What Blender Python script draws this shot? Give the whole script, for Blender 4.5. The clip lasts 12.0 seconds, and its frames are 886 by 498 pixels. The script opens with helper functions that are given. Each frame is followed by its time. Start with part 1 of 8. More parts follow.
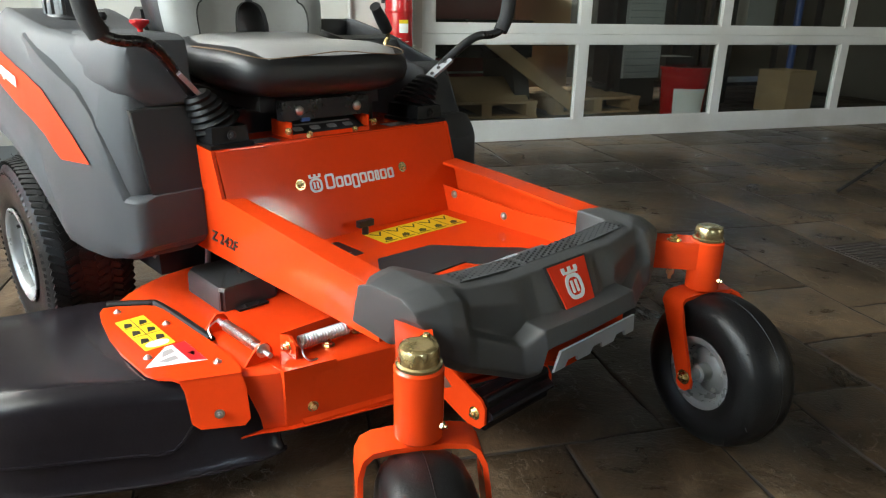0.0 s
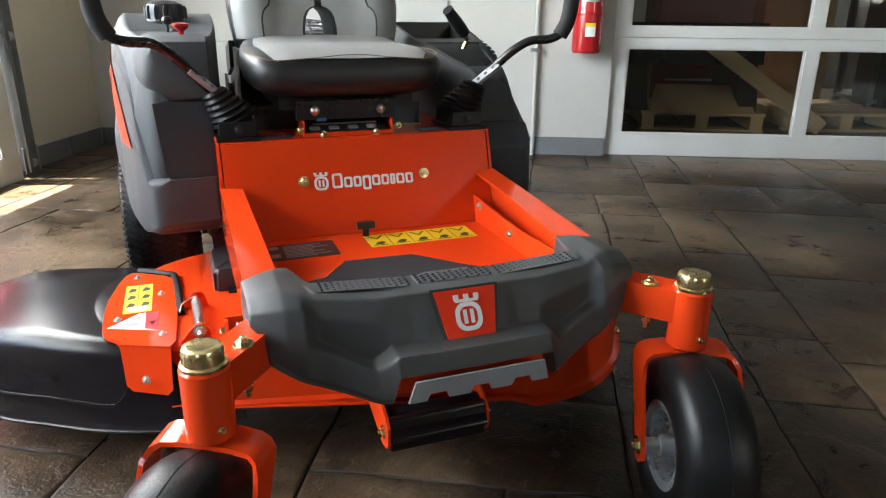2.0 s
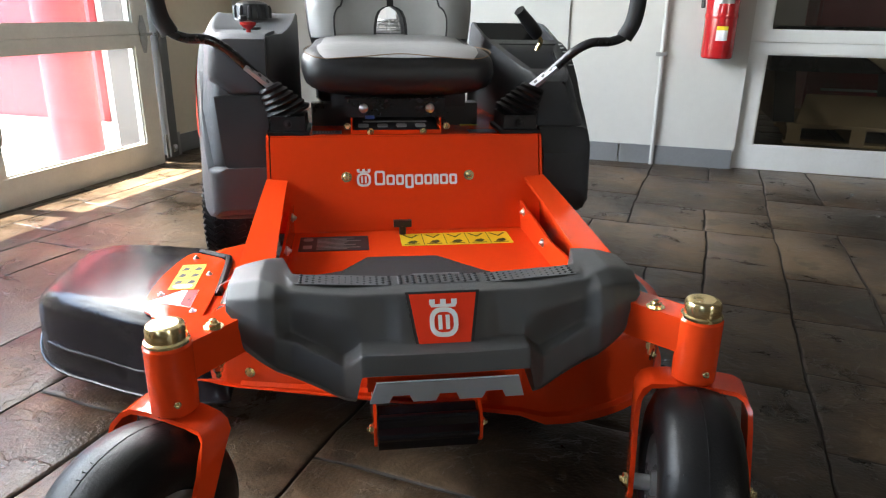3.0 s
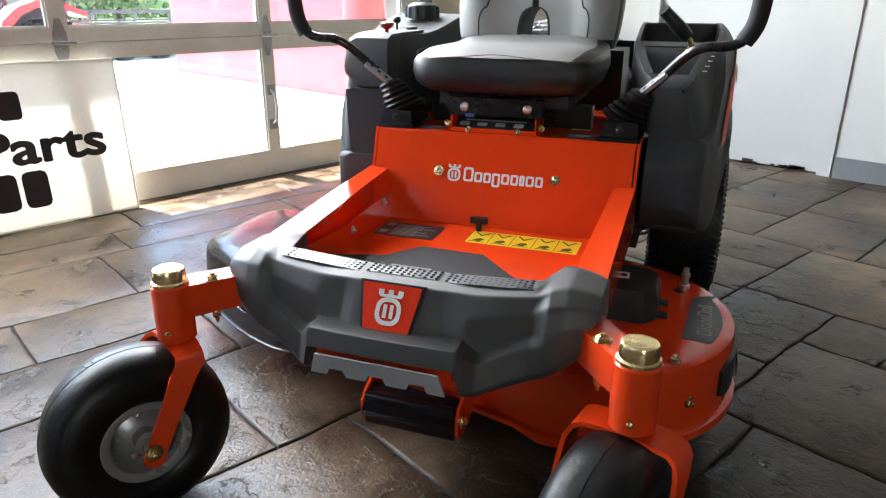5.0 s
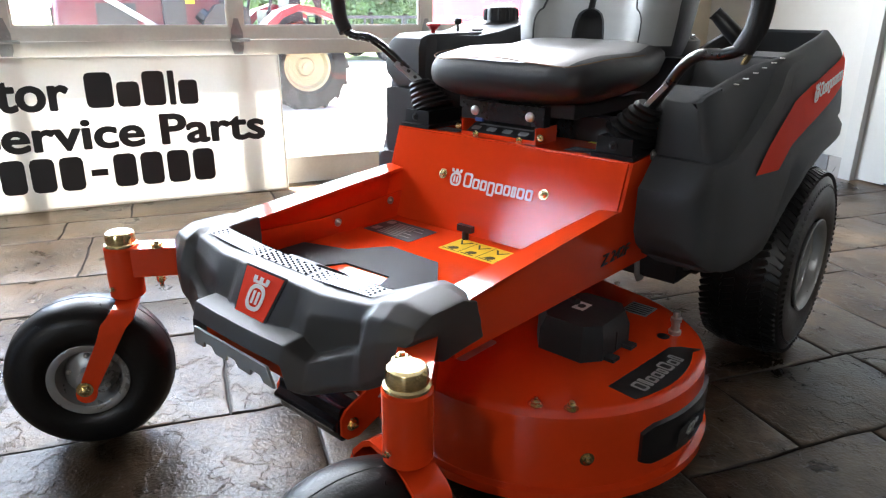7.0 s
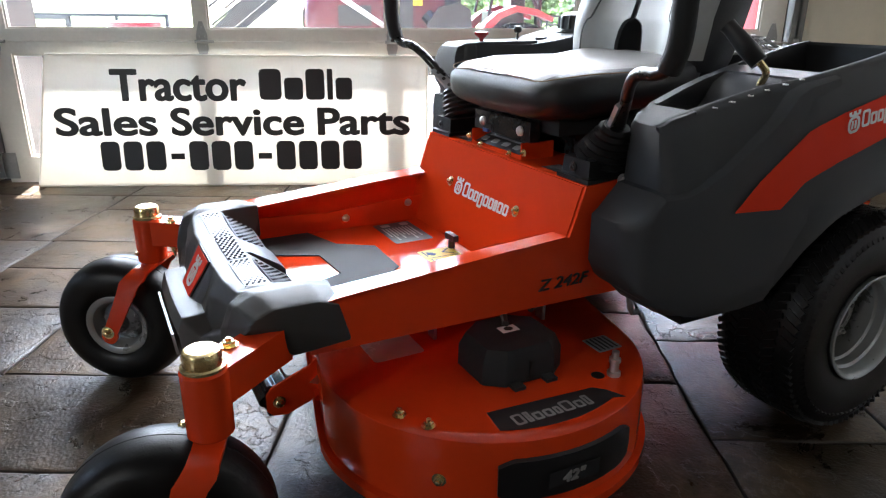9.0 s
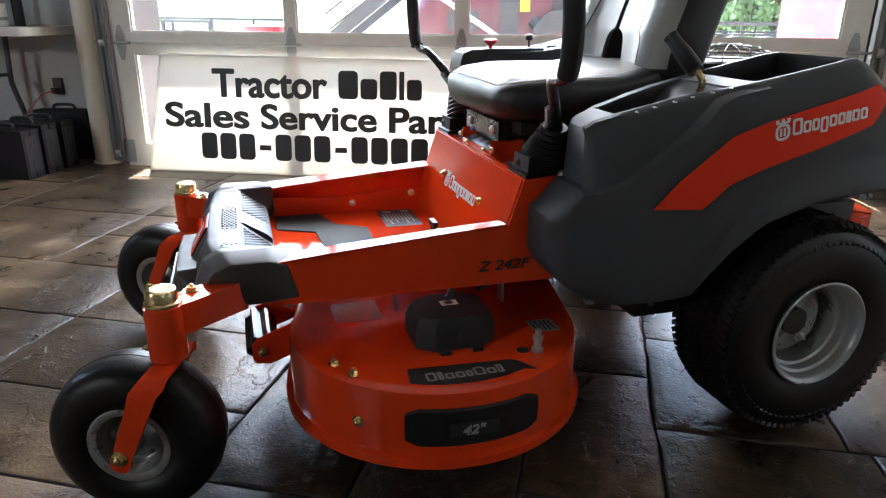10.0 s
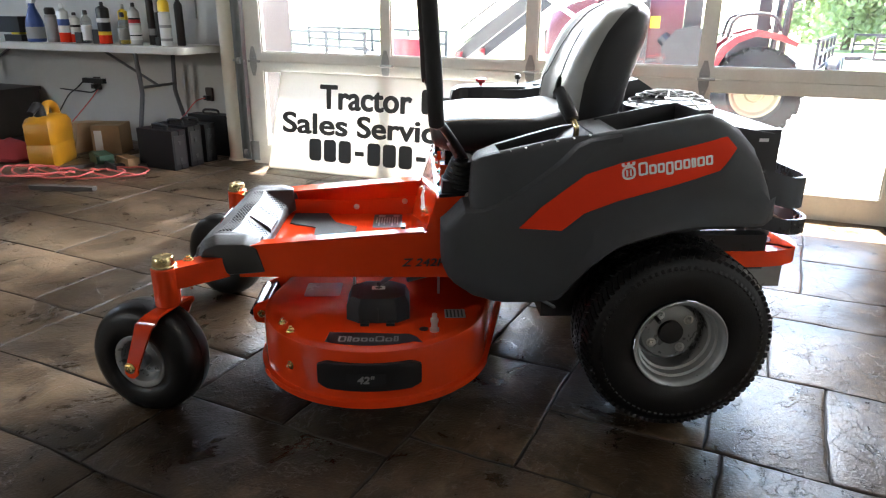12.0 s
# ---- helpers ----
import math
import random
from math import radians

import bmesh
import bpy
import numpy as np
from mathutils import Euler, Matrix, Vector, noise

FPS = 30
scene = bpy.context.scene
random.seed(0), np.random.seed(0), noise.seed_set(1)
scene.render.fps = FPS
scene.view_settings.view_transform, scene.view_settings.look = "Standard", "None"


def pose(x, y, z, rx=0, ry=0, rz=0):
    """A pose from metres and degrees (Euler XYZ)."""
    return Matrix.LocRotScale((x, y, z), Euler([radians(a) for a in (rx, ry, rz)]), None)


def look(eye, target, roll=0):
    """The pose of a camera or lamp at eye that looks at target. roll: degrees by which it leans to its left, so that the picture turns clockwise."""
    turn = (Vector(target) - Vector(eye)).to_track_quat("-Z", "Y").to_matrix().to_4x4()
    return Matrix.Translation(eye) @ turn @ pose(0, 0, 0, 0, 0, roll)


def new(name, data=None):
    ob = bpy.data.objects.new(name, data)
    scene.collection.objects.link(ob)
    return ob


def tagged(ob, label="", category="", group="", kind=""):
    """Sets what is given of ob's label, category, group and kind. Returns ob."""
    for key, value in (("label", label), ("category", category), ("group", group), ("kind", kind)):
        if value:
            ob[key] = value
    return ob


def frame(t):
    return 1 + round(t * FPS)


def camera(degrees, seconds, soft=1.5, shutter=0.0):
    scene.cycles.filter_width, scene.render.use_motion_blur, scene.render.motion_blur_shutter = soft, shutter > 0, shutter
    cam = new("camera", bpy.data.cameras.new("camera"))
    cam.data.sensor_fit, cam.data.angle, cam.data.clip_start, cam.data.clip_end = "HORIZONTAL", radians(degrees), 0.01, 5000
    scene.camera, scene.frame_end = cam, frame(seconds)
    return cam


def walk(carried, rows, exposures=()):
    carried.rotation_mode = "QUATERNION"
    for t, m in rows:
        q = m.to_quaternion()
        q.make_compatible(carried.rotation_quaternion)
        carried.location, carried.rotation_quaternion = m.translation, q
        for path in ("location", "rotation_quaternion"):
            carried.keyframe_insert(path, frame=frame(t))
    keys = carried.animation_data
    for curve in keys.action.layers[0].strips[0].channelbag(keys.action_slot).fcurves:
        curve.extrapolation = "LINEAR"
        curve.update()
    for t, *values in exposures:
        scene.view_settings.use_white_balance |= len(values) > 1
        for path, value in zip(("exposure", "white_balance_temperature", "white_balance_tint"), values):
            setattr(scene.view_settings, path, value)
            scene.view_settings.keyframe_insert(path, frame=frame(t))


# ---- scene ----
cam = camera(65.9, 12.0, soft=1.2)
EXPOSURES = [(0.0, 3.58, 6850, 2), (2.0, 3.74, 6600, 6), (3.5, 3.82, 6500, 9), (5.5, 4.02, 6400, 9), (7.2, 4.18, 6300, 11), (8.8, 3.92, 6250, 11), (9.5, 3.92, 6250, 11), (10.0, 3.98, 6300, 11), (10.5, 4.1, 6400, 11), (11.2, 4.32, 6450, 10), (12.0, 4.36, 6450, 10)]
PATH = [
    (0, (0.035, -0.071, 0.752), (0.656, 1.712, 0.092), 1.0),
    (0.5, (0.156, -0.108, 0.752), (0.623, 1.721, 0.092), 0.8),
    (1, (0.29, -0.106, 0.761), (0.599, 1.756, 0.099), 0.8),
    (1.5, (0.426, -0.091, 0.77), (0.519, 1.793, 0.105), 0.6),
    (2, (0.558, -0.089, 0.76), (0.44, 1.794, 0.097), 0.6),
    (2.5, (0.671, -0.074, 0.762), (0.35, 1.786, 0.102), 0.7),
    (3, (0.776, -0.032, 0.758), (0.24, 1.778, 0.096), 0.8),
    (3.5, (0.865, -0.02, 0.756), (0.077, 1.696, 0.098), 0.9),
    (3.7, (0.914, -0.007, 0.759), (0.061, 1.678, 0.1), 0.9),
    (5.3, (1.272, 0.239, 0.778), (-0.107, 1.517, 0.096), 0.2),
    (5.5, (1.311, 0.269, 0.776), (-0.104, 1.51, 0.098), 0.3),
    (6, (1.41, 0.375, 0.776), (-0.106, 1.492, 0.102), 0.3),
    (6.5, (1.453, 0.502, 0.776), (-0.166, 1.465, 0.105), 0.4),
    (7, (1.492, 0.645, 0.764), (-0.228, 1.417, 0.096), 0.5),
    (7.2, (1.514, 0.693, 0.763), (-0.231, 1.407, 0.095), 0.6),
    (8.8, (1.613, 1.091, 0.789), (-0.262, 1.263, 0.113), 0.2),
    (9, (1.626, 1.134, 0.789), (-0.254, 1.234, 0.114), 0.3),
    (9.5, (1.707, 1.278, 0.797), (-0.176, 1.202, 0.128), 0.4),
    (10, (1.775, 1.44, 0.803), (-0.094, 1.188, 0.138), 0.4),
    (10.5, (1.783, 1.596, 0.818), (-0.06, 1.196, 0.153), 0.4),
    (11, (1.82, 1.734, 0.848), (0.017, 1.178, 0.184), 0.4),
    (11.5, (1.909, 1.883, 0.878), (0.134, 1.239, 0.218), 0.5),
    (12, (1.989, 2.007, 0.922), (0.234, 1.309, 0.265), 0.5),
]
walk(cam, [(t, look(eye, target, roll)) for t, eye, target, roll in PATH], EXPOSURES)

# ---- light ----
SUN_ELEVATION, SUN_AZIMUTH = 60.0, 188.0  # degrees; azimuth counted from +x towards +y
world = bpy.data.worlds.new("daylight")
scene.world = world
world.use_nodes = True
sky = world.node_tree.nodes.new("ShaderNodeTexSky")
sky.sky_type, sky.sun_disc = "NISHITA", False
sky.sun_elevation, sky.sun_rotation = radians(SUN_ELEVATION), radians(90.0 - SUN_AZIMUTH)
world.node_tree.links.new(sky.outputs[0], world.node_tree.nodes["Background"].inputs[0])
world.node_tree.nodes["Background"].inputs[1].default_value = 0.15
sun_data = bpy.data.lights.new("sun", "SUN")
sun_data.energy, sun_data.angle, sun_data.color = 4.0, radians(0.6), (1.0, 0.95, 0.87)
sun = new("sun", sun_data)
_e, _a = radians(SUN_ELEVATION), radians(SUN_AZIMUTH)
sun.matrix_world = look((-6, 0, 9), Vector((-6, 0, 9)) - Vector((math.cos(_e) * math.cos(_a), math.cos(_e) * math.sin(_a), math.sin(_e))))
# daylight that the door's glass lets in
door_sky = bpy.data.lights.new("door_daylight", "AREA")
door_sky.shape, door_sky.size, door_sky.size_y, door_sky.energy, door_sky.color = "RECTANGLE", 3.3, 1.2, 25.0, (0.95, 0.97, 1.0)
door_lamp = new("door_daylight", door_sky)
door_lamp.matrix_world = look((-1.68, 0.95, 1.72), (0.0, 0.72, 1.66))
# daylight through the tall window in the east wall, behind the walk
east_sky = bpy.data.lights.new("window_daylight", "AREA")
east_sky.shape, east_sky.size, east_sky.size_y, east_sky.energy, east_sky.color = "RECTANGLE", 0.42, 0.42, 4.6, (1.0, 0.94, 0.84)
east_lamp = new("window_daylight", east_sky)
east_lamp.matrix_world = look((6.19, -3.47, 2.30), (0.3, 1.2, 0.4))
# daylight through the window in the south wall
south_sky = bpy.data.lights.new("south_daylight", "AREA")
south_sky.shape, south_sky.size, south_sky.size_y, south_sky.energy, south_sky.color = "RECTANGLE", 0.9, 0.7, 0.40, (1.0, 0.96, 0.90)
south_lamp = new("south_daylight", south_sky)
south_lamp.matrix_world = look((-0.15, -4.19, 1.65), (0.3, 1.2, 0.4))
# fill lamp that brightens the workshop, set at an added window out of view
shop_fill = bpy.data.lights.new("workshop_fill", "AREA")
shop_fill.shape, shop_fill.size, shop_fill.size_y, shop_fill.energy, shop_fill.color = "RECTANGLE", 1.1, 0.8, 7.0, (1.0, 0.95, 0.88)
shop_fill.spread = radians(76)
shop_lamp = new("workshop_fill", shop_fill)
shop_lamp.matrix_world = look((6.22, 6.5, 1.82), (2.0, 6.3, 0.5))

# ---- materials ----


def material(name, base, rough=0.5, metal=0.0, var=0.12, scale=6.0, fine=90.0, bump=0.0, bump_scale=160.0, coat=0.0, spec=0.5, rough_var=0.08, stain=None, stain_amount=0.0, random_tint=0.0):
    """Base colour broken by a coarse and a fine noise, with roughness that follows, and a fine relief."""
    m = bpy.data.materials.new(name)
    m.use_nodes = True
    nt = m.node_tree
    n, link = nt.nodes, nt.links.new
    bsdf = n["Principled BSDF"]
    co = n.new("ShaderNodeTexCoord")
    a, b = n.new("ShaderNodeTexNoise"), n.new("ShaderNodeTexNoise")
    for tex, s, d in ((a, scale, 4.0), (b, fine, 3.0)):
        tex.inputs["Scale"].default_value, tex.inputs["Detail"].default_value = s, d
        link(co.outputs["Object"], tex.inputs["Vector"])
    both = n.new("ShaderNodeMath")
    both.operation = "MULTIPLY_ADD"
    link(b.outputs[0], both.inputs[0])
    both.inputs[1].default_value = 0.4
    link(a.outputs[0], both.inputs[2])
    ramp = n.new("ShaderNodeValToRGB")
    ramp.color_ramp.elements[0].position, ramp.color_ramp.elements[1].position = 0.45, 0.95
    ramp.color_ramp.elements[0].color = (*[c * (1 - var) for c in base], 1)
    ramp.color_ramp.elements[1].color = (*[min(1.0, c * (1 + var)) for c in base], 1)
    link(both.outputs[0], ramp.inputs[0])
    colour = ramp.outputs[0]
    if stain:
        c = n.new("ShaderNodeTexNoise")
        c.inputs["Scale"].default_value, c.inputs["Detail"].default_value = scale * 0.45, 6.0
        link(co.outputs["Object"], c.inputs["Vector"])
        r2 = n.new("ShaderNodeMapRange")
        r2.inputs[1].default_value, r2.inputs[2].default_value, r2.inputs[4].default_value = 0.5, 0.72, stain_amount
        link(c.outputs[0], r2.inputs[0])
        mx = n.new("ShaderNodeMix")
        mx.data_type = "RGBA"
        mx.inputs[7].default_value = (*stain, 1)
        link(r2.outputs[0], mx.inputs[0])
        link(colour, mx.inputs[6])
        colour = mx.outputs[2]
    if random_tint:
        info = n.new("ShaderNodeObjectInfo")
        r3 = n.new("ShaderNodeMapRange")
        r3.inputs[3].default_value, r3.inputs[4].default_value = 1 - random_tint, 1 + random_tint
        link(info.outputs["Random"], r3.inputs[0])
        hs = n.new("ShaderNodeHueSaturation")
        link(r3.outputs[0], hs.inputs["Value"])
        link(colour, hs.inputs["Color"])
        colour = hs.outputs[0]
    link(colour, bsdf.inputs["Base Color"])
    rr = n.new("ShaderNodeMapRange")
    rr.inputs[1].default_value, rr.inputs[2].default_value = 0.3, 1.0
    rr.inputs[3].default_value, rr.inputs[4].default_value = max(0.02, rough - rough_var), min(1.0, rough + rough_var)
    link(both.outputs[0], rr.inputs[0])
    link(rr.outputs[0], bsdf.inputs["Roughness"])
    bsdf.inputs["Metallic"].default_value = metal
    bsdf.inputs["Specular IOR Level"].default_value = spec
    bsdf.inputs["Coat Weight"].default_value = coat
    bsdf.inputs["Coat Roughness"].default_value = 0.06
    if bump:
        g = n.new("ShaderNodeTexNoise")
        g.inputs["Scale"].default_value, g.inputs["Detail"].default_value = bump_scale, 3.0
        link(co.outputs["Object"], g.inputs["Vector"])
        bp = n.new("ShaderNodeBump")
        bp.inputs["Strength"].default_value, bp.inputs["Distance"].default_value = bump, 0.002
        link(g.outputs[0], bp.inputs["Height"])
        link(bp.outputs[0], bsdf.inputs["Normal"])
    return m


def glass_material(name, tint=(1, 1, 1), gloss=1.0, dirt=0.026):
    """A thin clear pane: light goes straight through, with a mirror sheen that follows the angle."""
    m = bpy.data.materials.new(name)
    m.use_nodes = True
    n, link = m.node_tree.nodes, m.node_tree.links.new
    n.remove(n["Principled BSDF"])
    clear, shine, mix, fres = n.new("ShaderNodeBsdfTransparent"), n.new("ShaderNodeBsdfGlossy"), n.new("ShaderNodeMixShader"), n.new("ShaderNodeLayerWeight")
    clear.inputs[0].default_value = (*tint, 1)
    shine.inputs["Roughness"].default_value = 0.02
    # thin pane: 4 % head on, rising steeply at a glance
    power, scale = n.new("ShaderNodeMath"), n.new("ShaderNodeMath")
    power.operation, scale.operation = "POWER", "MULTIPLY_ADD"
    power.inputs[1].default_value, scale.inputs[1].default_value, scale.inputs[2].default_value = 5.0, 0.85 * gloss, 0.04 * gloss
    fres.inputs[0].default_value = 0.5
    link(fres.outputs["Facing"], power.inputs[0])
    link(power.outputs[0], scale.inputs[0])
    link(scale.outputs[0], mix.inputs[0])
    link(clear.outputs[0], mix.inputs[1])
    link(shine.outputs[0], mix.inputs[2])
    out = mix.outputs[0]
    # translucent film: dirt on the pane, also used for the veil of glare
    if dirt:
        film, co, tex, ramp, mix2 = n.new("ShaderNodeBsdfTranslucent"), n.new("ShaderNodeTexCoord"), n.new("ShaderNodeTexNoise"), n.new("ShaderNodeMapRange"), n.new("ShaderNodeMixShader")
        tex.inputs["Scale"].default_value, tex.inputs["Detail"].default_value = 5.0, 6.0
        link(co.outputs["Object"], tex.inputs["Vector"])
        ramp.inputs[1].default_value, ramp.inputs[2].default_value, ramp.inputs[3].default_value, ramp.inputs[4].default_value = 0.3, 0.8, dirt * 0.4, dirt
        film.inputs[0].default_value = (0.8, 0.8, 0.78, 1)
        link(tex.outputs[0], ramp.inputs[0])
        link(ramp.outputs[0], mix2.inputs[0])
        link(out, mix2.inputs[1])
        link(film.outputs[0], mix2.inputs[2])
        out = mix2.outputs[0]
    link(out, n["Material Output"].inputs[0])
    return m


def sign_material():
    """White plastic sheet that lets some daylight through from behind."""
    m = material("sign_plastic", (0.78, 0.77, 0.72), 0.4, var=0.06, scale=3, stain=(0.5, 0.42, 0.28), stain_amount=0.25)
    n, link = m.node_tree.nodes, m.node_tree.links.new
    tr, mix = n.new("ShaderNodeBsdfTranslucent"), n.new("ShaderNodeMixShader")
    tr.inputs[0].default_value = (0.90, 0.89, 0.85, 1)
    mix.inputs[0].default_value = 0.29
    link(n["Principled BSDF"].outputs[0], mix.inputs[1])
    link(tr.outputs[0], mix.inputs[2])
    link(mix.outputs[0], n["Material Output"].inputs[0])
    return m


def stone_material():
    """Stamped concrete that imitates split slate: brown and grey, cleft ridges, sealed with a worn gloss."""
    m = bpy.data.materials.new("stamped_stone")
    m.use_nodes = True
    n, link = m.node_tree.nodes, m.node_tree.links.new
    bsdf = n["Principled BSDF"]
    geo, info = n.new("ShaderNodeNewGeometry"), n.new("ShaderNodeObjectInfo")
    shift = n.new("ShaderNodeVectorMath")
    shift.operation = "MULTIPLY_ADD"
    link(info.outputs["Random"], shift.inputs[0])
    shift.inputs[1].default_value = (37.0, 19.0, 11.0)
    link(geo.outputs["Position"], shift.inputs[2])
    big, mid, cleft, grain = (n.new("ShaderNodeTexNoise") for _ in range(4))
    for tex, s, d, dist in ((big, 1.3, 4, 0.3), (mid, 7.0, 10, 0.6), (cleft, 4.2, 12, 0.25), (grain, 170.0, 4, 0.0)):
        tex.inputs["Scale"].default_value, tex.inputs["Detail"].default_value, tex.inputs["Distortion"].default_value = s, d, dist
        link((geo.outputs["Position"] if tex is big else shift.outputs[0]), tex.inputs["Vector"])
    mid.inputs["Roughness"].default_value, cleft.inputs["Roughness"].default_value = 0.74, 0.60
    mix_v = n.new("ShaderNodeMath")
    mix_v.operation = "MULTIPLY_ADD"
    mix_v.inputs[1].default_value = 0.70
    link(mid.outputs[0], mix_v.inputs[0])
    link(big.outputs[0], mix_v.inputs[2])
    ramp = n.new("ShaderNodeValToRGB")
    els = ramp.color_ramp.elements
    els[0].position, els[0].color = 0.70, (0.019, 0.0126, 0.0072, 1)
    els[1].position, els[1].color = 1.0, (0.158, 0.109, 0.066, 1)
    mid_el = els.new(0.84)
    mid_el.color = (0.056, 0.0365, 0.0212, 1)
    link(mix_v.outputs[0], ramp.inputs[0])
    tone = n.new("ShaderNodeMapRange")
    tone.inputs[3].default_value, tone.inputs[4].default_value = 0.82, 1.2
    link(info.outputs["Random"], tone.inputs[0])
    hs = n.new("ShaderNodeHueSaturation")
    link(tone.outputs[0], hs.inputs["Value"])
    link(ramp.outputs[0], hs.inputs["Color"])
    # dark dirt caught in the clefts
    crack = n.new("ShaderNodeMapRange")
    crack.inputs[1].default_value, crack.inputs[2].default_value, crack.inputs[3].default_value, crack.inputs[4].default_value = 0.36, 0.42, 0.5, 0.0
    link(cleft.outputs[0], crack.inputs[0])
    dirt = n.new("ShaderNodeMix")
    dirt.data_type = "RGBA"
    dirt.inputs[7].default_value = (0.016, 0.012, 0.009, 1)
    link(crack.outputs[0], dirt.inputs[0])
    link(hs.outputs[0], dirt.inputs[6])
    link(dirt.outputs[2], bsdf.inputs["Base Color"])
    rr = n.new("ShaderNodeMapRange")
    rr.inputs[1].default_value, rr.inputs[2].default_value, rr.inputs[3].default_value, rr.inputs[4].default_value = 0.3, 0.7, 0.22, 0.44
    link(mid.outputs[0], rr.inputs[0])
    link(rr.outputs[0], bsdf.inputs["Roughness"])
    bsdf.inputs["Specular IOR Level"].default_value = 0.27
    hsum = n.new("ShaderNodeMath")
    hsum.operation = "MULTIPLY_ADD"
    hsum.inputs[1].default_value = 0.24
    link(grain.outputs[0], hsum.inputs[0])
    # split layers: flat terraces with crumbled steps between them
    layers = n.new("ShaderNodeValToRGB")
    le = layers.color_ramp.elements
    le[0].position, le[0].color = 0.28, (0.0, 0.0, 0.0, 1)
    le[1].position, le[1].color = 0.74, (1.0, 1.0, 1.0, 1)
    for pos, v in ((0.40, 0.16), (0.412, 0.34), (0.53, 0.52), (0.541, 0.72)):
        le.new(pos).color = (v, v, v, 1)
    link(cleft.outputs[0], layers.inputs[0])
    link(layers.outputs[0], hsum.inputs[2])
    # sharp broken ridges across the terraces
    ridge = n.new("ShaderNodeTexNoise")
    ridge.noise_type = "RIDGED_MULTIFRACTAL"
    ridge.inputs["Scale"].default_value, ridge.inputs["Detail"].default_value, ridge.inputs["Distortion"].default_value = 2.3, 12.0, 0.35
    ridge.inputs["Roughness"].default_value = 0.6
    link(shift.outputs[0], ridge.inputs["Vector"])
    hsum2 = n.new("ShaderNodeMath")
    hsum2.operation = "MULTIPLY_ADD"
    hsum2.inputs[1].default_value = 0.62
    link(ridge.outputs[0], hsum2.inputs[0])
    link(hsum.outputs[0], hsum2.inputs[2])
    hsum = hsum2
    bp = n.new("ShaderNodeBump")
    bp.inputs["Strength"].default_value, bp.inputs["Distance"].default_value = 0.95, 0.0060
    link(hsum.outputs[0], bp.inputs["Height"])
    link(bp.outputs[0], bsdf.inputs["Normal"])
    return m


ORANGE = material("orange_paint", (0.70, 0.050, 0.0085), 0.085, var=0.04, scale=4, bump=0.05, bump_scale=240, coat=0.0, spec=0.42, rough_var=0.03)
GREY = material("dark_grey_plastic", (0.044, 0.0445, 0.044), 0.44, var=0.08, scale=9, bump=0.25, bump_scale=900, rough_var=0.06)
# paler than the bumper: the pads' sheen is put into the base colour
PAD_GREY = material("pale_pad_rubber", (0.055, 0.057, 0.059), 0.33, var=0.2, scale=30, bump=0.1, bump_scale=500)
GREY_MATTE = material("matte_grey_plastic", (0.044, 0.046, 0.049), 0.56, var=0.08, scale=9, bump=0.3, bump_scale=900, rough_var=0.06, spec=0.28)
GREY_DARK = material("charcoal_plastic", (0.024, 0.025, 0.027), 0.5, var=0.1, scale=9, bump=0.25, bump_scale=900, spec=0.25)
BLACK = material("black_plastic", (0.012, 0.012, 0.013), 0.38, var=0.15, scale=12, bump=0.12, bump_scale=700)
BLACK_GLOSS = material("glossy_black_plastic", (0.008, 0.007, 0.008), 0.17, var=0.2, scale=7, fine=40, bump=0.08, bump_scale=260, rough_var=0.04, spec=0.30)
CHUTE = material("moulded_black_plastic", (0.012, 0.010, 0.012), 0.20, var=0.2, scale=7, fine=40, bump=0.10, bump_scale=260, rough_var=0.05, spec=0.24)
BLACK_PAINT = material("black_paint", (0.010, 0.010, 0.011), 0.28, var=0.1, bump=0.04, coat=0.1)
RUBBER = material("tyre_rubber", (0.0055, 0.0055, 0.0058), 0.38, var=0.3, scale=10, fine=70, bump=0.2, bump_scale=300, spec=0.30, stain=(0.03, 0.027, 0.024), stain_amount=0.12)
FOAM = material("foam_grip", (0.011, 0.011, 0.012), 0.75, var=0.1, bump=0.3, bump_scale=900)
BOOT = material("rubber_boot", (0.0055, 0.0055, 0.006), 0.45, spec=0.25, var=0.15, bump=0.15, bump_scale=500)
# dark base gives the studs their contrast against the pads' sheen
STUD = material("stud_rubber", (0.012, 0.012, 0.013), 0.6, var=0.2, spec=0.25)
MAT_RUBBER = material("textured_mat", (0.015, 0.0155, 0.017), 0.7, var=0.2, fine=300, bump=0.6, bump_scale=700)
VINYL_LIGHT = material("grey_vinyl", (0.27, 0.265, 0.255), 0.38, var=0.06, scale=14, bump=0.3, bump_scale=650)
VINYL_MID = material("mid_grey_vinyl", (0.24, 0.238, 0.232), 0.40, var=0.06, scale=14, bump=0.3, bump_scale=650)
VINYL_BLACK = material("black_vinyl", (0.010, 0.010, 0.011), 0.40, var=0.1, scale=14, bump=0.3, bump_scale=650)
THREAD = material("tan_thread", (0.20, 0.12, 0.06), 0.8)
STEEL = material("zinc_steel", (0.62, 0.62, 0.60), 0.34, metal=1.0, var=0.12, scale=20, bump=0.08)
GOLD = material("yellow_zinc", (0.78, 0.62, 0.32), 0.24, metal=1.0, var=0.12, scale=30, bump=0.04)
RIM = material("silver_paint", (0.30, 0.31, 0.31), 0.28, metal=0.45, var=0.1, scale=12, stain=(0.2, 0.17, 0.13), stain_amount=0.2)
PLATE = material("grey_painted_plate", (0.34, 0.36, 0.38), 0.4, metal=0.2, var=0.06)
WHITE_INK = material("white_print", (0.75, 0.75, 0.73), 0.45, var=0.03)
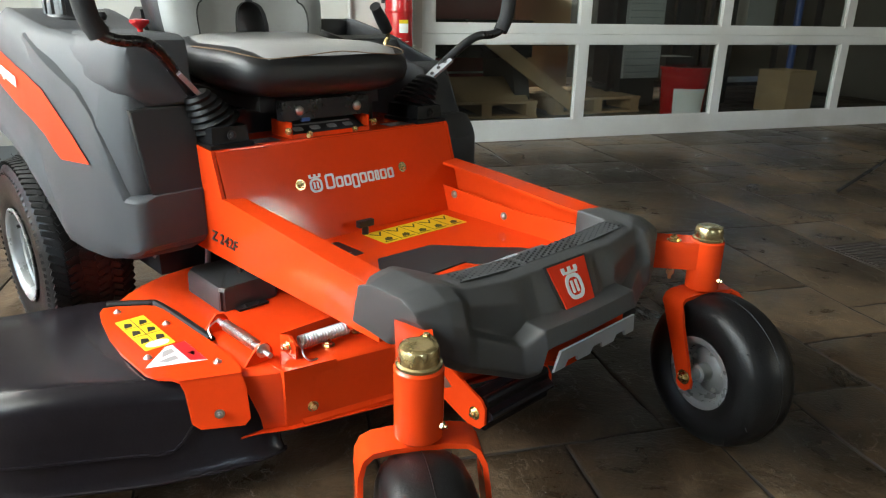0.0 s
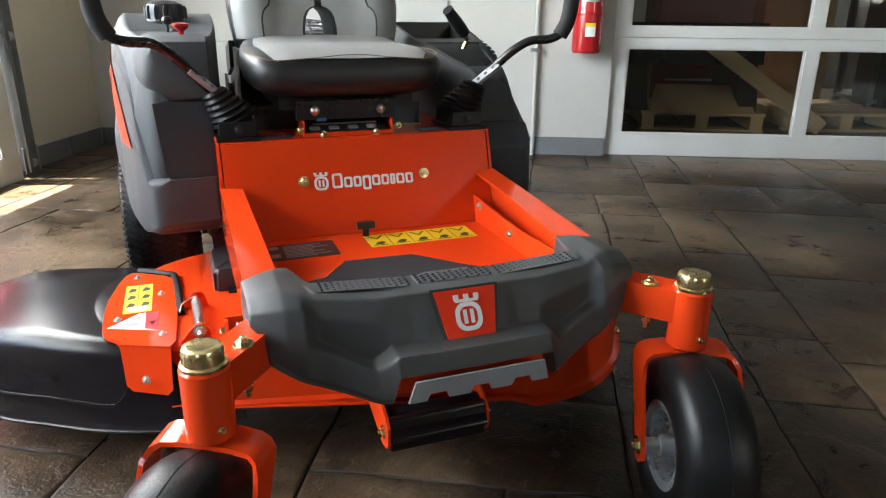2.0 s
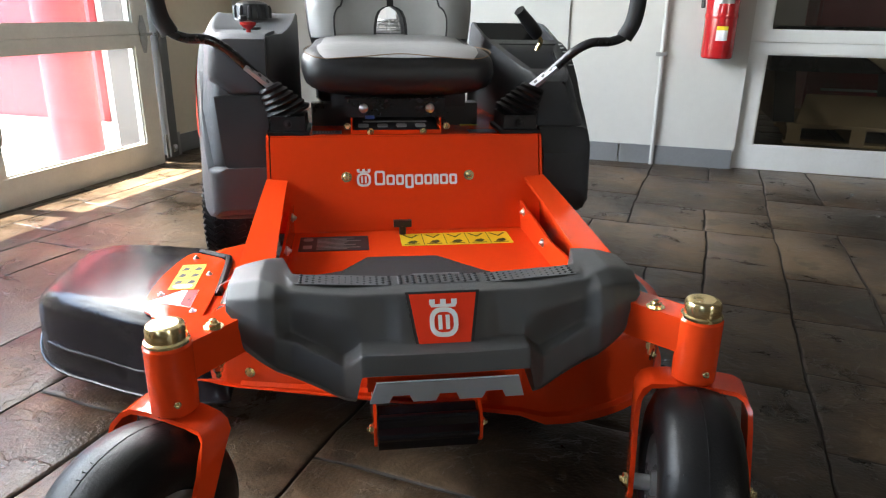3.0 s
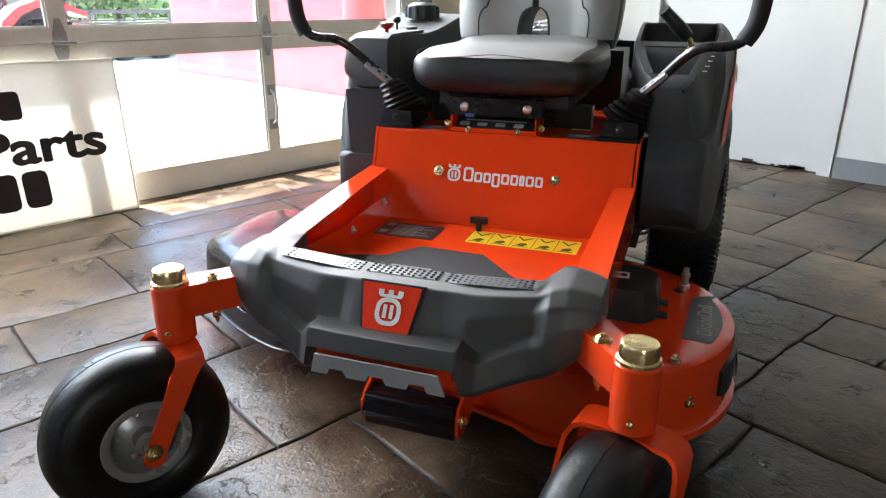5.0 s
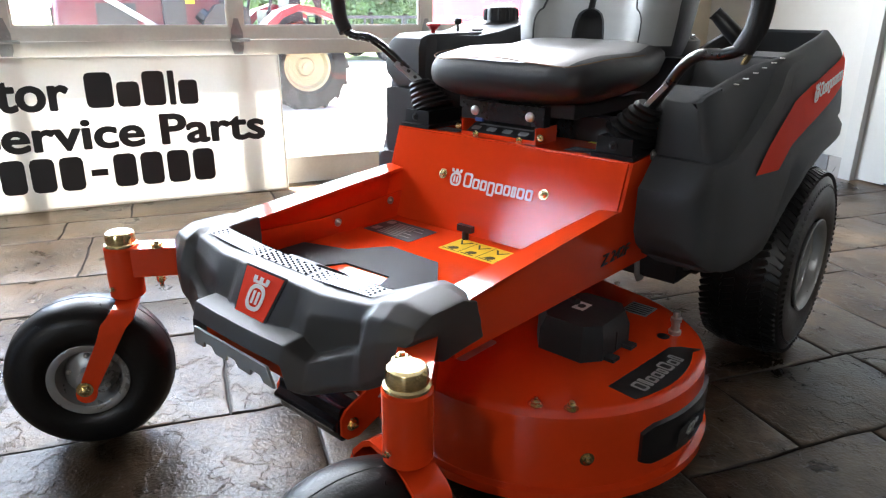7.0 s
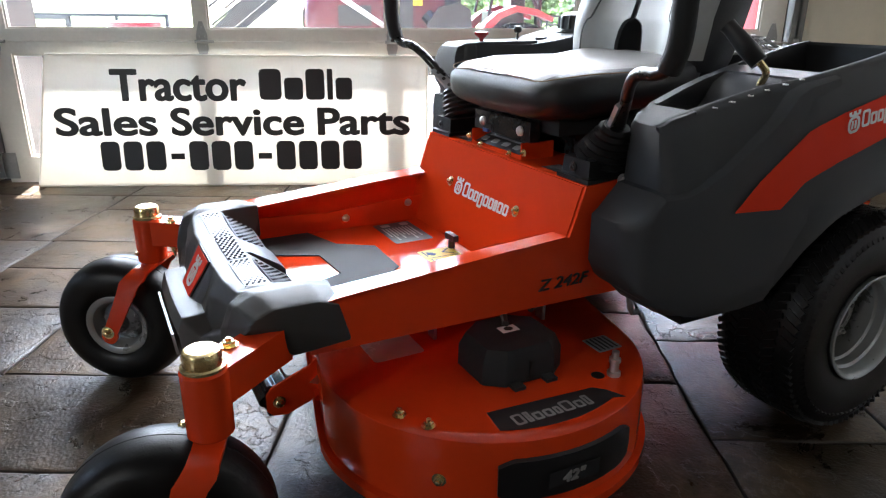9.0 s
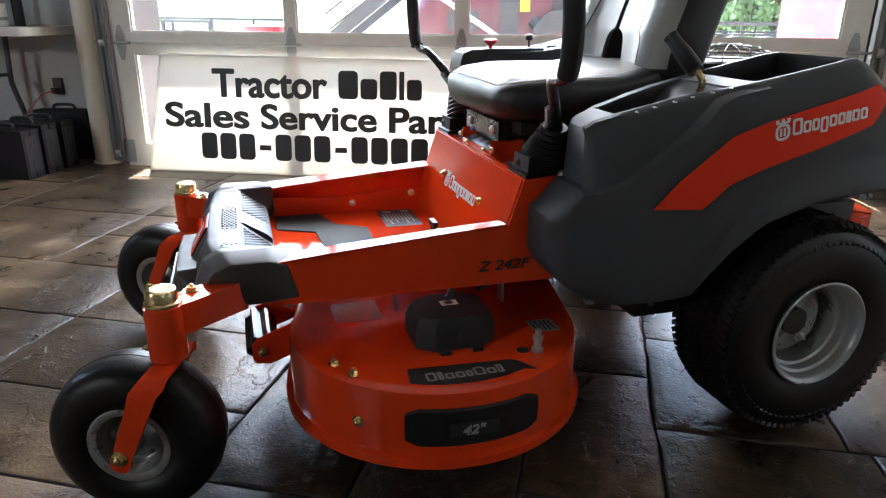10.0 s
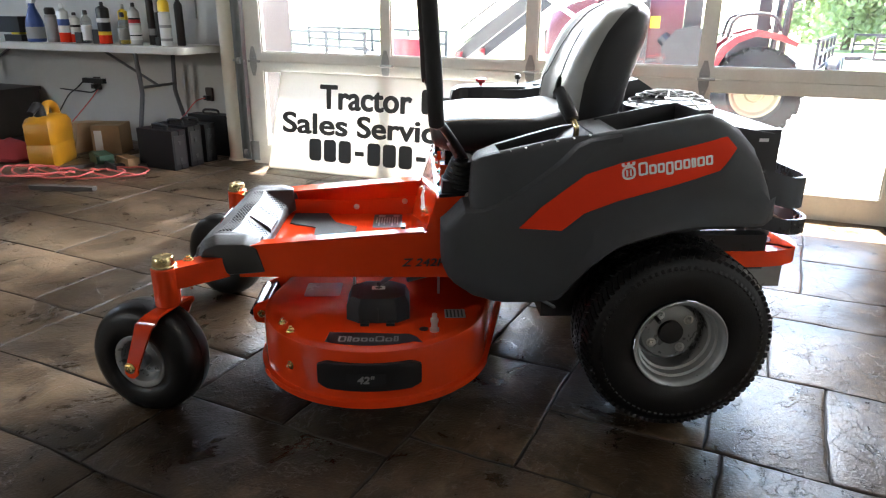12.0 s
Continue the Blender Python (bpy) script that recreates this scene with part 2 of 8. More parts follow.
BLACK_INK = material("black_print", (0.012, 0.012, 0.012), 0.45, var=0.05)
GREY_INK = material("grey_print", (0.30, 0.30, 0.30), 0.45, var=0.05)
RED_INK = material("red_print", (0.50, 0.015, 0.02), 0.4, var=0.04)
YELLOW_INK = material("yellow_print", (0.80, 0.55, 0.02), 0.4, var=0.04)
DECAL_RED = material("orange_red_vinyl", (0.72, 0.040, 0.012), 0.55, var=0.04, spec=0.10)
DECAL_BLACK = material("black_vinyl_label", (0.016, 0.016, 0.018), 0.4, var=0.08)
CLEAR_LABEL = material("clear_grey_label", (0.60, 0.36, 0.31), 0.25, var=0.05)
SIGN = sign_material()
STONE = stone_material()
JOINT = material("joint_mortar", (0.026, 0.019, 0.014), 0.7, var=0.3, scale=5, bump=0.4)
WALL = material("white_wall_paint", (0.49, 0.48, 0.45), 0.6, var=0.05, scale=1.2, fine=30, bump=0.25, bump_scale=120, stain=(0.5, 0.47, 0.40), stain_amount=0.2)
WALL_BEIGE = material("cream_wall_paint", (0.62, 0.56, 0.44), 0.6, var=0.06, scale=1.2, fine=30, bump=0.25, bump_scale=120)
# dark brown that keeps the unseen south and east walls from bouncing light
WALL_DIM = material("low_bounce_brown", (0.10, 0.088, 0.072), 0.7, var=0.06, scale=1.2, fine=30, bump=0.25, bump_scale=120)
CEIL = material("ceiling_paint", (0.15, 0.143, 0.135), 0.8, var=0.04)
BASE_TILE = material("grey_base_tile", (0.16, 0.165, 0.17), 0.35, var=0.12, scale=5, random_tint=0.12)
GROUT = material("pale_grout", (0.3, 0.29, 0.27), 0.8)
DOOR_WHITE = material("white_door_paint", (0.44, 0.44, 0.42), 0.45, var=0.03, scale=2, stain=(0.45, 0.42, 0.36), stain_amount=0.15)
ALU = material("weathered_aluminium", (0.60, 0.585, 0.53), 0.48, metal=0.2, var=0.1, scale=5, bump=0.06, stain=(0.30, 0.26, 0.20), stain_amount=0.3)
ALU_WHITE = material("white_door_rail", (0.62, 0.62, 0.60), 0.45, metal=0.1, var=0.06, scale=4, stain=(0.36, 0.33, 0.28), stain_amount=0.3)
GALV = material("galvanised_steel", (0.30, 0.30, 0.29), 0.42, metal=0.6, var=0.15, scale=14)
TRACK = material("dull_track_steel", (0.12, 0.12, 0.115), 0.45, metal=0.5, var=0.15, scale=14)
# dirt here also paints in the veil of glare over the yard
GLASS = glass_material("window_glass", (0.97, 0.98, 0.97), dirt=0.013)
GLASS_DARK = glass_material("shop_glass", (0.80, 0.84, 0.82))
CLEAR_PLASTIC = glass_material("clear_plastic", (0.85, 0.86, 0.84), dirt=0.25)
EXT_RED = material("extinguisher_red", (0.42, 0.012, 0.015), 0.22, var=0.06, coat=0.5)
CONCRETE = material("concrete", (0.46, 0.44, 0.40), 0.8, var=0.12, scale=1.0, fine=25, bump=0.3, bump_scale=90, stain=(0.3, 0.28, 0.25), stain_amount=0.3)
GRASS = material("grass", (0.15, 0.20, 0.06), 0.9, var=0.3, scale=0.6, fine=9)
LEAF = material("leaves", (0.24, 0.31, 0.13), 0.6, var=0.35, scale=0.8, fine=3)
BARK = material("bark", (0.10, 0.075, 0.05), 0.9, var=0.3, scale=6, bump=0.6)
RED_WALL = material("red_wall_paint", (0.42, 0.035, 0.05), 0.6, var=0.06, scale=0.8)
TRACTOR_RED = material("tractor_red", (0.22, 0.009, 0.018), 0.35, var=0.05, coat=0.2)
HOOD_RED = material("dark_hood_red", (0.085, 0.006, 0.012), 0.35, var=0.06, coat=0.2)
TRACTOR_BLACK = material("tractor_black", (0.02, 0.02, 0.022), 0.5, var=0.15)
RIM_CREAM = material("cream_rim_paint", (0.25, 0.205, 0.115), 0.5, var=0.06)
TRACTOR_TYRE = material("dusty_tractor_tyre", (0.012, 0.012, 0.012), 0.85, var=0.3, scale=6, spec=0.08)
TABLE_TOP = material("white_table_plastic", (0.66, 0.65, 0.61), 0.5, var=0.06, stain=(0.35, 0.3, 0.24), stain_amount=0.35)
TUBE_GREY = material("grey_tube_paint", (0.09, 0.09, 0.095), 0.4, var=0.1)
CASE_EDGE = material("charcoal_spine_plastic", (0.016, 0.017, 0.018), 0.5, var=0.2, spec=0.3)
CASE_BLACK = material("case_plastic", (0.006, 0.006, 0.007), 0.55, var=0.2, spec=0.25)
YELLOW_CAN = material("yellow_fuel_can", (0.44, 0.20, 0.009), 0.42, var=0.08, scale=8, stain=(0.3, 0.17, 0.03), stain_amount=0.3)
CARD = material("cardboard", (0.36, 0.24, 0.13), 0.85, var=0.12, scale=6)
WOOD = material("raw_pine", (0.42, 0.28, 0.15), 0.7, var=0.2, scale=3, fine=60, bump=0.3)
CLOTH_RED = material("red_cloth", (0.42, 0.05, 0.06), 0.9, var=0.15, bump=0.5)
HOSE = material("orange_red_hose", (0.55, 0.11, 0.10), 0.5)
BLUE_PLASTIC = material("blue_plastic", (0.03, 0.07, 0.25), 0.35)
GREEN = material("green_plastic", (0.03, 0.07, 0.045), 0.5)
SILVER_CAN = material("bare_tin", (0.55, 0.55, 0.54), 0.35, metal=0.8)
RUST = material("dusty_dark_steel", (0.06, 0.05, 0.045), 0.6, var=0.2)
PEG = material("grey_pegboard", (0.38, 0.40, 0.41), 0.5, metal=0.1)

# ---- mesh tools ----


def part(name, bm, mat, parent=None, label="", smooth=35.0, matrix=None):
    """Links a bmesh as one mesh object, under parent if that is given."""
    me = bpy.data.meshes.new(name)
    bmesh.ops.recalc_face_normals(bm, faces=bm.faces[:])
    bm.to_mesh(me)
    bm.free()
    me.materials.append(mat)
    if smooth:
        me.polygons.foreach_set("use_smooth", [True] * len(me.polygons))
        me.set_sharp_from_angle(angle=radians(smooth))
    ob = new(name, me)
    if parent is not None:
        ob.parent = parent
    if matrix is not None:
        ob.matrix_basis = matrix
    if label:
        ob["label"] = label
    return ob


def thing(name, m, label, category, group="", kind=""):
    ob = new(name)
    ob.empty_display_size = 0.1
    ob.matrix_basis = m
    return tagged(ob, label, category, group, kind)


def bevel(bm, offset, angle=30.0, segments=2):
    es = [e for e in bm.edges if len(e.link_faces) == 2 and e.calc_face_angle(0.0) > radians(angle)]
    if es:
        bmesh.ops.bevel(bm, geom=es, offset=offset, segments=segments, affect="EDGES", clamp_overlap=True)
    return bm


def put_box(bm, x0, x1, y0, y1, z0, z1, m=None):
    vs = [bm.verts.new(Vector(p) if m is None else m @ Vector(p)) for p in ((x0, y0, z0), (x1, y0, z0), (x1, y1, z0), (x0, y1, z0), (x0, y0, z1), (x1, y0, z1), (x1, y1, z1), (x0, y1, z1))]
    for f in ((0, 3, 2, 1), (4, 5, 6, 7), (0, 1, 5, 4), (1, 2, 6, 5), (2, 3, 7, 6), (3, 0, 4, 7)):
        bm.faces.new([vs[i] for i in f])
    return bm


def box(x0, x1, y0, y1, z0, z1, r=0.0, m=None):
    bm = put_box(bmesh.new(), x0, x1, y0, y1, z0, z1, m)
    return bevel(bm, r) if r else bm


def put_loft(bm, rings, closed=True, caps=True):
    rows = [[bm.verts.new(p) for p in ring] for ring in rings]
    k = len(rows[0])
    for a, b in zip(rows, rows[1:]):
        for i in range(k if closed else k - 1):
            j = (i + 1) % k
            bm.faces.new((a[i], a[j], b[j], b[i]))
    if caps and closed:
        bm.faces.new(rows[0][::-1])
        bm.faces.new(rows[-1])
    return bm


def loft(rings, closed=True, caps=True):
    return put_loft(bmesh.new(), rings, closed, caps)


def put_prism(bm, pts, axis, a, b):
    """A polygon of (u, v) pairs drawn out along an axis from a to b. x: (y, z); y: (x, z); z: (x, y)."""
    def place(u, v, w):
        return {"x": (w, u, v), "y": (u, w, v), "z": (u, v, w)}[axis]
    return put_loft(bm, [[place(u, v, a) for u, v in pts], [place(u, v, b) for u, v in pts]])


def prism(pts, axis, a, b, r=0.0):
    bm = put_prism(bmesh.new(), pts, axis, a, b)
    return bevel(bm, r) if r else bm


def put_lathe(bm, profile, axis="z", steps=24, m=None):
    """Turns (radius, height) pairs about an axis."""
    rings = []
    for r, h in profile:
        ring = []
        for i in range(steps):
            t = 2 * math.pi * i / steps
            c, s = r * math.cos(t), r * math.sin(t)
            p = {"z": (c, s, h), "x": (h, c, s), "y": (c, h, s)}[axis]
            ring.append(Vector(p) if m is None else m @ Vector(p))
        rings.append(ring)
    return put_loft(bm, rings)


def lathe(profile, axis="z", steps=24, m=None):
    return put_lathe(bmesh.new(), profile, axis, steps, m)


def smooth_path(pts, steps=6):
    """A rounded line through the points."""
    p = [Vector(q) for q in pts]
    p = [p[0] * 2 - p[1], *p, p[-1] * 2 - p[-2]]
    out = []
    for i in range(1, len(p) - 2):
        for k in range(steps):
            t = k / steps
            out.append(0.5 * (2 * p[i] + (p[i + 1] - p[i - 1]) * t + (2 * p[i - 1] - 5 * p[i] + 4 * p[i + 1] - p[i + 2]) * t * t + (3 * p[i] - p[i - 1] - 3 * p[i + 1] + p[i + 2]) * t ** 3))
    out.append(p[-2])
    return out


def put_tube(bm, pts, radius, sides=10, steps=6):
    path = smooth_path(pts, steps) if steps else [Vector(q) for q in pts]
    rings, up = [], Vector((0.31, 0.2, 0.93)).normalized()
    for i, p in enumerate(path):
        d = (path[min(i + 1, len(path) - 1)] - path[max(i - 1, 0)]).normalized()
        side = d.cross(up)
        if side.length < 1e-3:
            side = d.cross(Vector((1, 0, 0)))
        side.normalize()
        up = side.cross(d).normalized()
        r = radius(i / (len(path) - 1)) if callable(radius) else radius
        rings.append([p + (side * math.cos(2 * math.pi * k / sides) + up * math.sin(2 * math.pi * k / sides)) * r for k in range(sides)])
    return put_loft(bm, rings)


def tube(pts, radius, sides=10, steps=6):
    return put_tube(bmesh.new(), pts, radius, sides, steps)


def flat(name, polys, mat, m, parent, label="", h=0.001):
    """Thin printed or stuck-on shapes: 2D polygons on the plane of m, raised by h."""
    bm = bmesh.new()
    for poly in polys:
        put_loft(bm, [[m @ Vector((u, v, 0.0)) for u, v in poly], [m @ Vector((u, v, h)) for u, v in poly]])
    if len(polys) > 12:
        bmesh.ops.remove_doubles(bm, verts=bm.verts[:], dist=0.00002)
    return part(name, bm, mat, parent, label, smooth=0)


def rect(x0, y0, x1, y1):
    return [(x0, y0), (x1, y0), (x1, y1), (x0, y1)]


def rounded(x0, y0, x1, y1, r, k=4):
    out = []
    for cx, cy, a in ((x1 - r, y0 + r, -90), (x1 - r, y1 - r, 0), (x0 + r, y1 - r, 90), (x0 + r, y0 + r, 180)):
        out += [(cx + r * math.cos(radians(a + 90 * i / k)), cy + r * math.sin(radians(a + 90 * i / k))) for i in range(k + 1)]
    return out


def basis(o, x, y):
    """A plane's matrix from its origin and its two directions."""
    x, y = Vector(x).normalized(), Vector(y)
    y = (y - x * y.dot(x)).normalized()
    z = x.cross(y)
    return Matrix((( x.x, y.x, z.x, o[0]), (x.y, y.y, z.y, o[1]), (x.z, y.z, z.z, o[2]), (0, 0, 0, 1)))


def lettering(name, body, size, mat, m, parent, label="", shear=0.0, width=None, bold=0.0):
    """Written words as a mesh; width stretches the line to that length."""
    cu = bpy.data.curves.new(name, "FONT")
    cu.body, cu.size, cu.shear, cu.extrude = body, size, shear, 0.0008
    cu.offset = 0.006 * size if size > 0.1 else 0.0
    ob = bpy.data.objects.new(name, cu)
    scene.collection.objects.link(ob)
    bpy.context.view_layer.update()
    me = bpy.data.meshes.new_from_object(ob.evaluated_get(bpy.context.evaluated_depsgraph_get()))
    bpy.data.objects.remove(ob)
    xs = [v.co.x for v in me.vertices]
    k = width / (max(xs) - min(xs)) if width else 1.0
    me.transform(m @ Matrix.Diagonal((k, 1, 1, 1)) @ Matrix.Translation((-min(xs), 0, 0)))
    if bold:  # a heavier face: the same letters again, set a little to every side
        bm = bmesh.new()
        for i in range(8):
            shifted = me.copy()
            shifted.transform(Matrix.Translation(m.to_3x3() @ Vector((bold * math.cos(i * math.pi / 4), 0.7 * bold * math.sin(i * math.pi / 4), 0.00006 * i))))
            bm.from_mesh(shifted)
            bpy.data.meshes.remove(shifted)
        bm.to_mesh(me)
        bm.free()
    me.materials.clear()
    me.materials.append(mat)
    out = new(name, me)
    out.parent = parent
    if label:
        out["label"] = label
    return out


def crest(s):
    """A plain rounded ring with bars and three studs on top, s high."""
    polys = []
    outer, inner = rounded(-0.4 * s, 0, 0.4 * s, 0.78 * s, 0.3 * s), rounded(-0.27 * s, 0.12 * s, 0.27 * s, 0.66 * s, 0.2 * s)
    for i in range(len(outer)):
        j = (i + 1) % len(outer)
        polys.append([outer[i], outer[j], inner[j], inner[i]])
    polys += [rect(-0.16 * s, 0.2 * s, -0.05 * s, 0.58 * s), rect(0.05 * s, 0.2 * s, 0.16 * s, 0.58 * s)]
    polys += [[(-0.34 * s, 0.79 * s), (0.34 * s, 0.79 * s), (0.38 * s, 0.87 * s), (-0.38 * s, 0.87 * s)]]
    polys += [rect(x - 0.08 * s, 0.86 * s, x + 0.08 * s, s) for x in (-0.31 * s, 0, 0.31 * s)]
    return polys


def bars(x0, y0, length, height, widths, tall=(0,), low=()):
    """Plain upright blocks in place of letters that are left out."""
    polys, x, gap = [], x0, 0.13
    k = length / (sum(widths) + gap * (len(widths) - 1))
    for i, w in enumerate(widths):
        top = height if i in tall else 0.72 * height
        bot = -0.24 * height if i in low else 0.0
        polys.append(rounded(x, y0 + bot, x + w * k, y0 + top, min(0.2 * w * k, 0.2 * height), 2))
        x += (w + gap) * k
    return polys


def frames_for(polys, stroke):
    """The same blocks as open rings of one stroke's width, as thin as the print they stand for."""
    out = []
    for poly in polys:
        cu, cv = sum(p[0] for p in poly) / len(poly), sum(p[1] for p in poly) / len(poly)
        hu, hv = max(p[0] for p in poly) - cu, max(p[1] for p in poly) - cv
        inner = [(cu + (u - cu) * max(0.1, 1 - stroke / hu), cv + (v - cv) * max(0.1, 1 - stroke / hv)) for u, v in poly]
        out.append([[poly[i], poly[(i + 1) % len(poly)], inner[(i + 1) % len(poly)], inner[i]] for i in range(len(poly))])
    return out


def hexbolt(bm, p, d, r=0.008, h=0.006, washer=True):
    """A bolt head with its washer at p, pointing along d."""
    d = Vector(d).normalized()
    m = Matrix.Translation(p) @ d.to_track_quat("Z", "Y").to_matrix().to_4x4()
    if washer:
        put_lathe(bm, [(r * 1.45, 0), (r * 1.45, 0.0015)], "z", 14, m)
    put_lathe(bm, [(r, 0.001), (r, h * 0.8), (r * 0.8, h)], "z", 6, m)
    put_lathe(bm, [(r * 0.5, h * 0.9), (r * 0.5, h * 1.5), (r * 0.35, h * 1.6)], "z", 8, m)
    return bm


def bolt(p, d, mat, parent, r=0.008, h=0.006, name="bolt"):
    return part(name, hexbolt(bmesh.new(), p, d, r, h), mat, parent)


def lerp_table(table, x):
    for (a, *va), (b, *vb) in zip(table, table[1:]):
        if x <= b or (b, *vb) == table[-1]:
            t = min(1.0, max(0.0, (x - a) / (b - a)))
            return [p + (q - p) * t for p, q in zip(va, vb)]

# ---- the room ----
WEST, NORTH, EAST, SOUTH, HIGH = -1.66, 3.72, 6.2, -4.2, 2.9
DOOR_X = -1.56           # inner face of the glazed overhead door
DOOR_Y0, DOOR_Y1 = -0.70, 2.87
SHOP_NORTH = 7.6         # back wall of the workshop behind the glass


def setting(name, bm, mat, label, category, smooth=0):
    return tagged(part(name, bm, mat, None, "", smooth), label, category, kind="structure")


floor = setting("floor", box(-1.95, EAST, SOUTH, SHOP_NORTH, -0.15, -0.007), JOINT, "dark mortar bed under the stamped stone floor", "floor")
# unseen ceiling, coloured dark to cut bounced light
setting("ceiling", box(-2.1, EAST + 0.2, SOUTH - 0.2, SHOP_NORTH + 0.2, HIGH, HIGH + 0.15), CEIL, "unseen ceiling, dark to cut bounce", "ceiling")

# west wall: a recessed part beside the table, and the part between the door and the corner
bm = put_box(bmesh.new(), -2.05, -1.87, SOUTH, DOOR_Y0 - 0.06, -0.15, HIGH)
setting("wall_west", bm, WALL, "white painted wall behind the folding table", "wall")
bm = put_box(bmesh.new(), -1.84, WEST, DOOR_Y1 + 0.06, NORTH + 0.15, -0.15, HIGH)
setting("wall_west_corner", bm, WALL_BEIGE, "cream painted wall beside the overhead door", "wall")
setting("wall_above_door", box(-1.84, WEST, DOOR_Y0 - 0.06, DOOR_Y1 + 0.06, 2.46, HIGH), WALL, "white painted wall above the overhead door", "wall")
# unseen south wall, coloured dark to cut bounced light
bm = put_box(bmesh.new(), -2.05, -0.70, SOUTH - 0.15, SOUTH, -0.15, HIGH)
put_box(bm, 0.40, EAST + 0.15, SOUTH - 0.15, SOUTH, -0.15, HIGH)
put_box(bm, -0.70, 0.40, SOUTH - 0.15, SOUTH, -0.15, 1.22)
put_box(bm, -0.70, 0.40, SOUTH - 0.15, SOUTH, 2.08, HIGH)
setting("wall_south", bm, WALL_DIM, "unseen wall with a window, dark brown to cut bounce", "wall")
south_window = setting("window_3", box(-0.70, 0.40, SOUTH - 0.09, SOUTH - 0.04, 1.22, 1.28), ALU, "aluminium framed window in the dark south wall", "window")
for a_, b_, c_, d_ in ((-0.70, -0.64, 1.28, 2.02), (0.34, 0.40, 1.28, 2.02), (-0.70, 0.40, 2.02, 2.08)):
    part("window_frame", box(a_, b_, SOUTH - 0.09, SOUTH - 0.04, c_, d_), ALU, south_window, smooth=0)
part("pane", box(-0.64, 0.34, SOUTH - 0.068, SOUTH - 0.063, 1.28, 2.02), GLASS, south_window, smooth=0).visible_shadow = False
# unseen east wall, coloured dark for the same reason
bm = put_box(bmesh.new(), EAST, EAST + 0.15, SOUTH, -4.05, -0.15, HIGH)
put_box(bm, EAST, EAST + 0.15, -3.25, 5.9, -0.15, HIGH)
put_box(bm, EAST, EAST + 0.15, 7.1, SHOP_NORTH, -0.15, HIGH)
put_box(bm, EAST, EAST + 0.15, 5.9, 7.1, -0.15, 1.35)
put_box(bm, EAST, EAST + 0.15, 5.9, 7.1, 2.25, HIGH)
put_box(bm, EAST, EAST + 0.15, -4.05, -3.25, 2.65, HIGH)
put_box(bm, EAST, EAST + 0.15, -4.05, -3.25, -0.15, 0.85)
setting("wall_east", bm, WALL_DIM, "unseen wall with a tall window, dark brown to cut bounce", "wall")
east_window = setting("window_1", box(EAST + 0.03, EAST + 0.08, -4.05, -3.99, 0.85, 2.65), ALU, "tall aluminium framed window", "window")
for a_, b_, c_, d_ in ((-3.31, -3.25, 0.85, 2.65), (-3.99, -3.31, 0.85, 0.91), (-3.99, -3.31, 2.59, 2.65)):
    part("window_frame", box(EAST + 0.03, EAST + 0.08, a_, b_, c_, d_), ALU, east_window, smooth=0)
part("pane", box(EAST + 0.052, EAST + 0.057, -3.99, -3.31, 0.91, 2.59), GLASS, east_window, smooth=0).visible_shadow = False
# unseen window added as an opening for the workshop's fill lamp
added_window = setting("added_window", box(EAST + 0.03, EAST + 0.08, 5.9, 7.1, 1.35, 1.40), ALU, "added workshop window, unseen, for the fill lamp", "window")
part("pane", box(EAST + 0.052, EAST + 0.057, 5.9, 7.1, 1.40, 2.25), GLASS, added_window, smooth=0).visible_shadow = False

# north wall with a white door and the glazed door to the workshop
SHOP_X0, SHOP_X1, SHOP_TOP = 1.21, 5.45, 2.44
LEAF_X0, LEAF_X1 = -0.62, 0.27
bm = bmesh.new()
put_box(bm, WEST, LEAF_X0 - 0.06, NORTH, NORTH + 0.15, -0.15, HIGH)
put_box(bm, LEAF_X0 - 0.06, LEAF_X1 + 0.06, NORTH, NORTH + 0.15, 2.11, HIGH)
put_box(bm, LEAF_X1 + 0.06, SHOP_X0, NORTH, NORTH + 0.15, -0.15, HIGH)
put_box(bm, SHOP_X0, SHOP_X1, NORTH, NORTH + 0.15, SHOP_TOP, HIGH)
put_box(bm, SHOP_X1, EAST, NORTH, NORTH + 0.15, -0.15, HIGH)
setting("wall_north", bm, WALL, "white painted wall with a door and glazed opening", "wall")
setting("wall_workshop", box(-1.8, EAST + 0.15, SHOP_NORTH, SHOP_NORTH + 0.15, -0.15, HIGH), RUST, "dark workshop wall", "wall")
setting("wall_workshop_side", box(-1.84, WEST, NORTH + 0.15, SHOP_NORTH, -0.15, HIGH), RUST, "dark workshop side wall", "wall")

# white hinged door
door_1 = setting("door_1", box(LEAF_X0, LEAF_X1, NORTH + 0.02, NORTH + 0.065, 0.008, 2.05, 0.003), DOOR_WHITE, "white painted door with scuffed black bottom edge", "door")
bm = bmesh.new()
put_box(bm, LEAF_X0 - 0.06, LEAF_X0, NORTH - 0.012, NORTH + 0.12, 0, 2.11)
put_box(bm, LEAF_X1, LEAF_X1 + 0.06, NORTH - 0.012, NORTH + 0.12, 0, 2.11)
put_box(bm, LEAF_X0, LEAF_X1, NORTH - 0.012, NORTH + 0.12, 2.05, 2.11)
part("door_frame", bm, DOOR_WHITE, door_1, smooth=0)
bm = bmesh.new()
rng = random.Random(4)
for i in range(14):
    x = LEAF_X0 + 0.02 + (LEAF_X1 - LEAF_X0 - 0.08) * rng.random()
    put_box(bm, x, x + rng.uniform(0.01, 0.07), NORTH + 0.0175, NORTH + 0.0195, 0.009, 0.012 + 0.014 * rng.random())
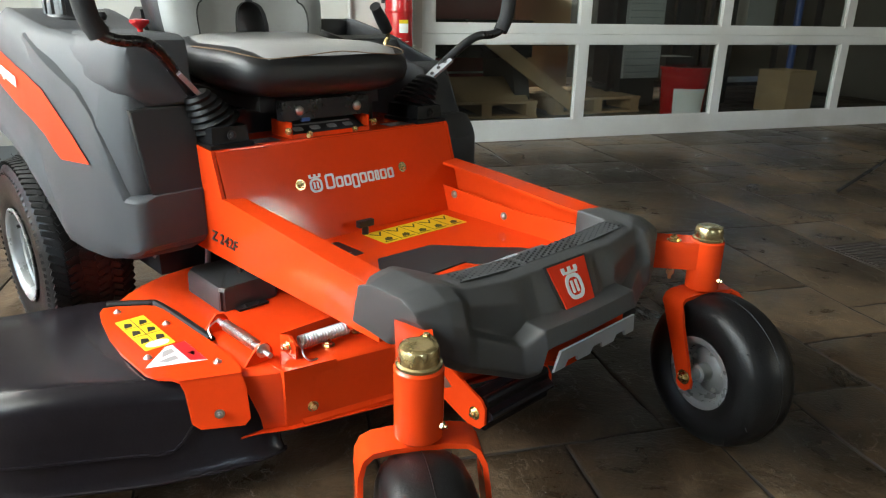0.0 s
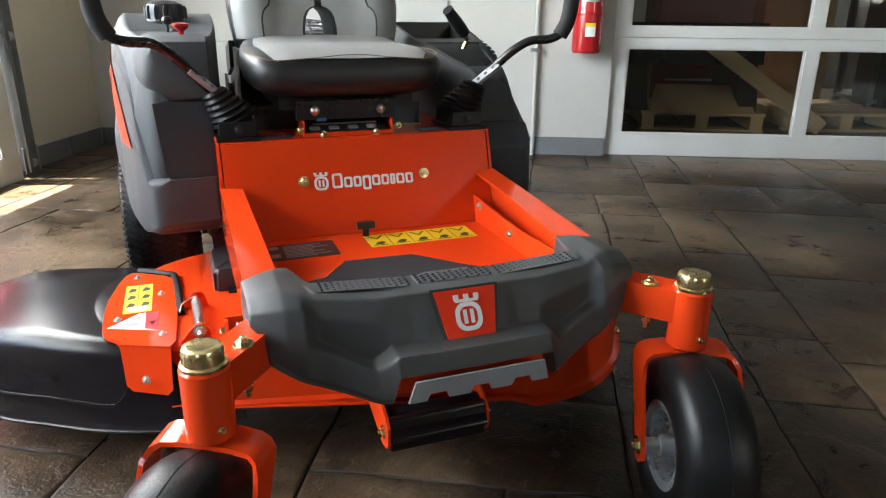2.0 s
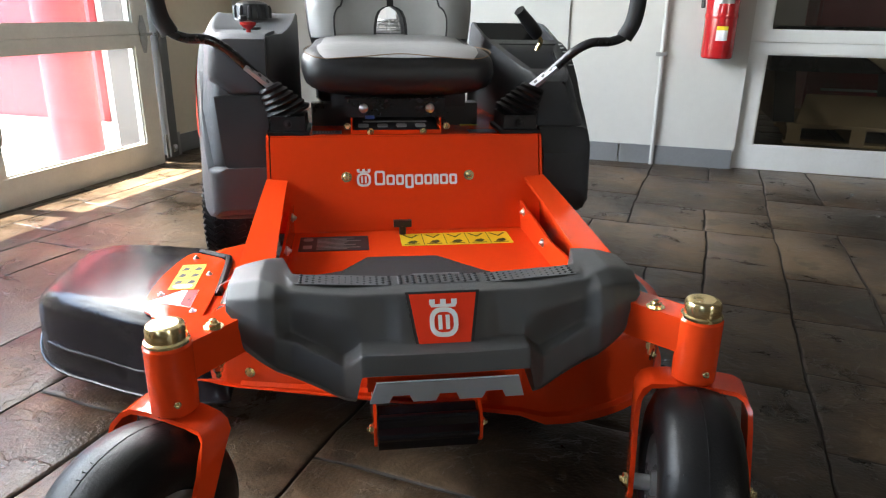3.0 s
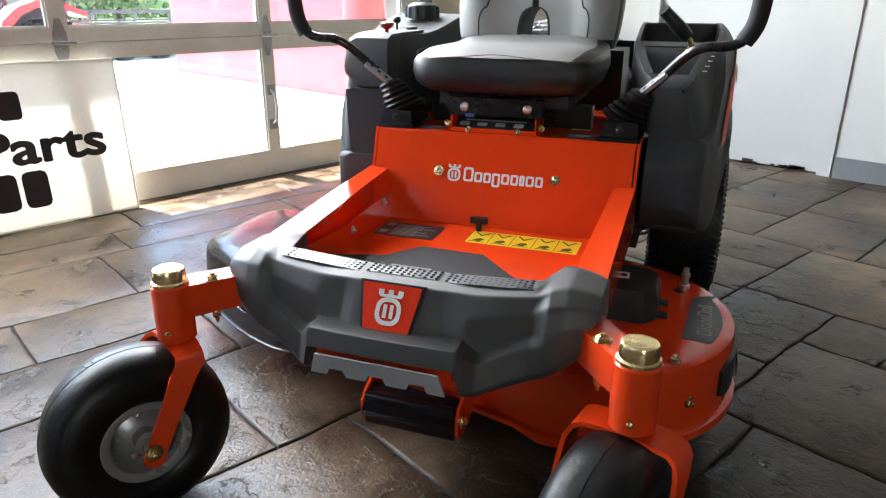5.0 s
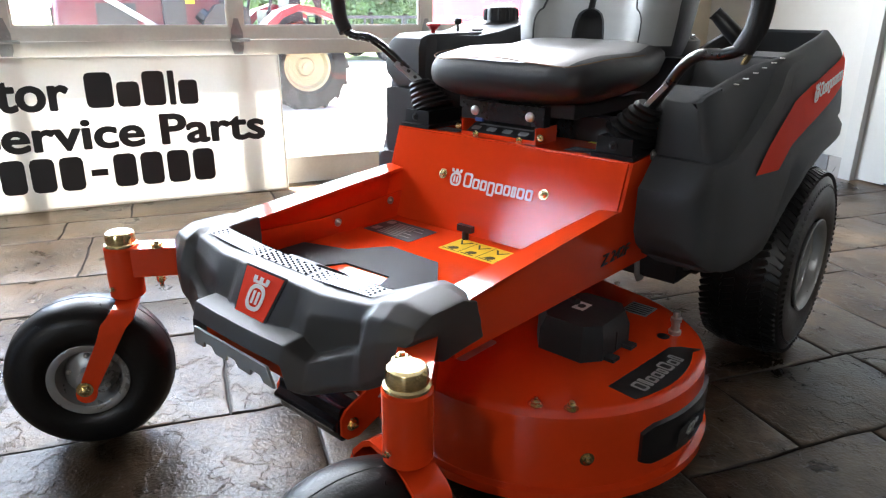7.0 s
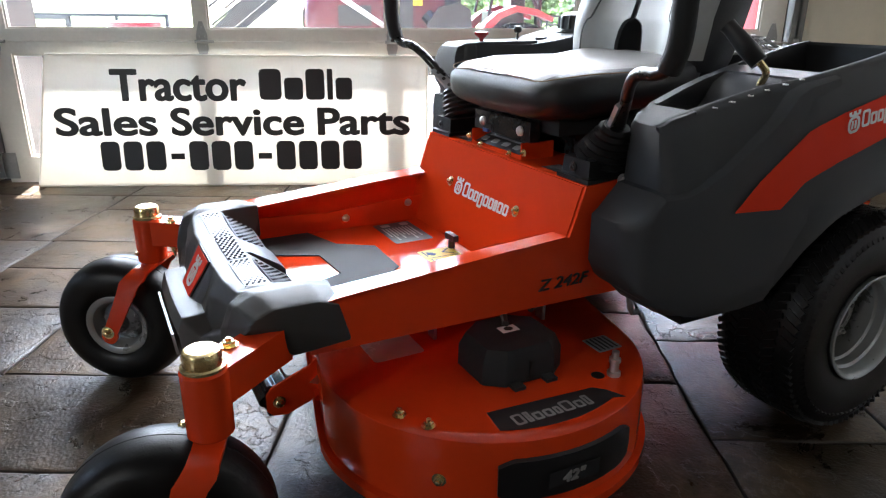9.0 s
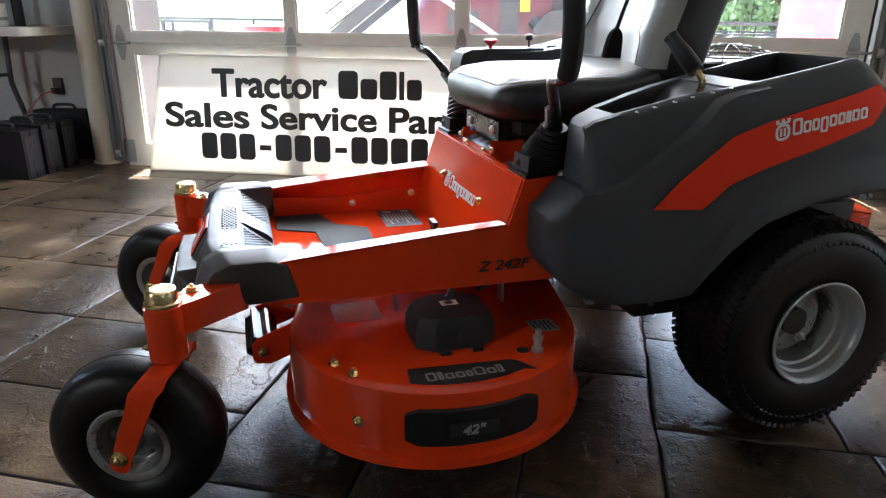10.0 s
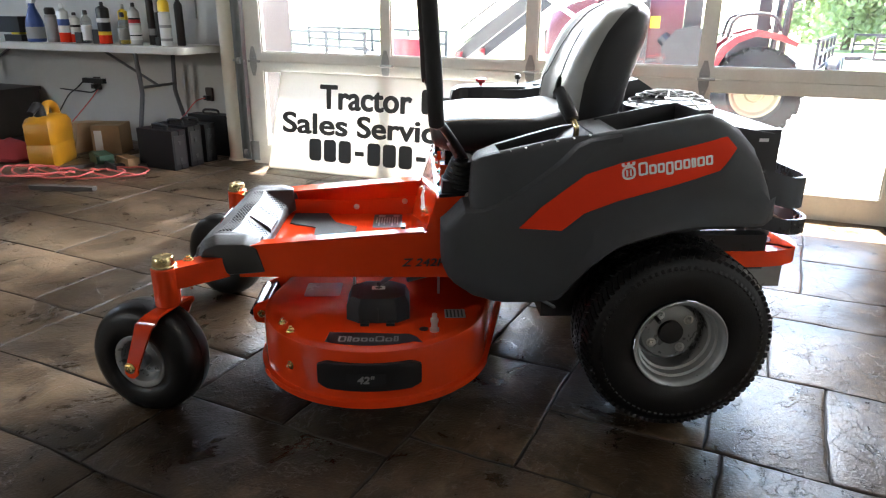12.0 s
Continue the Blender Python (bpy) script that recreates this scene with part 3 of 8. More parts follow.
part("scuff_marks", bm, BLACK_INK, door_1, "black scuffs along the bottom edge", smooth=0)
bm = lathe([(0.026, 0), (0.026, 0.006), (0.011, 0.01), (0.011, 0.035), (0.026, 0.045), (0.029, 0.06), (0.02, 0.072)], "y", 18, Matrix.Translation((LEAF_X0 + 0.07, NORTH + 0.02, 0.95)) @ Matrix.Rotation(math.pi, 4, "Z"))
part("door_knob", bm, STEEL, door_1, "round steel knob")

# grey base tiles on the north wall and the west corner
base = setting("baseboard", box(WEST + 0.0, LEAF_X0 - 0.061, NORTH - 0.006, NORTH, 0.0, 0.098), GROUT, "row of grey glazed base tiles along the wall", "baseboard")
base_bm = box(-0.148, 0.148, -0.007, 0.0, 0.0, 0.098, 0.002)
tile_mesh = part("base_tile", base_bm, BASE_TILE, base, matrix=pose(WEST + 0.16, NORTH - 0.006, 0.0))
x = WEST + 0.46
spots = []
while x < LEAF_X0 - 0.2:
    spots.append(pose(x, NORTH - 0.006, 0.0))
    x += 0.302
for i in range(2):
    spots.append(pose(LEAF_X1 + 0.215 + 0.302 * i, NORTH - 0.006, 0.0))
spots.append(pose(SHOP_X0 - 0.16, NORTH - 0.0062, 0.0))
for i in range(2):
    spots.append(pose(WEST + 0.006, NORTH - 0.17 - 0.302 * i, 0.0, 0, 0, -90))
for s in spots:
    t = new("base_tile", tile_mesh.data)
    t.parent = base
    t.matrix_basis = s

# conduit on the north wall
pipe = tagged(part("wall_conduit", tube([(0.81, NORTH - 0.02, 0.0), (0.80, NORTH - 0.02, 1.2), (0.79, NORTH - 0.02, HIGH)], 0.011, 10, 2), DOOR_WHITE), "thin white painted conduit running down the wall", "pipe")
for z in (0.55, 1.6):
    part("pipe_clamp", box(0.775, 0.83, NORTH - 0.034, NORTH, z, z + 0.02, 0.004), GALV, pipe, "grey pipe clamp")
tagged(part("junction_box", box(-0.98, -0.84, NORTH - 0.05, NORTH, 0.40, 0.58, 0.006), DOOR_WHITE), "white wall junction box", "box")


def overhead_door(name, origin, along, cols, height, sections, stile, mat, glass, label, hinge_mat, bottom=0.12):
    """A glazed sectional door: rails, stiles and panes of each section, with hinges on the joints. along: x or y."""
    top = setting(name, bmesh.new(), mat, label, "overhead door")

    def bx(a0, a1, d0, d1, z0, z1, r=0.0):
        return box(a0, a1, origin + d0, origin + d1, z0, z1, r) if along == "x" else box(origin - d1, origin - d0, a0, a1, z0, z1, r)

    a0, a1 = cols[0][0] - stile[0], cols[-1][1] + stile[0]
    z_lo = 0.0
    for k in range(sections):
        z_hi = 0.628 + 0.61 * k
        g0 = bottom if k == 0 else z_lo + 0.052
        g1 = z_hi - 0.053 if k < sections - 1 else z_hi - 0.09
        part("rail", bx(a0, a1, 0, 0.045, z_lo + 0.001, g0, 0.003), mat, top)
        part("rail", bx(a0, a1, 0, 0.045, g1, z_hi - 0.001, 0.003), mat, top)
        edges = [a0] + [v for c in cols for v in c] + [a1]
        for i in range(0, len(edges), 2):
            part("stile", bx(edges[i], edges[i + 1], 0.0015, 0.0435, g0 - 0.001, g1 + 0.001, 0.002), mat, top)
        for c in cols:
            pane = part("pane", bx(c[0] - 0.004, c[1] + 0.004, 0.020, 0.025, g0 - 0.004, g1 + 0.004), glass, top, smooth=0)
            pane.visible_shadow = False
            bm = bmesh.new()
            for q in ((c[0] - 0.001, c[0] + 0.008, g0, g1), (c[1] - 0.008, c[1] + 0.001, g0, g1), (c[0] + 0.008, c[1] - 0.008, g0 - 0.001, g0 + 0.008), (c[0] + 0.008, c[1] - 0.008, g1 - 0.008, g1 + 0.001)):
                tmp = bx(q[0], q[1], 0.010, 0.019, q[2], q[3])
                me = bpy.data.meshes.new("bead")
                tmp.to_mesh(me)
                tmp.free()
                bm.from_mesh(me)
                bpy.data.meshes.remove(me)
            part("glazing_bead", bm, mat, top, smooth=0)
        z_lo = z_hi
    if hinge_mat:
        for k in range(sections - 1):
            z = 0.628 + 0.61 * k
            for a in [(cols[i][1] + cols[i + 1][0]) / 2 for i in range(len(cols) - 1)] + [a0 + 0.05, a1 - 0.05]:
                m = basis((origin + 0.001, a, z), (0, 1, 0), (0, 0, 1)) if along == "y" else basis((a, origin - 0.001, z), (1, 0, 0), (0, 0, 1))
                bm = bmesh.new()
                for poly in ([(-0.024, 0.004), (0.024, 0.004), (0.024, 0.03), (0.008, 0.085), (-0.008, 0.085), (-0.024, 0.03)], [(-0.024, -0.004), (-0.024, -0.03), (-0.008, -0.085), (0.008, -0.085), (0.024, -0.03), (0.024, -0.004)]):
                    put_loft(bm, [[m @ Vector((u, v, 0)) for u, v in poly], [m @ Vector((u, v, 0.004)) for u, v in poly]])
                put_tube(bm, [m @ Vector((-0.03, 0, 0.008)), m @ Vector((0.05, 0, 0.008))], 0.0075, 8, 0)
                for u, v in ((0, 0.06), (0.012, 0.02), (-0.012, 0.02), (0.012, -0.02), (0.0, -0.06)):
                    hexbolt(bm, m @ Vector((u, v, 0.004)), m.to_3x3() @ Vector((0, 0, 1)), 0.005, 0.004, False)
                part("hinge", bm, hinge_mat, top, "galvanised strap hinge")
    return top


garage = overhead_door("overhead_door_west", DOOR_X, "y", [(-0.59, 0.212), (0.268, 1.043), (1.100, 1.892), (1.948, 2.742)], 2.44, 4, (0.11,), ALU, GLASS, "weathered aluminium overhead door with clear glass panes", GALV)
bm = bmesh.new()
put_tube(bm, [(DOOR_X + 0.002, 1.92, 0.24), (DOOR_X + 0.035, 1.92, 0.27), (DOOR_X + 0.035, 1.92, 0.36), (DOOR_X + 0.002, 1.92, 0.39)], 0.007, 8, 5)
put_box(bm, DOOR_X + 0.0005, DOOR_X + 0.004, 1.90, 1.94, 0.215, 0.26)
put_box(bm, DOOR_X + 0.0005, DOOR_X + 0.004, 1.90, 1.94, 0.37, 0.415)
part("pull_handle", bm, GALV, garage, "small steel pull handle")
bm = bmesh.new()
put_box(bm, DOOR_X - 0.043, DOOR_X - 0.002, DOOR_Y0 + 0.01, DOOR_Y1 - 0.01, -0.006, 0.0005)
part("bottom_seal", bm, BLACK, garage, "black rubber bottom seal", smooth=0)
overhead_door("overhead_door_north", NORTH + 0.03, "x", [(SHOP_X0 + 0.085, 2.215), (2.285, 3.252), (3.322, 4.300), (4.370, SHOP_X1 - 0.085)], 2.44, 4, (0.085,), ALU_WHITE, GLASS_DARK, "white glazed overhead door to the workshop", None)
for side, y in (("left", DOOR_Y0 - 0.035), ("right", DOOR_Y1 + 0.03)):
    bm = bmesh.new()
    put_box(bm, DOOR_X - 0.06, DOOR_X + 0.03, y - 0.004, y + 0.004, 0.03, 2.42)
    put_box(bm, DOOR_X + 0.02, DOOR_X + 0.03, y - 0.03, y + 0.03, 0.03, 2.42)
    put_box(bm, WEST - 0.0, DOOR_X + 0.02, y - 0.018, y - 0.012, 0.04, 2.42)
    tagged(part("door_track", bm, TRACK, None, "", 0), "upright galvanised steel door track", "door track", kind="structure")
    bm = bmesh.new()
    put_lathe(bm, [(0.006, -0.05), (0.006, 0.03)], "y", 8, Matrix.Translation((DOOR_X + 0.02, y, 0.63)))
    put_lathe(bm, [(0.022, -0.012), (0.022, 0.012)], "y", 16, Matrix.Translation((DOOR_X + 0.02, y, 0.63)))
    put_lathe(bm, [(0.022, -0.012), (0.022, 0.012)], "y", 16, Matrix.Translation((DOOR_X + 0.02, y, 0.07)))
    put_box(bm, DOOR_X + 0.001, DOOR_X + 0.006, y - 0.03, y + 0.08, 0.02, 0.14)
    part("roller", bm, GALV, garage, "steel door roller with bracket")
# dark jambs beside the door
setting("door_jamb", box(-1.84, DOOR_X - 0.05, DOOR_Y1 + 0.002, DOOR_Y1 + 0.059, 0.0, 2.459), RUST, "dark steel door jamb", "jamb")
setting("door_jamb_south", box(-2.05, DOOR_X - 0.05, DOOR_Y0 - 0.059, DOOR_Y0 - 0.002, 0.0, 2.459), RUST, "dark steel door jamb", "jamb")
tagged(part("column", lathe([(0.090, -0.006), (0.088, 0.004), (0.079, 0.012), (0.079, HIGH)], "z", 32, Matrix.Translation((-1.64, -0.855, 0))), WALL_BEIGE), "round cream painted steel column beside the door", "column", kind="structure")

# ---- outdoors ----
bm = bmesh.new()
xs = [-1.80, -1.98, -4.0, -5.6, -9.0, -14.0, -40.0, -400.0]
zs = [-0.03, -0.16, -0.215, -0.25, -0.33, -0.40, -0.6, -2.0]
put_loft(bm, [[(x, -400, z), (x, -6, z), (x, 2, z), (x, 8, z), (x, 400, z)] for x, z in zip(xs[:6], zs[:6])], closed=False, caps=False)
setting("ground", bm, CONCRETE, "pale sunlit concrete yard", "ground")
bm = bmesh.new()
put_loft(bm, [[(x, -400, z), (x, 400, z)] for x, z in zip(xs[5:], zs[5:])], closed=False, caps=False)
setting("lawn", bm, GRASS, "sunlit green grass beyond the yard", "grass")
setting("wall_outside", box(-3.27, -1.85, 4.40, 4.6, -0.6, 3.2), WALL, "white outside wall beside the red wing", "wall")
setting("walkway", box(-9.0, -1.85, 2.98, 4.32, -0.6, -0.10, 0.012), CONCRETE, "raised pale concrete walkway", "pavement")
wing = tagged(part("building_wing", box(-7.6, -3.28, 4.34, 8.0, -0.6, 3.2), RED_WALL, None, "", 0), "red painted wing of the building", "building")
part("roof", box(-7.7, -3.28, 4.32, 8.2, 3.2, 3.35, 0.01), GALV, wing, "pale metal roof edge")
tagged(part("red_post", lathe([(0.135, 0.0), (0.135, 2.72)], "z", 24, Matrix.Translation((-2.43, 3.20, -0.1))), RED_WALL), "round red painted post on the walkway edge", "post")
setting("roof_overhang", box(-2.75, -1.86, SOUTH, 4.5, 2.62, 2.74), CEIL, "roof overhang above the door", "roof")

# ---- the mower ----
# its own axes: x to its left side, y to its rear, z up
MOWER = pose(0.535, 0.7845, 0.0, 0, 0, 24.4)
mower = thing("riding_mower", MOWER, "orange and dark grey zero-turn riding mower on stone floor", "riding mower")
UP_X = ((1, 0, 0), (0, 1, 0))


def mir(pts, s):
    return [(s * x, y, z) for x, y, z in pts]


# side rails: an outer plate with a folded top flange and a low inner wall
RAIL = [(0.10, 0.318), (0.10, 0.390), (0.147, 0.396), (0.545, 0.428), (0.5725, 0.510), (0.672, 0.518), (0.672, 0.312)]
for s in (1, -1):
    bm = prism(RAIL, "x", s * 0.281, s * 0.287, 0.0015)
    rail = part("side_rail", bm, ORANGE, mower)
    top = [[(s * 0.287, y, z), (s * 0.287, y, z - 0.006), (s * w, y, z - 0.010), (s * w, y, z - 0.004)] for y, z, w in ((0.10, 0.392, 0.236), (0.147, 0.3985, 0.236), (0.40, 0.420, 0.243), (0.540, 0.4298, 0.246))]
    part("flange", bevel(loft(top), 0.0012), ORANGE, rail)
    part("inner_wall", bevel(prism([(0.10, 0.318), (0.10, 0.372), (0.30, 0.362), (0.535, 0.378), (0.52, 0.318)], "x", s * 0.236, s * 0.241), 0.001), ORANGE, rail)
    for y, z in ((0.34, 0.345), (0.49, 0.362)):
        bolt((s * 0.2358, y, z), (-s, 0, 0), STEEL, rail, 0.006, 0.005)
    m = basis((0.2875, 0.487, 0.342), (0, 1, 0), (0, 0, 1)) if s > 0 else basis((-0.2875, 0.60, 0.342), (0, -1, 0), (0, 0, 1))
    lettering("model_lettering", "Z 242F", 0.028, DECAL_BLACK, m, rail, "black italic model number", 0.25, 0.103, 0.0005)
    bolt((s * 0.2872, 0.645, 0.515), (s, 0, 0), STEEL, mower, 0.007)

# floor pan with its mat, labels and knob
pan = part("floor_pan", bevel(put_box(bmesh.new(), -0.2355, 0.2355, 0.06, 0.515, 0.312, 0.322), 0.002), ORANGE, mower)
MP = basis((0, 0, 0.3221), *UP_X)
flat("foot_mat", [[(-0.235, 0.150), (-0.130, 0.150), (-0.088, 0.232), (0.020, 0.238), (0.055, 0.152), (0.19, 0.152), (0.155, 0.222), (0.105, 0.268), (0.035, 0.347), (-0.092, 0.351), (-0.14, 0.283), (-0.235, 0.252)]], MAT_RUBBER, MP, pan, "black textured foot mat", 0.0025)
yellow = flat("warning_label", [rounded(-0.024, 0.412, 0.199, 0.486, 0.004)], YELLOW_INK, MP, pan, "yellow label with black pictograms", 0.0006)
MPY = basis((0, 0, 0.32285), *UP_X)
ink = []
rng = random.Random(8)
for i in range(5):
    x0 = -0.024 + 0.0446 * i
    if i:
        ink.append(rect(x0 - 0.0006, 0.416, x0 + 0.0006, 0.482))
    ink.append([(x0 + 0.006, 0.476), (x0 + 0.022, 0.455), (x0 + 0.038, 0.476), (x0 + 0.034, 0.477), (x0 + 0.022, 0.461), (x0 + 0.010, 0.477)])
    cx, cy = x0 + 0.022, 0.434
    ink.append([(cx - 0.011, cy - 0.008), (cx + 0.004, cy - 0.011), (cx + 0.012, cy), (cx + 0.006, cy + 0.008), (cx - 0.004, cy + 0.004)])
    ink.append(rect(x0 + 0.006, 0.419, x0 + 0.036, 0.4215))
flat("pictogram", ink, BLACK_INK, MPY, pan, "black pictograms", 0.0003)
flat("data_label", [rounded(-0.222, 0.396, -0.088, 0.482, 0.004)], DECAL_BLACK, MP, pan, "dark grey label with fine print", 0.0006)
fine_print = []
for i in range(9):
    w = rng.uniform(0.05, 0.085)
    fine_print.append(rect(-0.188, 0.404 + 0.0078 * i, -0.188 + w, 0.4078 + 0.0078 * i))
fine_print += [rounded(-0.215, 0.455, -0.196, 0.474, 0.006), rect(-0.214, 0.41, -0.197, 0.43)]
flat("fine_print", fine_print, GREY_INK, MPY, pan, "grey unreadable lines", 0.0003)
knob = part("pan_knob", lathe([(0.007, 0.3222), (0.007, 0.340)], "z", 12, Matrix.Translation((-0.017, 0.487, 0))), BLACK, mower, "black T-shaped knob")
part("knob_grip", bevel(put_box(bmesh.new(), -0.035, 0.001, 0.481, 0.493, 0.339, 0.352), 0.004), BLACK, knob)

# leaning front panel, its return on top and the platform under the seat
panel = part("front_panel", bevel(put_loft(bmesh.new(), [[(-0.2785, y, z), (0.2785, y, z), (0.2785, y + d, z), (-0.2785, y + d, z)] for y, z, d in ((0.510, 0.3235, 0.006), (0.570, 0.508, 0.007))]), 0.0025), ORANGE, mower)
part("seat_platform", bevel(put_box(bmesh.new(), -0.279, 0.279, 0.574, 1.00, 0.500, 0.5105), 0.002), ORANGE, mower)
MF = basis((0, 0.510 - 0.0004, 0.3235), (1, 0, 0), (0, 0.060, 0.1845))
for x in (-0.127, 0.127):
    v = 0.112
    p = MF @ Vector((x, v, 0.001))
    bolt(p, MF.to_3x3() @ Vector((0, 0, 1)), GOLD, panel, 0.0075, 0.006)
flat("emblem", [[(u - 0.092, v + 0.092) for u, v in poly] for poly in crest(0.036)], WHITE_INK, MF, panel, "plain white marks", 0.0008)
for letter in frames_for(bars(-0.070, 0.094, 0.172, 0.030, [1, 0.8, 0.75, 0.8, 0.8, 0.75, 0.5, 0.8, 0.75], low=(3,)), 0.0045):
    flat("brand_mark", letter, WHITE_INK, MF, panel, "plain white marks", 0.0008)

# grey footrest bumper: profiles at the middle, along the tread and round the raised ends
MIDDLE = [
    (0.000, (0.098, 0.325), (0.098, 0.3825), (0.033, 0.396), (0.009, 0.393), (-0.010, 0.362), (-0.024, 0.336), (-0.054, 0.334), (-0.062, 0.308), (-0.050, 0.303), (0.02, 0.290)),
    (0.058, (0.098, 0.325), (0.098, 0.383), (0.033, 0.3965), (0.009, 0.393), (-0.010, 0.362), (-0.023, 0.336), (-0.053, 0.334), (-0.061, 0.308), (-0.049, 0.303), (0.02, 0.290)),
    (0.078, (0.090, 0.325), (0.090, 0.3850), (0.033, 0.397), (0.010, 0.393), (-0.002, 0.362), (-0.015, 0.336), (-0.052, 0.334), (-0.060, 0.308), (-0.048, 0.303), (0.02, 0.289)),
    (0.112, (0.090, 0.325), (0.090, 0.3850), (0.034, 0.397), (0.010, 0.393), (-0.007, 0.366), (-0.015, 0.336), (-0.050, 0.334), (-0.058, 0.307), (-0.046, 0.301), (0.02, 0.288)),
]
TREAD = [
    (0.120, (0.090, 0.325), (0.090, 0.3850), (0.034, 0.397), (0.010, 0.393), (-0.008, 0.367), (-0.013, 0.326), (-0.046, 0.326), (-0.055, 0.273), (-0.043, 0.262), (0.02, 0.275)),
    (0.136, (0.091, 0.33), (0.091, 0.3860), (0.035, 0.398), (0.012, 0.394), (-0.007, 0.369), (-0.010, 0.316), (-0.030, 0.308), (-0.040, 0.268), (-0.030, 0.257), (0.03, 0.272)),
    (0.168, (0.093, 0.33), (0.093, 0.3890), (0.037, 0.401), (0.015, 0.396), (0.002, 0.374), (-0.003, 0.330), (-0.016, 0.322), (-0.025, 0.281), (-0.014, 0.268), (0.04, 0.28)),
    (0.204, (0.096, 0.33), (0.096, 0.3930), (0.039, 0.405), (0.019, 0.399), (0.008, 0.378), (0.005, 0.347), (-0.007, 0.337), (-0.015, 0.295), (-0.004, 0.282), (0.05, 0.29)),
]
ENDS = [
    (0.224, (0.150, 0.3350), (0.150, 0.4018), (0.112, 0.4081), (0.030, 0.4081), (0.004, 0.3934), (-0.010, 0.3570), (-0.013, 0.3420), (-0.014, 0.3030), (-0.003, 0.2900), (0.050, 0.2950)),
    (0.246, (0.155, 0.3300), (0.147, 0.4014), (0.115, 0.4115), (0.040, 0.4110), (0.008, 0.3955), (-0.004, 0.3680), (-0.007, 0.3500), (-0.007, 0.3180), (0.002, 0.3020), (0.060, 0.3050)),
    (0.270, (0.160, 0.3300), (0.147, 0.3955), (0.116, 0.4068), (0.047, 0.4064), (0.016, 0.3921), (0.008, 0.3720), (0.006, 0.3560), (0.006, 0.3360), (0.012, 0.3200), (0.070, 0.3200)),
    (0.2895, (0.161, 0.3300), (0.144, 0.3888), (0.116, 0.3997), (0.052, 0.3997), (0.026, 0.3888), (0.020, 0.3840), (0.016, 0.3760), (0.052, 0.3730), (0.062, 0.3660), (0.075, 0.3240)),
]
H = MIDDLE + TREAD + ENDS
# the tread is level behind the crest, then falls away to the floor pan
H = [(r[0], (0.134, 0.325), (0.134, 0.3495), (0.070, r[3][1] + 0.0004), *r[3:]) if r[0] < 0.21 else (r[0], r[1], ((r[1][0] + r[2][0]) / 2, (r[1][1] + r[2][1]) / 2), *r[2:]) for r in H]
rings = [[(s * x, y, z) for y, z in pts] for s, x, pts in [(-1, h[0], h[1:]) for h in H[:0:-1]] + [(1, h[0], h[1:]) for h in H]]
bm = loft(rings)
bmesh.ops.recalc_face_normals(bm, faces=bm.faces[:])
bm.normal_update()
crease = bm.edges.layers.float.new("crease_edge")
for e in bm.edges:
    e[crease] = 0.80 if e.calc_face_angle(0.0) > radians(20) else (0.6 if e.calc_face_angle(0.0) > radians(11) else 0.0)
bumper = part("footrest_bumper", bm, GREY, mower, "moulded dark grey plastic bumper", smooth=60)
sub = bumper.modifiers.new("rounding", "SUBSURF")
sub.levels = sub.render_levels = 3


def tread_pad(x0, x1, y0, y1, z0, slope, up):
    """A studded pad on a plane that falls towards the back; up lifts it off the bumper."""
    bm = bmesh.new()

    def zl(x, y):
        return z0 + 0.0085 * (abs(x) / 0.2) ** 3 - (y - y0) * slope + up

    e = 0.003 if up else 0.0
    put_loft(bm, [[(x, y0, zl(x, y0) - up), (x, y1, zl(x, y1) - up), (x - k * e, y1 - e, zl(x, y1) + 0.0010), (x - k * e, y0 + e, zl(x, y0) + 0.0010)] for x, k in ((x0, -1), (x1, 1))])
    pad = part("tread_pad", bm, PAD_GREY, bumper, "studded tread pad", smooth=0)
    bm = bmesh.new()
    n = int((x1 - x0) / 0.0088)
    for i in range(n):
        for j in range(8):
            cx = x0 + 0.006 + i * (x1 - x0 - 0.012) / (n - 1)
            cy = y0 + 0.005 + j * 0.0084 + (0.0042 if i % 2 else 0.0)
            if cy > y1 - 0.004:
                continue
            z = zl(cx, cy) + 0.0009
            r, q = 0.0032, 0.0018
            lo = [bm.verts.new((cx + a * r, cy + b * r, z - b * r * slope)) for a, b in ((-1, 0), (0, -1), (1, 0), (0, 1))]
            hi = [bm.verts.new((cx + a * q, cy + b * q + 0.002 * slope * 0.7, z - b * q * slope + 0.0020)) for a, b in ((-1, 0), (0, -1), (1, 0), (0, 1))]
            bm.faces.new(hi)
            for k in range(4):
                bm.faces.new((lo[k], lo[(k + 1) % 4], hi[(k + 1) % 4], hi[k]))
    part("studs", bm, STUD, pad, "small studs coloured dark against the pads' sheen", smooth=0)


for x0, x1, back, up in ((-0.198, -0.064, 0.0685, 0.0), (-0.060, 0.060, 0.0685, 0.0012), (0.064, 0.198, 0.0685, 0.0)):
    tread_pad(x0, x1, 0.0335, back, 0.3948, -0.012, up)
for x0, x1 in ((-0.198, -0.062), (0.062, 0.198)):
    tread_pad(x0, x1, 0.0735, 0.1305, 0.3932, 0.735, 0.0)
part("toe_wedge", bevel(loft([[(-w, y, z0), (w, y, z0), (w - 0.008, y, z1), (-w + 0.008, y, z1)] for y, w, z0, z1 in ((0.071, 0.040, 0.378, 0.3958), (0.078, 0.042, 0.374, 0.3955), (0.122, 0.052, 0.348, 0.3700), (0.131, 0.055, 0.342, 0.361))]), 0.002), PAD_GREY, bumper, "raised wedge on the tread")
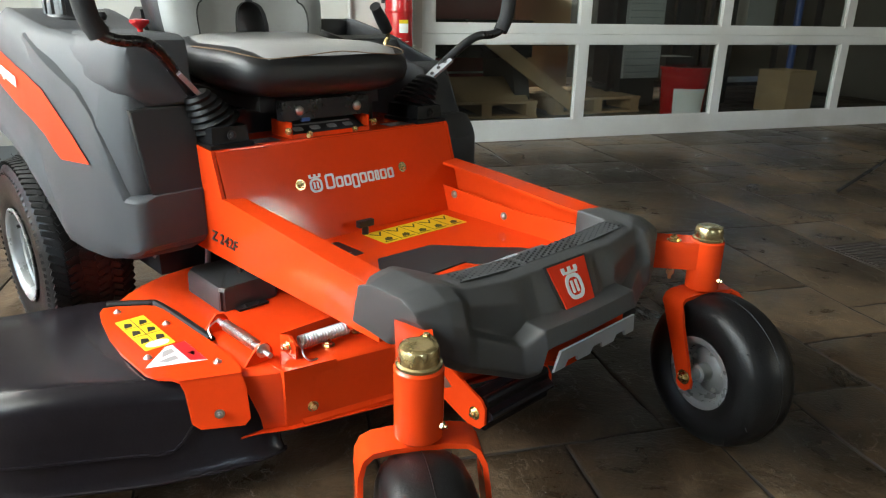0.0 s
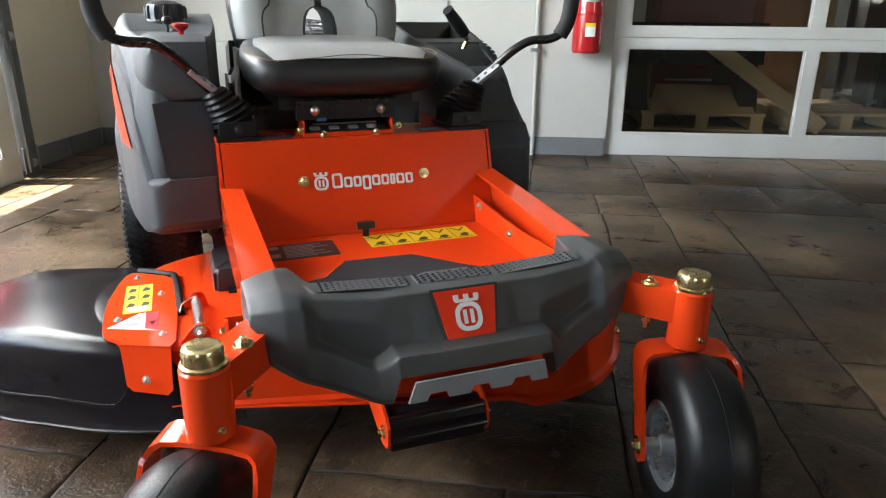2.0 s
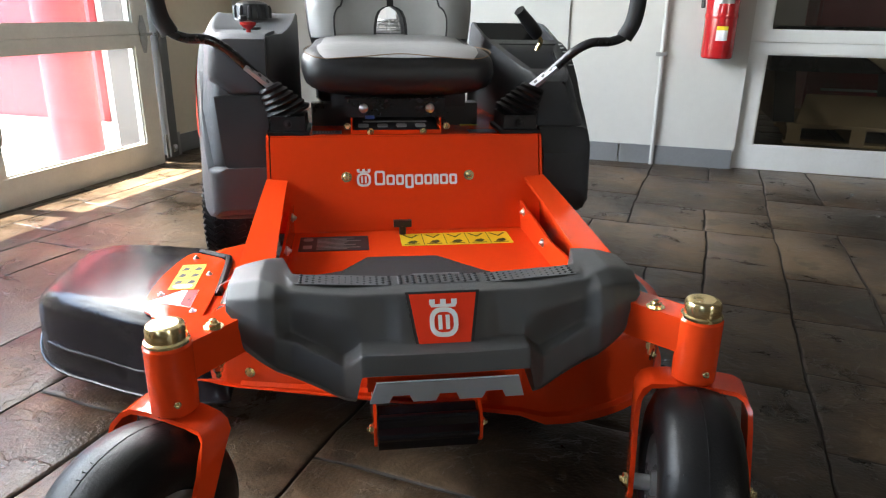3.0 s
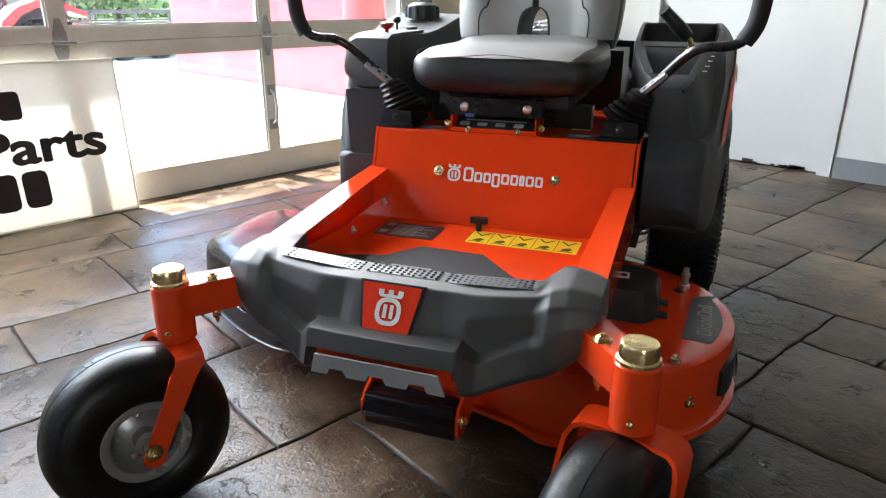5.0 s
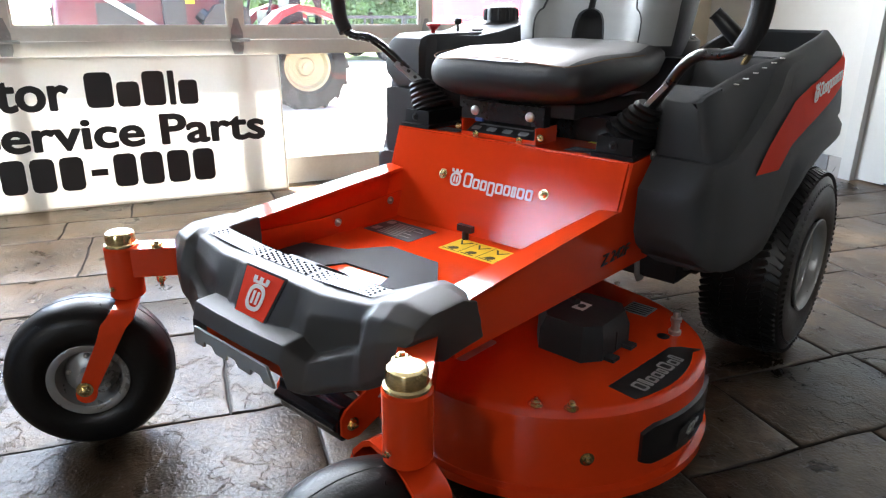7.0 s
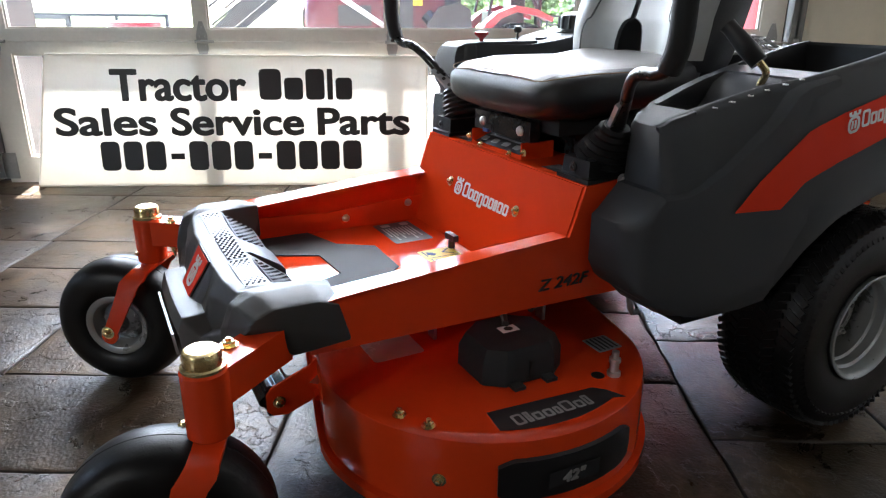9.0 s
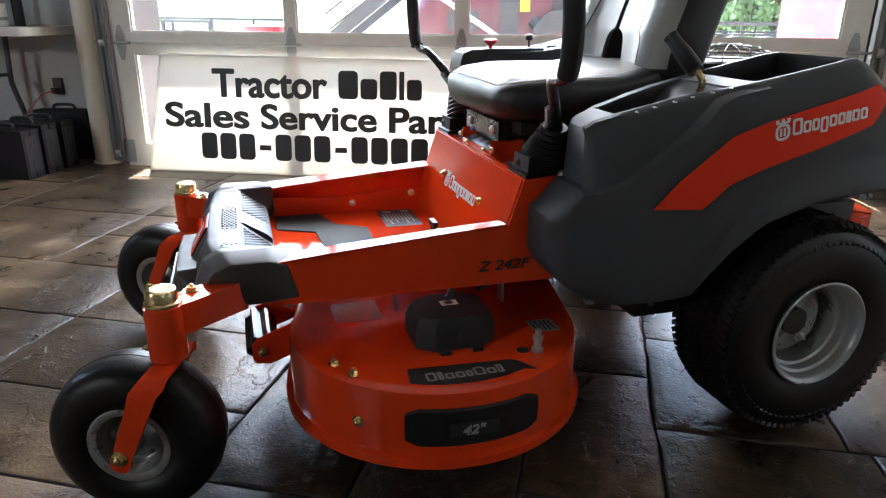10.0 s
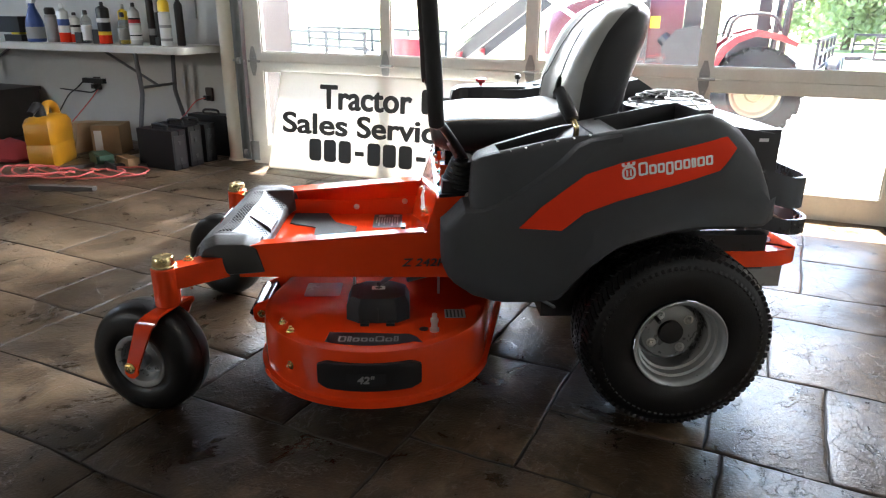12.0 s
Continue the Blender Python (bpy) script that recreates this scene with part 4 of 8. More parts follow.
ME = basis((0, -0.0262, 0.3335), (1, 0, 0), (0, 0.034, 0.058))
# raised black border paints the shade of the recess round the plate
flat("emblem_shade", [[(-0.039, -0.002), (0.039, -0.002), (0.051, 0.0715), (-0.051, 0.0715)]], BLACK, ME, bumper, "black border for the recess's shade round the plate", 0.0022)
flat("emblem_plate", [[(-0.035, 0.001), (0.035, 0.001), (0.046, 0.068), (-0.046, 0.068)]], DECAL_RED, ME, bumper, "orange emblem plate", 0.0035)
ME2 = basis(ME @ Vector((0, 0, 0.0036)), (1, 0, 0), (0, 0.034, 0.058))
flat("emblem_mark", [[(u * 0.95, v + 0.009) for u, v in poly] for poly in crest(0.051)], WHITE_INK, ME2, bumper, "plain white ring with bars", 0.001)
# notched grey step plate below it
pl = [(-0.094, 0.302), (0.094, 0.302), (0.103, 0.270)]
for c in (0.062, 0.0, -0.062):
    pl += [(c + 0.016, 0.270), (c + 0.011, 0.281), (c - 0.011, 0.281), (c - 0.016, 0.270)]
pl += [(-0.103, 0.270)]
bm = put_loft(bmesh.new(), [[(u, -0.067 + (0.302 - v) * 0.12, v) for u, v in pl], [(u, -0.063 + (0.302 - v) * 0.12, v) for u, v in pl]])
part("step_plate", bevel(bm, 0.0008), PLATE, mower, "light grey notched step plate", smooth=0)
part("front_crossbar", bevel(put_box(bmesh.new(), -0.105, 0.105, -0.040, 0.06, 0.274, 0.300), 0.004), ORANGE, mower)

# black ribbed roller on orange brackets
bm = bmesh.new()
ring = []
for i in range(48):
    t = 2 * math.pi * i / 48
    r = 0.030 + 0.0045 * math.cos(6 * t)
    ring.append((r * math.cos(t), r * math.sin(t)))
put_loft(bm, [[(x, 0.094 + u, 0.127 + v) for u, v in ring] for x in (-0.088, 0.070)])
part("front_roller", bm, BLACK_GLOSS, mower, "ribbed black anti-scalp roller", smooth=30)
for x in (-0.095, 0.073):
    pts = [(0.072, 0.112), (0.082, 0.101), (0.107, 0.097), (0.20, 0.130), (0.225, 0.135), (0.225, 0.215), (0.19, 0.215), (0.150, 0.182), (0.082, 0.155), (0.072, 0.142)]
    bracket = part("roller_bracket", prism(pts, "x", x, x + 0.005, 0.001), ORANGE, mower)
    bolt((x + (0.005 if x > 0 else 0.0), 0.094, 0.126), (1 if x > 0 else -1, 0, 0), GOLD, bracket, 0.008, 0.007)
    # bright solid patch put for the lit floor seen through the slot
    part("slot_opening", prism([(0.150, 0.150), (0.165, 0.142), (0.198, 0.172), (0.198, 0.196), (0.188, 0.196), (0.186, 0.178)], "x", x - 0.0006, x + 0.0056), STEEL, bracket, "bright patch for the see-through height slot")

# caster arms, pivots, forks and wheels
for s, yaw, trail in ((1, -18.0, 1.0), (-1, -32.0, 1.2)):
    px, py = s * 0.348, -0.052
    a, b = Vector((s * 0.262, 0.060, 0)), Vector((px - s * 0.008, py + 0.012, 0))
    d = (b - a).normalized()
    w = Vector((-d.y, d.x, 0)) * 0.024
    pts = [a - w, b - w, b + w, a + w]
    arm = part("caster_arm", bevel(loft([[(p.x, p.y, z) for p in pts] for z in (0.316, 0.367)]), 0.004), ORANGE, mower)
    bolt((s * 0.300, -0.012, 0.3672), (0, 0, 1), GOLD, arm, 0.009, 0.007)
    part("bolt_end", hexbolt(bmesh.new(), (s * 0.300, -0.012, 0.3158), (0, 0, -1), 0.007, 0.014), GOLD, arm)
    part("pivot_tube", lathe([(0.010, 0.276), (0.027, 0.276), (0.0295, 0.279), (0.0295, 0.366), (0.027, 0.369), (0.01, 0.369)], "z", 32, Matrix.Translation((px, py, 0))), ORANGE, arm)
    part("grease_cap", lathe([(0.0275, 0.3695), (0.0275, 0.373), (0.0245, 0.375), (0.0245, 0.388), (0.0225, 0.393), (0.018, 0.395), (0.014, 0.3945), (0.001, 0.394)], "z", 32, Matrix.Translation((px, py, 0))), GOLD, arm, "yellow zinc dust cap")
    nip = Vector((0, -1, 0)) if s > 0 else Vector((0.35, -0.93, 0))
    p0 = Vector((px, py, 0.297)) + nip * 0.0285
    part("grease_nipple", hexbolt(bmesh.new(), p0, nip, 0.005, 0.006, False), GOLD, arm)
    R = Matrix.Translation((px, py, 0)) @ Matrix.Rotation(radians(yaw), 4, "Z")
    # bent strap fork: over the tyre and down both sides to the axle
    half = [(0.076, -0.064, 0.128, 0.018), (0.0755, -0.050, 0.165, 0.022), (0.0745, -0.020, 0.236, 0.0255), (0.0725, -0.011, 0.254, 0.0262), (0.0665, -0.005, 0.2645, 0.0225), (0.056, -0.002, 0.2695, 0.0205), (0.030, 0.0, 0.2715, 0.0205)]
    turn = [0, 0, 6, 30, 58, 80, 88]
    line = [(-x, y, z, w2, -1, q) for (x, y, z, w2), q in zip(half, turn)] + [(x, y, z, w2, 1, q) for (x, y, z, w2), q in reversed(list(zip(half, turn)))]
    rings = []
    for x, y, z, w2, k, q in line:
        lean = Vector((0, 0.94, 0.33)) if q < 20 else Vector((0, 1, 0.12)).normalized()
        o = Vector((k * math.cos(radians(q)), 0, math.sin(radians(q)))) * 0.0035
        c = Vector((x, y * trail, z))
        rings.append([R @ (c - lean * w2 - o), R @ (c + lean * w2 - o), R @ (c + lean * w2 + o), R @ (c - lean * w2 + o)])
    fork = part("caster_fork", bevel(loft(rings), 0.0015, 40), ORANGE, mower, smooth=45)
    for k in (-1, 1):
        part("fork_end", lathe([(0.017, -0.0035), (0.017, 0.0035)], "x", 18, R @ Matrix.Translation((k * 0.076, -0.064 * trail, 0.130))), ORANGE, fork)
    bm = bmesh.new()
    put_lathe(bm, [(0.013, 0.270), (0.013, 0.279)], "z", 16, Matrix.Translation((px, py, 0)))
    part("pivot_pin", bm, STEEL, fork)
    for k in (-1, 1):
        bm = hexbolt(bmesh.new(), R @ Vector((k * 0.080, -0.065 * trail, 0.140)), R.to_3x3() @ Vector((k, 0, 0)), 0.0095, 0.007)
        part("axle_bolt", bm, GOLD, fork)
    C = R @ Matrix.Translation((0, -0.065 * trail, 0.1395))
    wheel = part("caster_wheel", lathe([(0.011, -0.072), (0.011, -0.05), (0.017, -0.049), (0.019, 0.049), (0.011, 0.05), (0.011, 0.072)], "x", 20, C), RIM, mower, "silver hub")
    tyre = [(0.066, -0.043), (0.072, -0.050), (0.090, -0.0535), (0.110, -0.0525), (0.126, -0.045), (0.135, -0.032), (0.139, -0.014), (0.1395, 0.0), (0.139, 0.014), (0.135, 0.032), (0.126, 0.045), (0.110, 0.0525), (0.090, 0.0535), (0.072, 0.050), (0.066, 0.043), (0.060, 0.03), (0.060, -0.03)]
    bm = bmesh.new()
    rings = []
    for i in range(64):
        t = 2 * math.pi * i / 64
        rings.append([C @ Vector((h, r * math.cos(t), r * math.sin(t))) for r, h in tyre])
    rows = [[bm.verts.new(p) for p in ring] for ring in rings]
    for i in range(64):
        aa, bb = rows[i], rows[(i + 1) % 64]
        for j in range(len(tyre)):
            bm.faces.new((aa[j], aa[(j + 1) % len(tyre)], bb[(j + 1) % len(tyre)], bb[j]))
    part("tyre", bm, RUBBER, wheel, "smooth black rubber caster tyre", smooth=40)
    bm = bmesh.new()
    put_lathe(bm, [(0.1385, -0.0012), (0.1402, -0.0004), (0.1402, 0.0004), (0.1385, 0.0012)], "x", 64, C)
    rng = random.Random(11 + s)
    for i in range(26):  # moulding whiskers
        t = rng.uniform(0, 6.283)
        h = rng.choice((-0.046, 0.046, -0.03, 0.03, 0.0))
        r0 = 0.124 if abs(h) > 0.04 else (0.1355 if abs(h) > 0.02 else 0.139)
        p = C @ Vector((h, r0 * math.cos(t), r0 * math.sin(t)))
        q = C @ Vector((h * 1.04, (r0 + 0.007) * math.cos(t + 0.02), (r0 + 0.007) * math.sin(t + 0.02)))
        put_tube(bm, [p, q], 0.0005, 4, 0)
    part("moulding_rib", bm, RUBBER, wheel)
    rim = [(0.019, -0.026), (0.030, -0.022), (0.046, -0.012), (0.052, -0.020), (0.056, -0.040), (0.0665, -0.0445), (0.0675, -0.0465), (0.0655, -0.0475), (0.054, -0.043), (0.049, -0.022), (0.045, -0.014), (0.030, -0.0235), (0.019, -0.028)]
    for k, sign in enumerate((1, -1)):
        bm = bmesh.new()
        put_lathe(bm, [(r, sign * h) for r, h in rim], "x", 40, C)
        part("rim", bm, RIM, wheel, "silver painted steel rim", smooth=50)
    for k in range(5):
        t = 2 * math.pi * k / 5 + 0.4
        for sign in (1, -1):
            p = C @ Vector((sign * 0.019, 0.036 * math.cos(t), 0.036 * math.sin(t)))
            part("rim_bolt", hexbolt(bmesh.new(), p, C.to_3x3() @ Vector((sign, 0, 0)), 0.005, 0.005, False), STEEL, wheel)

# cutting deck: one hull round two blade circles
CL, CR, RD = (0.218, 0.420), (-0.232, 0.522), 0.279


def hull(grow=0.0, n=40):
    r = RD + grow
    base = math.degrees(math.atan2(CR[1] - CL[1], CR[0] - CL[0]))
    out = []
    for (cx, cy), a0 in ((CL, base - 90 - 180), (CR, base - 90)):
        for i in range(n + 1):
            a = radians(a0 + 180 * i / n)
            out.append((cx + r * math.cos(a), cy + r * math.sin(a)))
    return out


def skirt(x, y, z):
    """Height of the rim: cut higher along the straight front."""
    k = min(1.0, max(0.0, (0.20 - x) / 0.10)) * min(1.0, max(0.0, (0.34 - y) / 0.06))
    return z + k * (0.126 - z) * (z < 0.126)


deck_rings = [[(x, y, skirt(x, y, z) + 0.001 * n) for x, y in hull(g)] for n, (g, z) in enumerate(((0.012, 0.088), (0.012, 0.102), (0.001, 0.104), (0.0, 0.205), (-0.003, 0.216), (-0.011, 0.2195), (-0.022, 0.2195)))]
bm = loft(deck_rings, caps=False)
inner_rings = [[(x, y, skirt(x, y, z)) for x, y in hull(g)] for g, z in ((0.012, 0.088), (-0.004, 0.088), (-0.006, 0.218))]
put_loft(bm, inner_rings, caps=False)
bm.faces.new([bm.verts.new((x, y, 0.2255)) for x, y in hull(-0.022)])
bm.faces.new([bm.verts.new((x, y, 0.218)) for x, y in hull(-0.006)])
bmesh.ops.remove_doubles(bm, verts=bm.verts[:], dist=0.0004)
deck = part("mower_deck", bm, ORANGE, mower, "orange stamped steel cutting deck", smooth=40)
bm = bmesh.new()
for p, d in (((0.351, 0.206, 0.2256), (0, 0, 1)), ((0.395, 0.232, 0.2256), (0, 0, 1)), ((-0.18, 0.30, 0.2256), (0, 0, 1)), ((-0.245, 0.29, 0.2256), (0, 0, 1))):
    part("deck_bolt", hexbolt(bmesh.new(), p, d, 0.0075, 0.008), GOLD, deck)
a = radians(-42)
part("deck_bolt", hexbolt(bmesh.new(), (CL[0] + RD * math.cos(a), CL[1] + RD * math.sin(a), 0.155), (math.cos(a), math.sin(a), 0), 0.0075, 0.007), GOLD, deck)
part("deck_bolt", hexbolt(bmesh.new(), (-0.304, 0.2515, 0.153), (-0.22, -0.975, 0), 0.0065, 0.006), GOLD, deck)
corner = [(-0.262, 0.2430), (-0.346, 0.2615), (-0.352, 0.34), (-0.26, 0.36)]
part("deck_corner", prism(corner, "z", 0.127, 0.2257, 0.003), ORANGE, deck, "square front corner of the deck")
part("front_lip", bevel(loft([[(x, y, z) for y, z in ((y0 + 0.004, 0.124), (y0 - 0.008, 0.124), (y0 - 0.008, 0.130), (y0 - 0.002, 0.135), (y0 + 0.004, 0.135))] for x, y0 in ((-0.322, 0.2565), (0.10, 0.1605))]), 0.0015), ORANGE, deck)
part("wash_stud", lathe([(0.011, 0.2255), (0.011, 0.232), (0.0075, 0.233), (0.0075, 0.248), (0.0095, 0.249), (0.0095, 0.256), (0.006, 0.257), (0.006, 0.268), (0.003, 0.269)], "z", 14, Matrix.Translation((0.402, 0.562, 0))), STEEL, deck, "zinc hose stud")
part("deck_hole", lathe([(0.011, 0.2252), (0.011, 0.2262)], "z", 16, Matrix.Translation((0.392, 0.538, 0))), BLACK_INK, deck, "dark round hole")
MD = basis((0, 0, 0.2257), *UP_X)
# product label on the deck: dark shape with plain bars
ang0, ang1 = radians(-24), radians(22)
lab = [(CL[0] + (RD - 0.024) * math.cos(ang0 + (ang1 - ang0) * i / 12), CL[1] + (RD - 0.024) * math.sin(ang0 + (ang1 - ang0) * i / 12)) for i in range(13)]
lab += [(0.462, 0.535), (0.432, 0.520), (0.418, 0.505), (0.404, 0.322)]
flat("deck_label", [lab], DECAL_BLACK, MD, deck, "dark label with plain grey bars", 0.0006)
ML = basis((0.459, 0.345, 0.2264), (0.02, 1, 0), (-1, 0.02, 0))
for letter in frames_for(bars(0, 0.006, 0.135, 0.026, [0.8, 0.4, 0.7, 0.7, 0.5, 0.9, 0.7, 0.5], tall=(0, 1, 5, 7)), 0.0042):
    flat("label_bar", letter, GREY_INK, ML, deck, "", 0.0003)
# black badge on the wall with the cutting width
bm = bmesh.new()
rings = []
for i in range(21):
    t = i / 20
    a = radians(-25 + 48 * t)
    end = 0.010 if i in (0, 20) else (0.004 if i in (1, 19) else 0.0)
    for_r = [(RD - 0.002, 0.126 + end), (RD + 0.006, 0.128 + end), (RD + 0.007, 0.158), (RD + 0.006, 0.193 - end), (RD - 0.002, 0.196 - end)]
    rings.append([(CL[0] + r * math.cos(a), CL[1] + r * math.sin(a), z) for r, z in for_r])
part("width_badge", bevel(loft(rings), 0.0015, 50), BLACK, deck, "black moulded badge on the deck wall", smooth=40)
a = radians(-2)
MB = basis((CL[0] + (RD + 0.0078) * math.cos(a), CL[1] + (RD + 0.0078) * math.sin(a), 0.158), (-math.sin(a), math.cos(a), 0), (0, 0, 1))
flat("badge_field", [rect(-0.043, -0.012, 0.043, 0.014)], GREY_DARK, MB, deck, "", 0.0006)
lettering("width_lettering", '42"', 0.024, GREY_INK, MB @ Matrix.Translation((-0.019, -0.008, 0.0016)), deck, "grey cutting width figure", 0.2, 0.037, 0.0009)
flat("clear_label", [rounded(0.102, 0.232, 0.194, 0.325, 0.008)], CLEAR_LABEL, MD, deck, "translucent label with faint print", 0.0005)
flat("serial_label", [rounded(0.284, 0.590, 0.334, 0.640, 0.003)], GREY_INK, MD, deck, "small grey data label", 0.0006)
flat("serial_print", [rect(0.288, 0.594 + 0.009 * i, 0.330, 0.598 + 0.009 * i) for i in range(5)], BLACK_INK, basis((0, 0, 0.2265), *UP_X), deck, "", 0.0003)
# spindle covers: an eight-sided grey box and, beside the chute, a square one
m = Matrix.Translation((0.300, 0.430, 0))
o = [(-0.075, -0.035), (-0.045, -0.075), (0.035, -0.075), (0.058, -0.045), (0.058, 0.045), (0.035, 0.075), (-0.045, 0.075), (-0.075, 0.035)]
rings = [[m @ Vector((u * k, v * k, z)) for u, v in o] for k, z in ((1.0, 0.226), (0.99, 0.262), (0.86, 0.284), (0.4, 0.287))]
cover = part("spindle_cover", bevel(loft(rings), 0.003, 20), GREY_DARK, deck, "charcoal plastic belt cover")
for u, v in ((0.066, 0.03), (0.066, -0.03)):
    part("cover_foot", put_box(bmesh.new(), u - 0.01, u + 0.01, v - 0.010, v + 0.010, 0.226, 0.232, m), GREY_DARK, cover)
part("seam", bevel(put_box(bmesh.new(), 0.0575, 0.0592, -0.002, 0.002, 0.228, 0.262, m), 0.0005), BLACK_INK, cover)
flat("cover_label", [rect(-0.012, -0.016, 0.010, 0.016)], WHITE_INK, m @ Matrix.Translation((-0.01, 0, 0.2872)), cover, "small white symbol label", 0.0004)
flat("cover_symbol", [[(u * 0.8 - 0.001, v) for u, v in rounded(-0.008, -0.008, 0.008, 0.008, 0.007)]], BLACK_INK, m @ Matrix.Translation((-0.01, 0, 0.2877)), cover, "", 0.0003)
right_plan = [(-0.318, 0.530), (-0.318, 0.660), (-0.302, 0.676), (-0.205, 0.676), (-0.190, 0.66), (-0.190, 0.545), (-0.205, 0.527), (-0.310, 0.522)]
rings = [[(-0.254 + (x + 0.254) * k, 0.60 + (y - 0.60) * k, z) for x, y in right_plan] for k, z in ((1.0, 0.226), (0.985, 0.262), (0.93, 0.270), (0.3, 0.272))]
cover = part("spindle_cover", bevel(loft(rings), 0.0025, 20), GREY, deck, "charcoal plastic belt cover")
part("seam", bevel(put_box(bmesh.new(), -0.3175, -0.3135, 0.5245, 0.5285, 0.228, 0.264), 0.0005), BLACK_INK, cover)
flat("slit", [[(-0.311, 0.532), (-0.308, 0.530), (-0.272, 0.590), (-0.275, 0.592)]], BLACK_INK, basis((0, 0, 0.2716), *UP_X), cover, "dark slit", 0.0006)
part("cover_foot", bevel(put_box(bmesh.new(), -0.292, -0.232, 0.505, 0.524, 0.226, 0.230), 0.001), BLACK, cover)
for x in (-0.275, -0.250):
    bolt((x, 0.513, 0.230), (0, 0, 1), BLACK, cover, 0.004, 0.003)
# belt and shaft clutter under the frame
bm = bmesh.new()
put_tube(bm, [(0.28, 0.43, 0.292), (0.10, 0.52, 0.292), (-0.10, 0.58, 0.292), (-0.27, 0.54, 0.292)], 0.006, 8, 4)
put_tube(bm, [(0.25, 0.50, 0.292), (0.06, 0.74, 0.290), (-0.20, 0.62, 0.292)], 0.006, 8, 4)
part("drive_belt", bm, BLACK, deck, "black drive belt")

# discharge chute: a black moulded flap on the right side
ST = [
    (-0.347, 0.282, 0.70, 0.2130, 0.086), (-0.352, 0.277, 0.71, 0.2190, 0.084), (-0.378, 0.280, 0.72, 0.2190, 0.082), (-0.41, 0.290, 0.74, 0.220, 0.078), (-0.48, 0.322, 0.757, 0.224, 0.072), (-0.55, 0.360, 0.772, 0.226, 0.068), (-0.62, 0.406, 0.790, 0.226, 0.066),
    (-0.68, 0.442, 0.797, 0.222, 0.066), (-0.73, 0.485, 0.790, 0.211, 0.068), (-0.765, 0.535, 0.772, 0.190, 0.072), (-0.79, 0.600, 0.735, 0.155, 0.078), (-0.800, 0.650, 0.69, 0.115, 0.085),
]
rings = []
for x, yf, yr, zt, zb in ST:
    w = yr - yf
    e = min(0.030, w * 0.3)
    rings.append([(x, yf - 0.010 * (zt > 0.15), zb), (x, yf, zb + 0.012), (x, yf + 0.004, zt - 0.07 if zt > 0.16 else zb + 0.016), (x, yf + 0.009, zt - 0.026), (x, yf + 0.016, zt - 0.012), (x, yf + e, zt - 0.003), (x, yf + e * 1.6, zt - 0.0004), (x, yf + e * 2.0, zt), (x, yr - w * 0.25, zt), (x, yr - e * 0.9, zt - 0.001), (x, yr - e * 0.6, zt - 0.006), (x, yr - 0.008, zt - 0.03), (x, yr, zb + 0.01), (x, yr - 0.02, zb)])
bm = loft(rings)
chute = part("discharge_chute", bm, CHUTE, mower, "black plastic discharge chute", smooth=60)
bm = bmesh.new()
put_tube(bm, [(x, yf - 0.011, zb + 0.002) for x, yf, yr, zt, zb in ST], 0.003, 6, 2)
part("chute_lip", bm, CHUTE, chute)
part("chute_ridge", tube([(-0.470, 0.314, 0.164), (-0.499, 0.328, 0.121), (-0.55, 0.358, 0.119), (-0.62, 0.404, 0.118), (-0.68, 0.440, 0.118), (-0.73, 0.483, 0.118)], 0.0028, 6, 2), CHUTE, chute, "raised edge along the front")
# the top swells up towards the hinge
bm = bmesh.new()
put_loft(bm, [[(-0.535 + 0.11 * k - 0.02 * math.sin(v * math.pi), 0.40 + 0.27 * v + 0.03 * k, 0.2215 + 0.0085 * min(1.0, k * 2.5) * math.sin(math.pi * min(1.0, max(0.0, 0.12 + 0.76 * v)))) for v in [i / 10 for i in range(11)]] for k in (0.0, 0.1, 0.22, 0.4, 0.7, 1.0)], closed=False, caps=False)
part("chute_swell", bm, CHUTE, chute, "swollen top beside the hinge", smooth=70)
# orange hinge plate over the chute with its labels, rod and springs
plate_pts = [(-0.474, 0.667), (-0.486, 0.650), (-0.497, 0.607), (-0.509, 0.532), (-0.512, 0.467), (-0.509, 0.382), (-0.500, 0.357), (-0.485, 0.342), (-0.480, 0.328), (-0.400, 0.292), (-0.391, 0.312), (-0.388, 0.422), (-0.395, 0.592), (-0.401, 0.618), (-0.412, 0.631), (-0.458, 0.662)]
hinge_plate = part("chute_hinge_plate", prism(plate_pts, "z", 0.228, 0.2325, 0.001), ORANGE, mower, "orange plate over the chute")
# black tube for the dark band between plate and deck
part("plate_edge", bevel(tube([(-0.462, 0.684, 0.229), (-0.405, 0.644, 0.229), (-0.390, 0.615, 0.229), (-0.382, 0.43, 0.229)], 0.0075, 8, 3), 0.0005), BOOT, hinge_plate, "black band along the plate edge")
part("plate_tab", bevel(loft([[(-0.480, 0.330 + k, 0.2318), (-0.400, 0.294 + k, 0.2318), (-0.400, 0.279 + k, 0.216), (-0.403, 0.268 + k, 0.165), (-0.412, 0.270 + k, 0.156), (-0.466, 0.302 + k, 0.156), (-0.475, 0.308 + k, 0.165), (-0.477, 0.318 + k, 0.216)] for k in (0.0, 0.004)]), 0.001), ORANGE, hinge_plate)
bolt((-0.442, 0.287, 0.181), (-0.48, -0.87, 0), STEEL, hinge_plate, 0.0052, 0.005)
for p in ((-0.462, 0.632), (-0.416, 0.530), (-0.487, 0.428), (-0.412, 0.345)):
    bolt((*p, 0.2325), (0, 0, 1), STEEL, hinge_plate, 0.0046, 0.004)
MC = basis((0, 0.012, 0.2326), *UP_X)
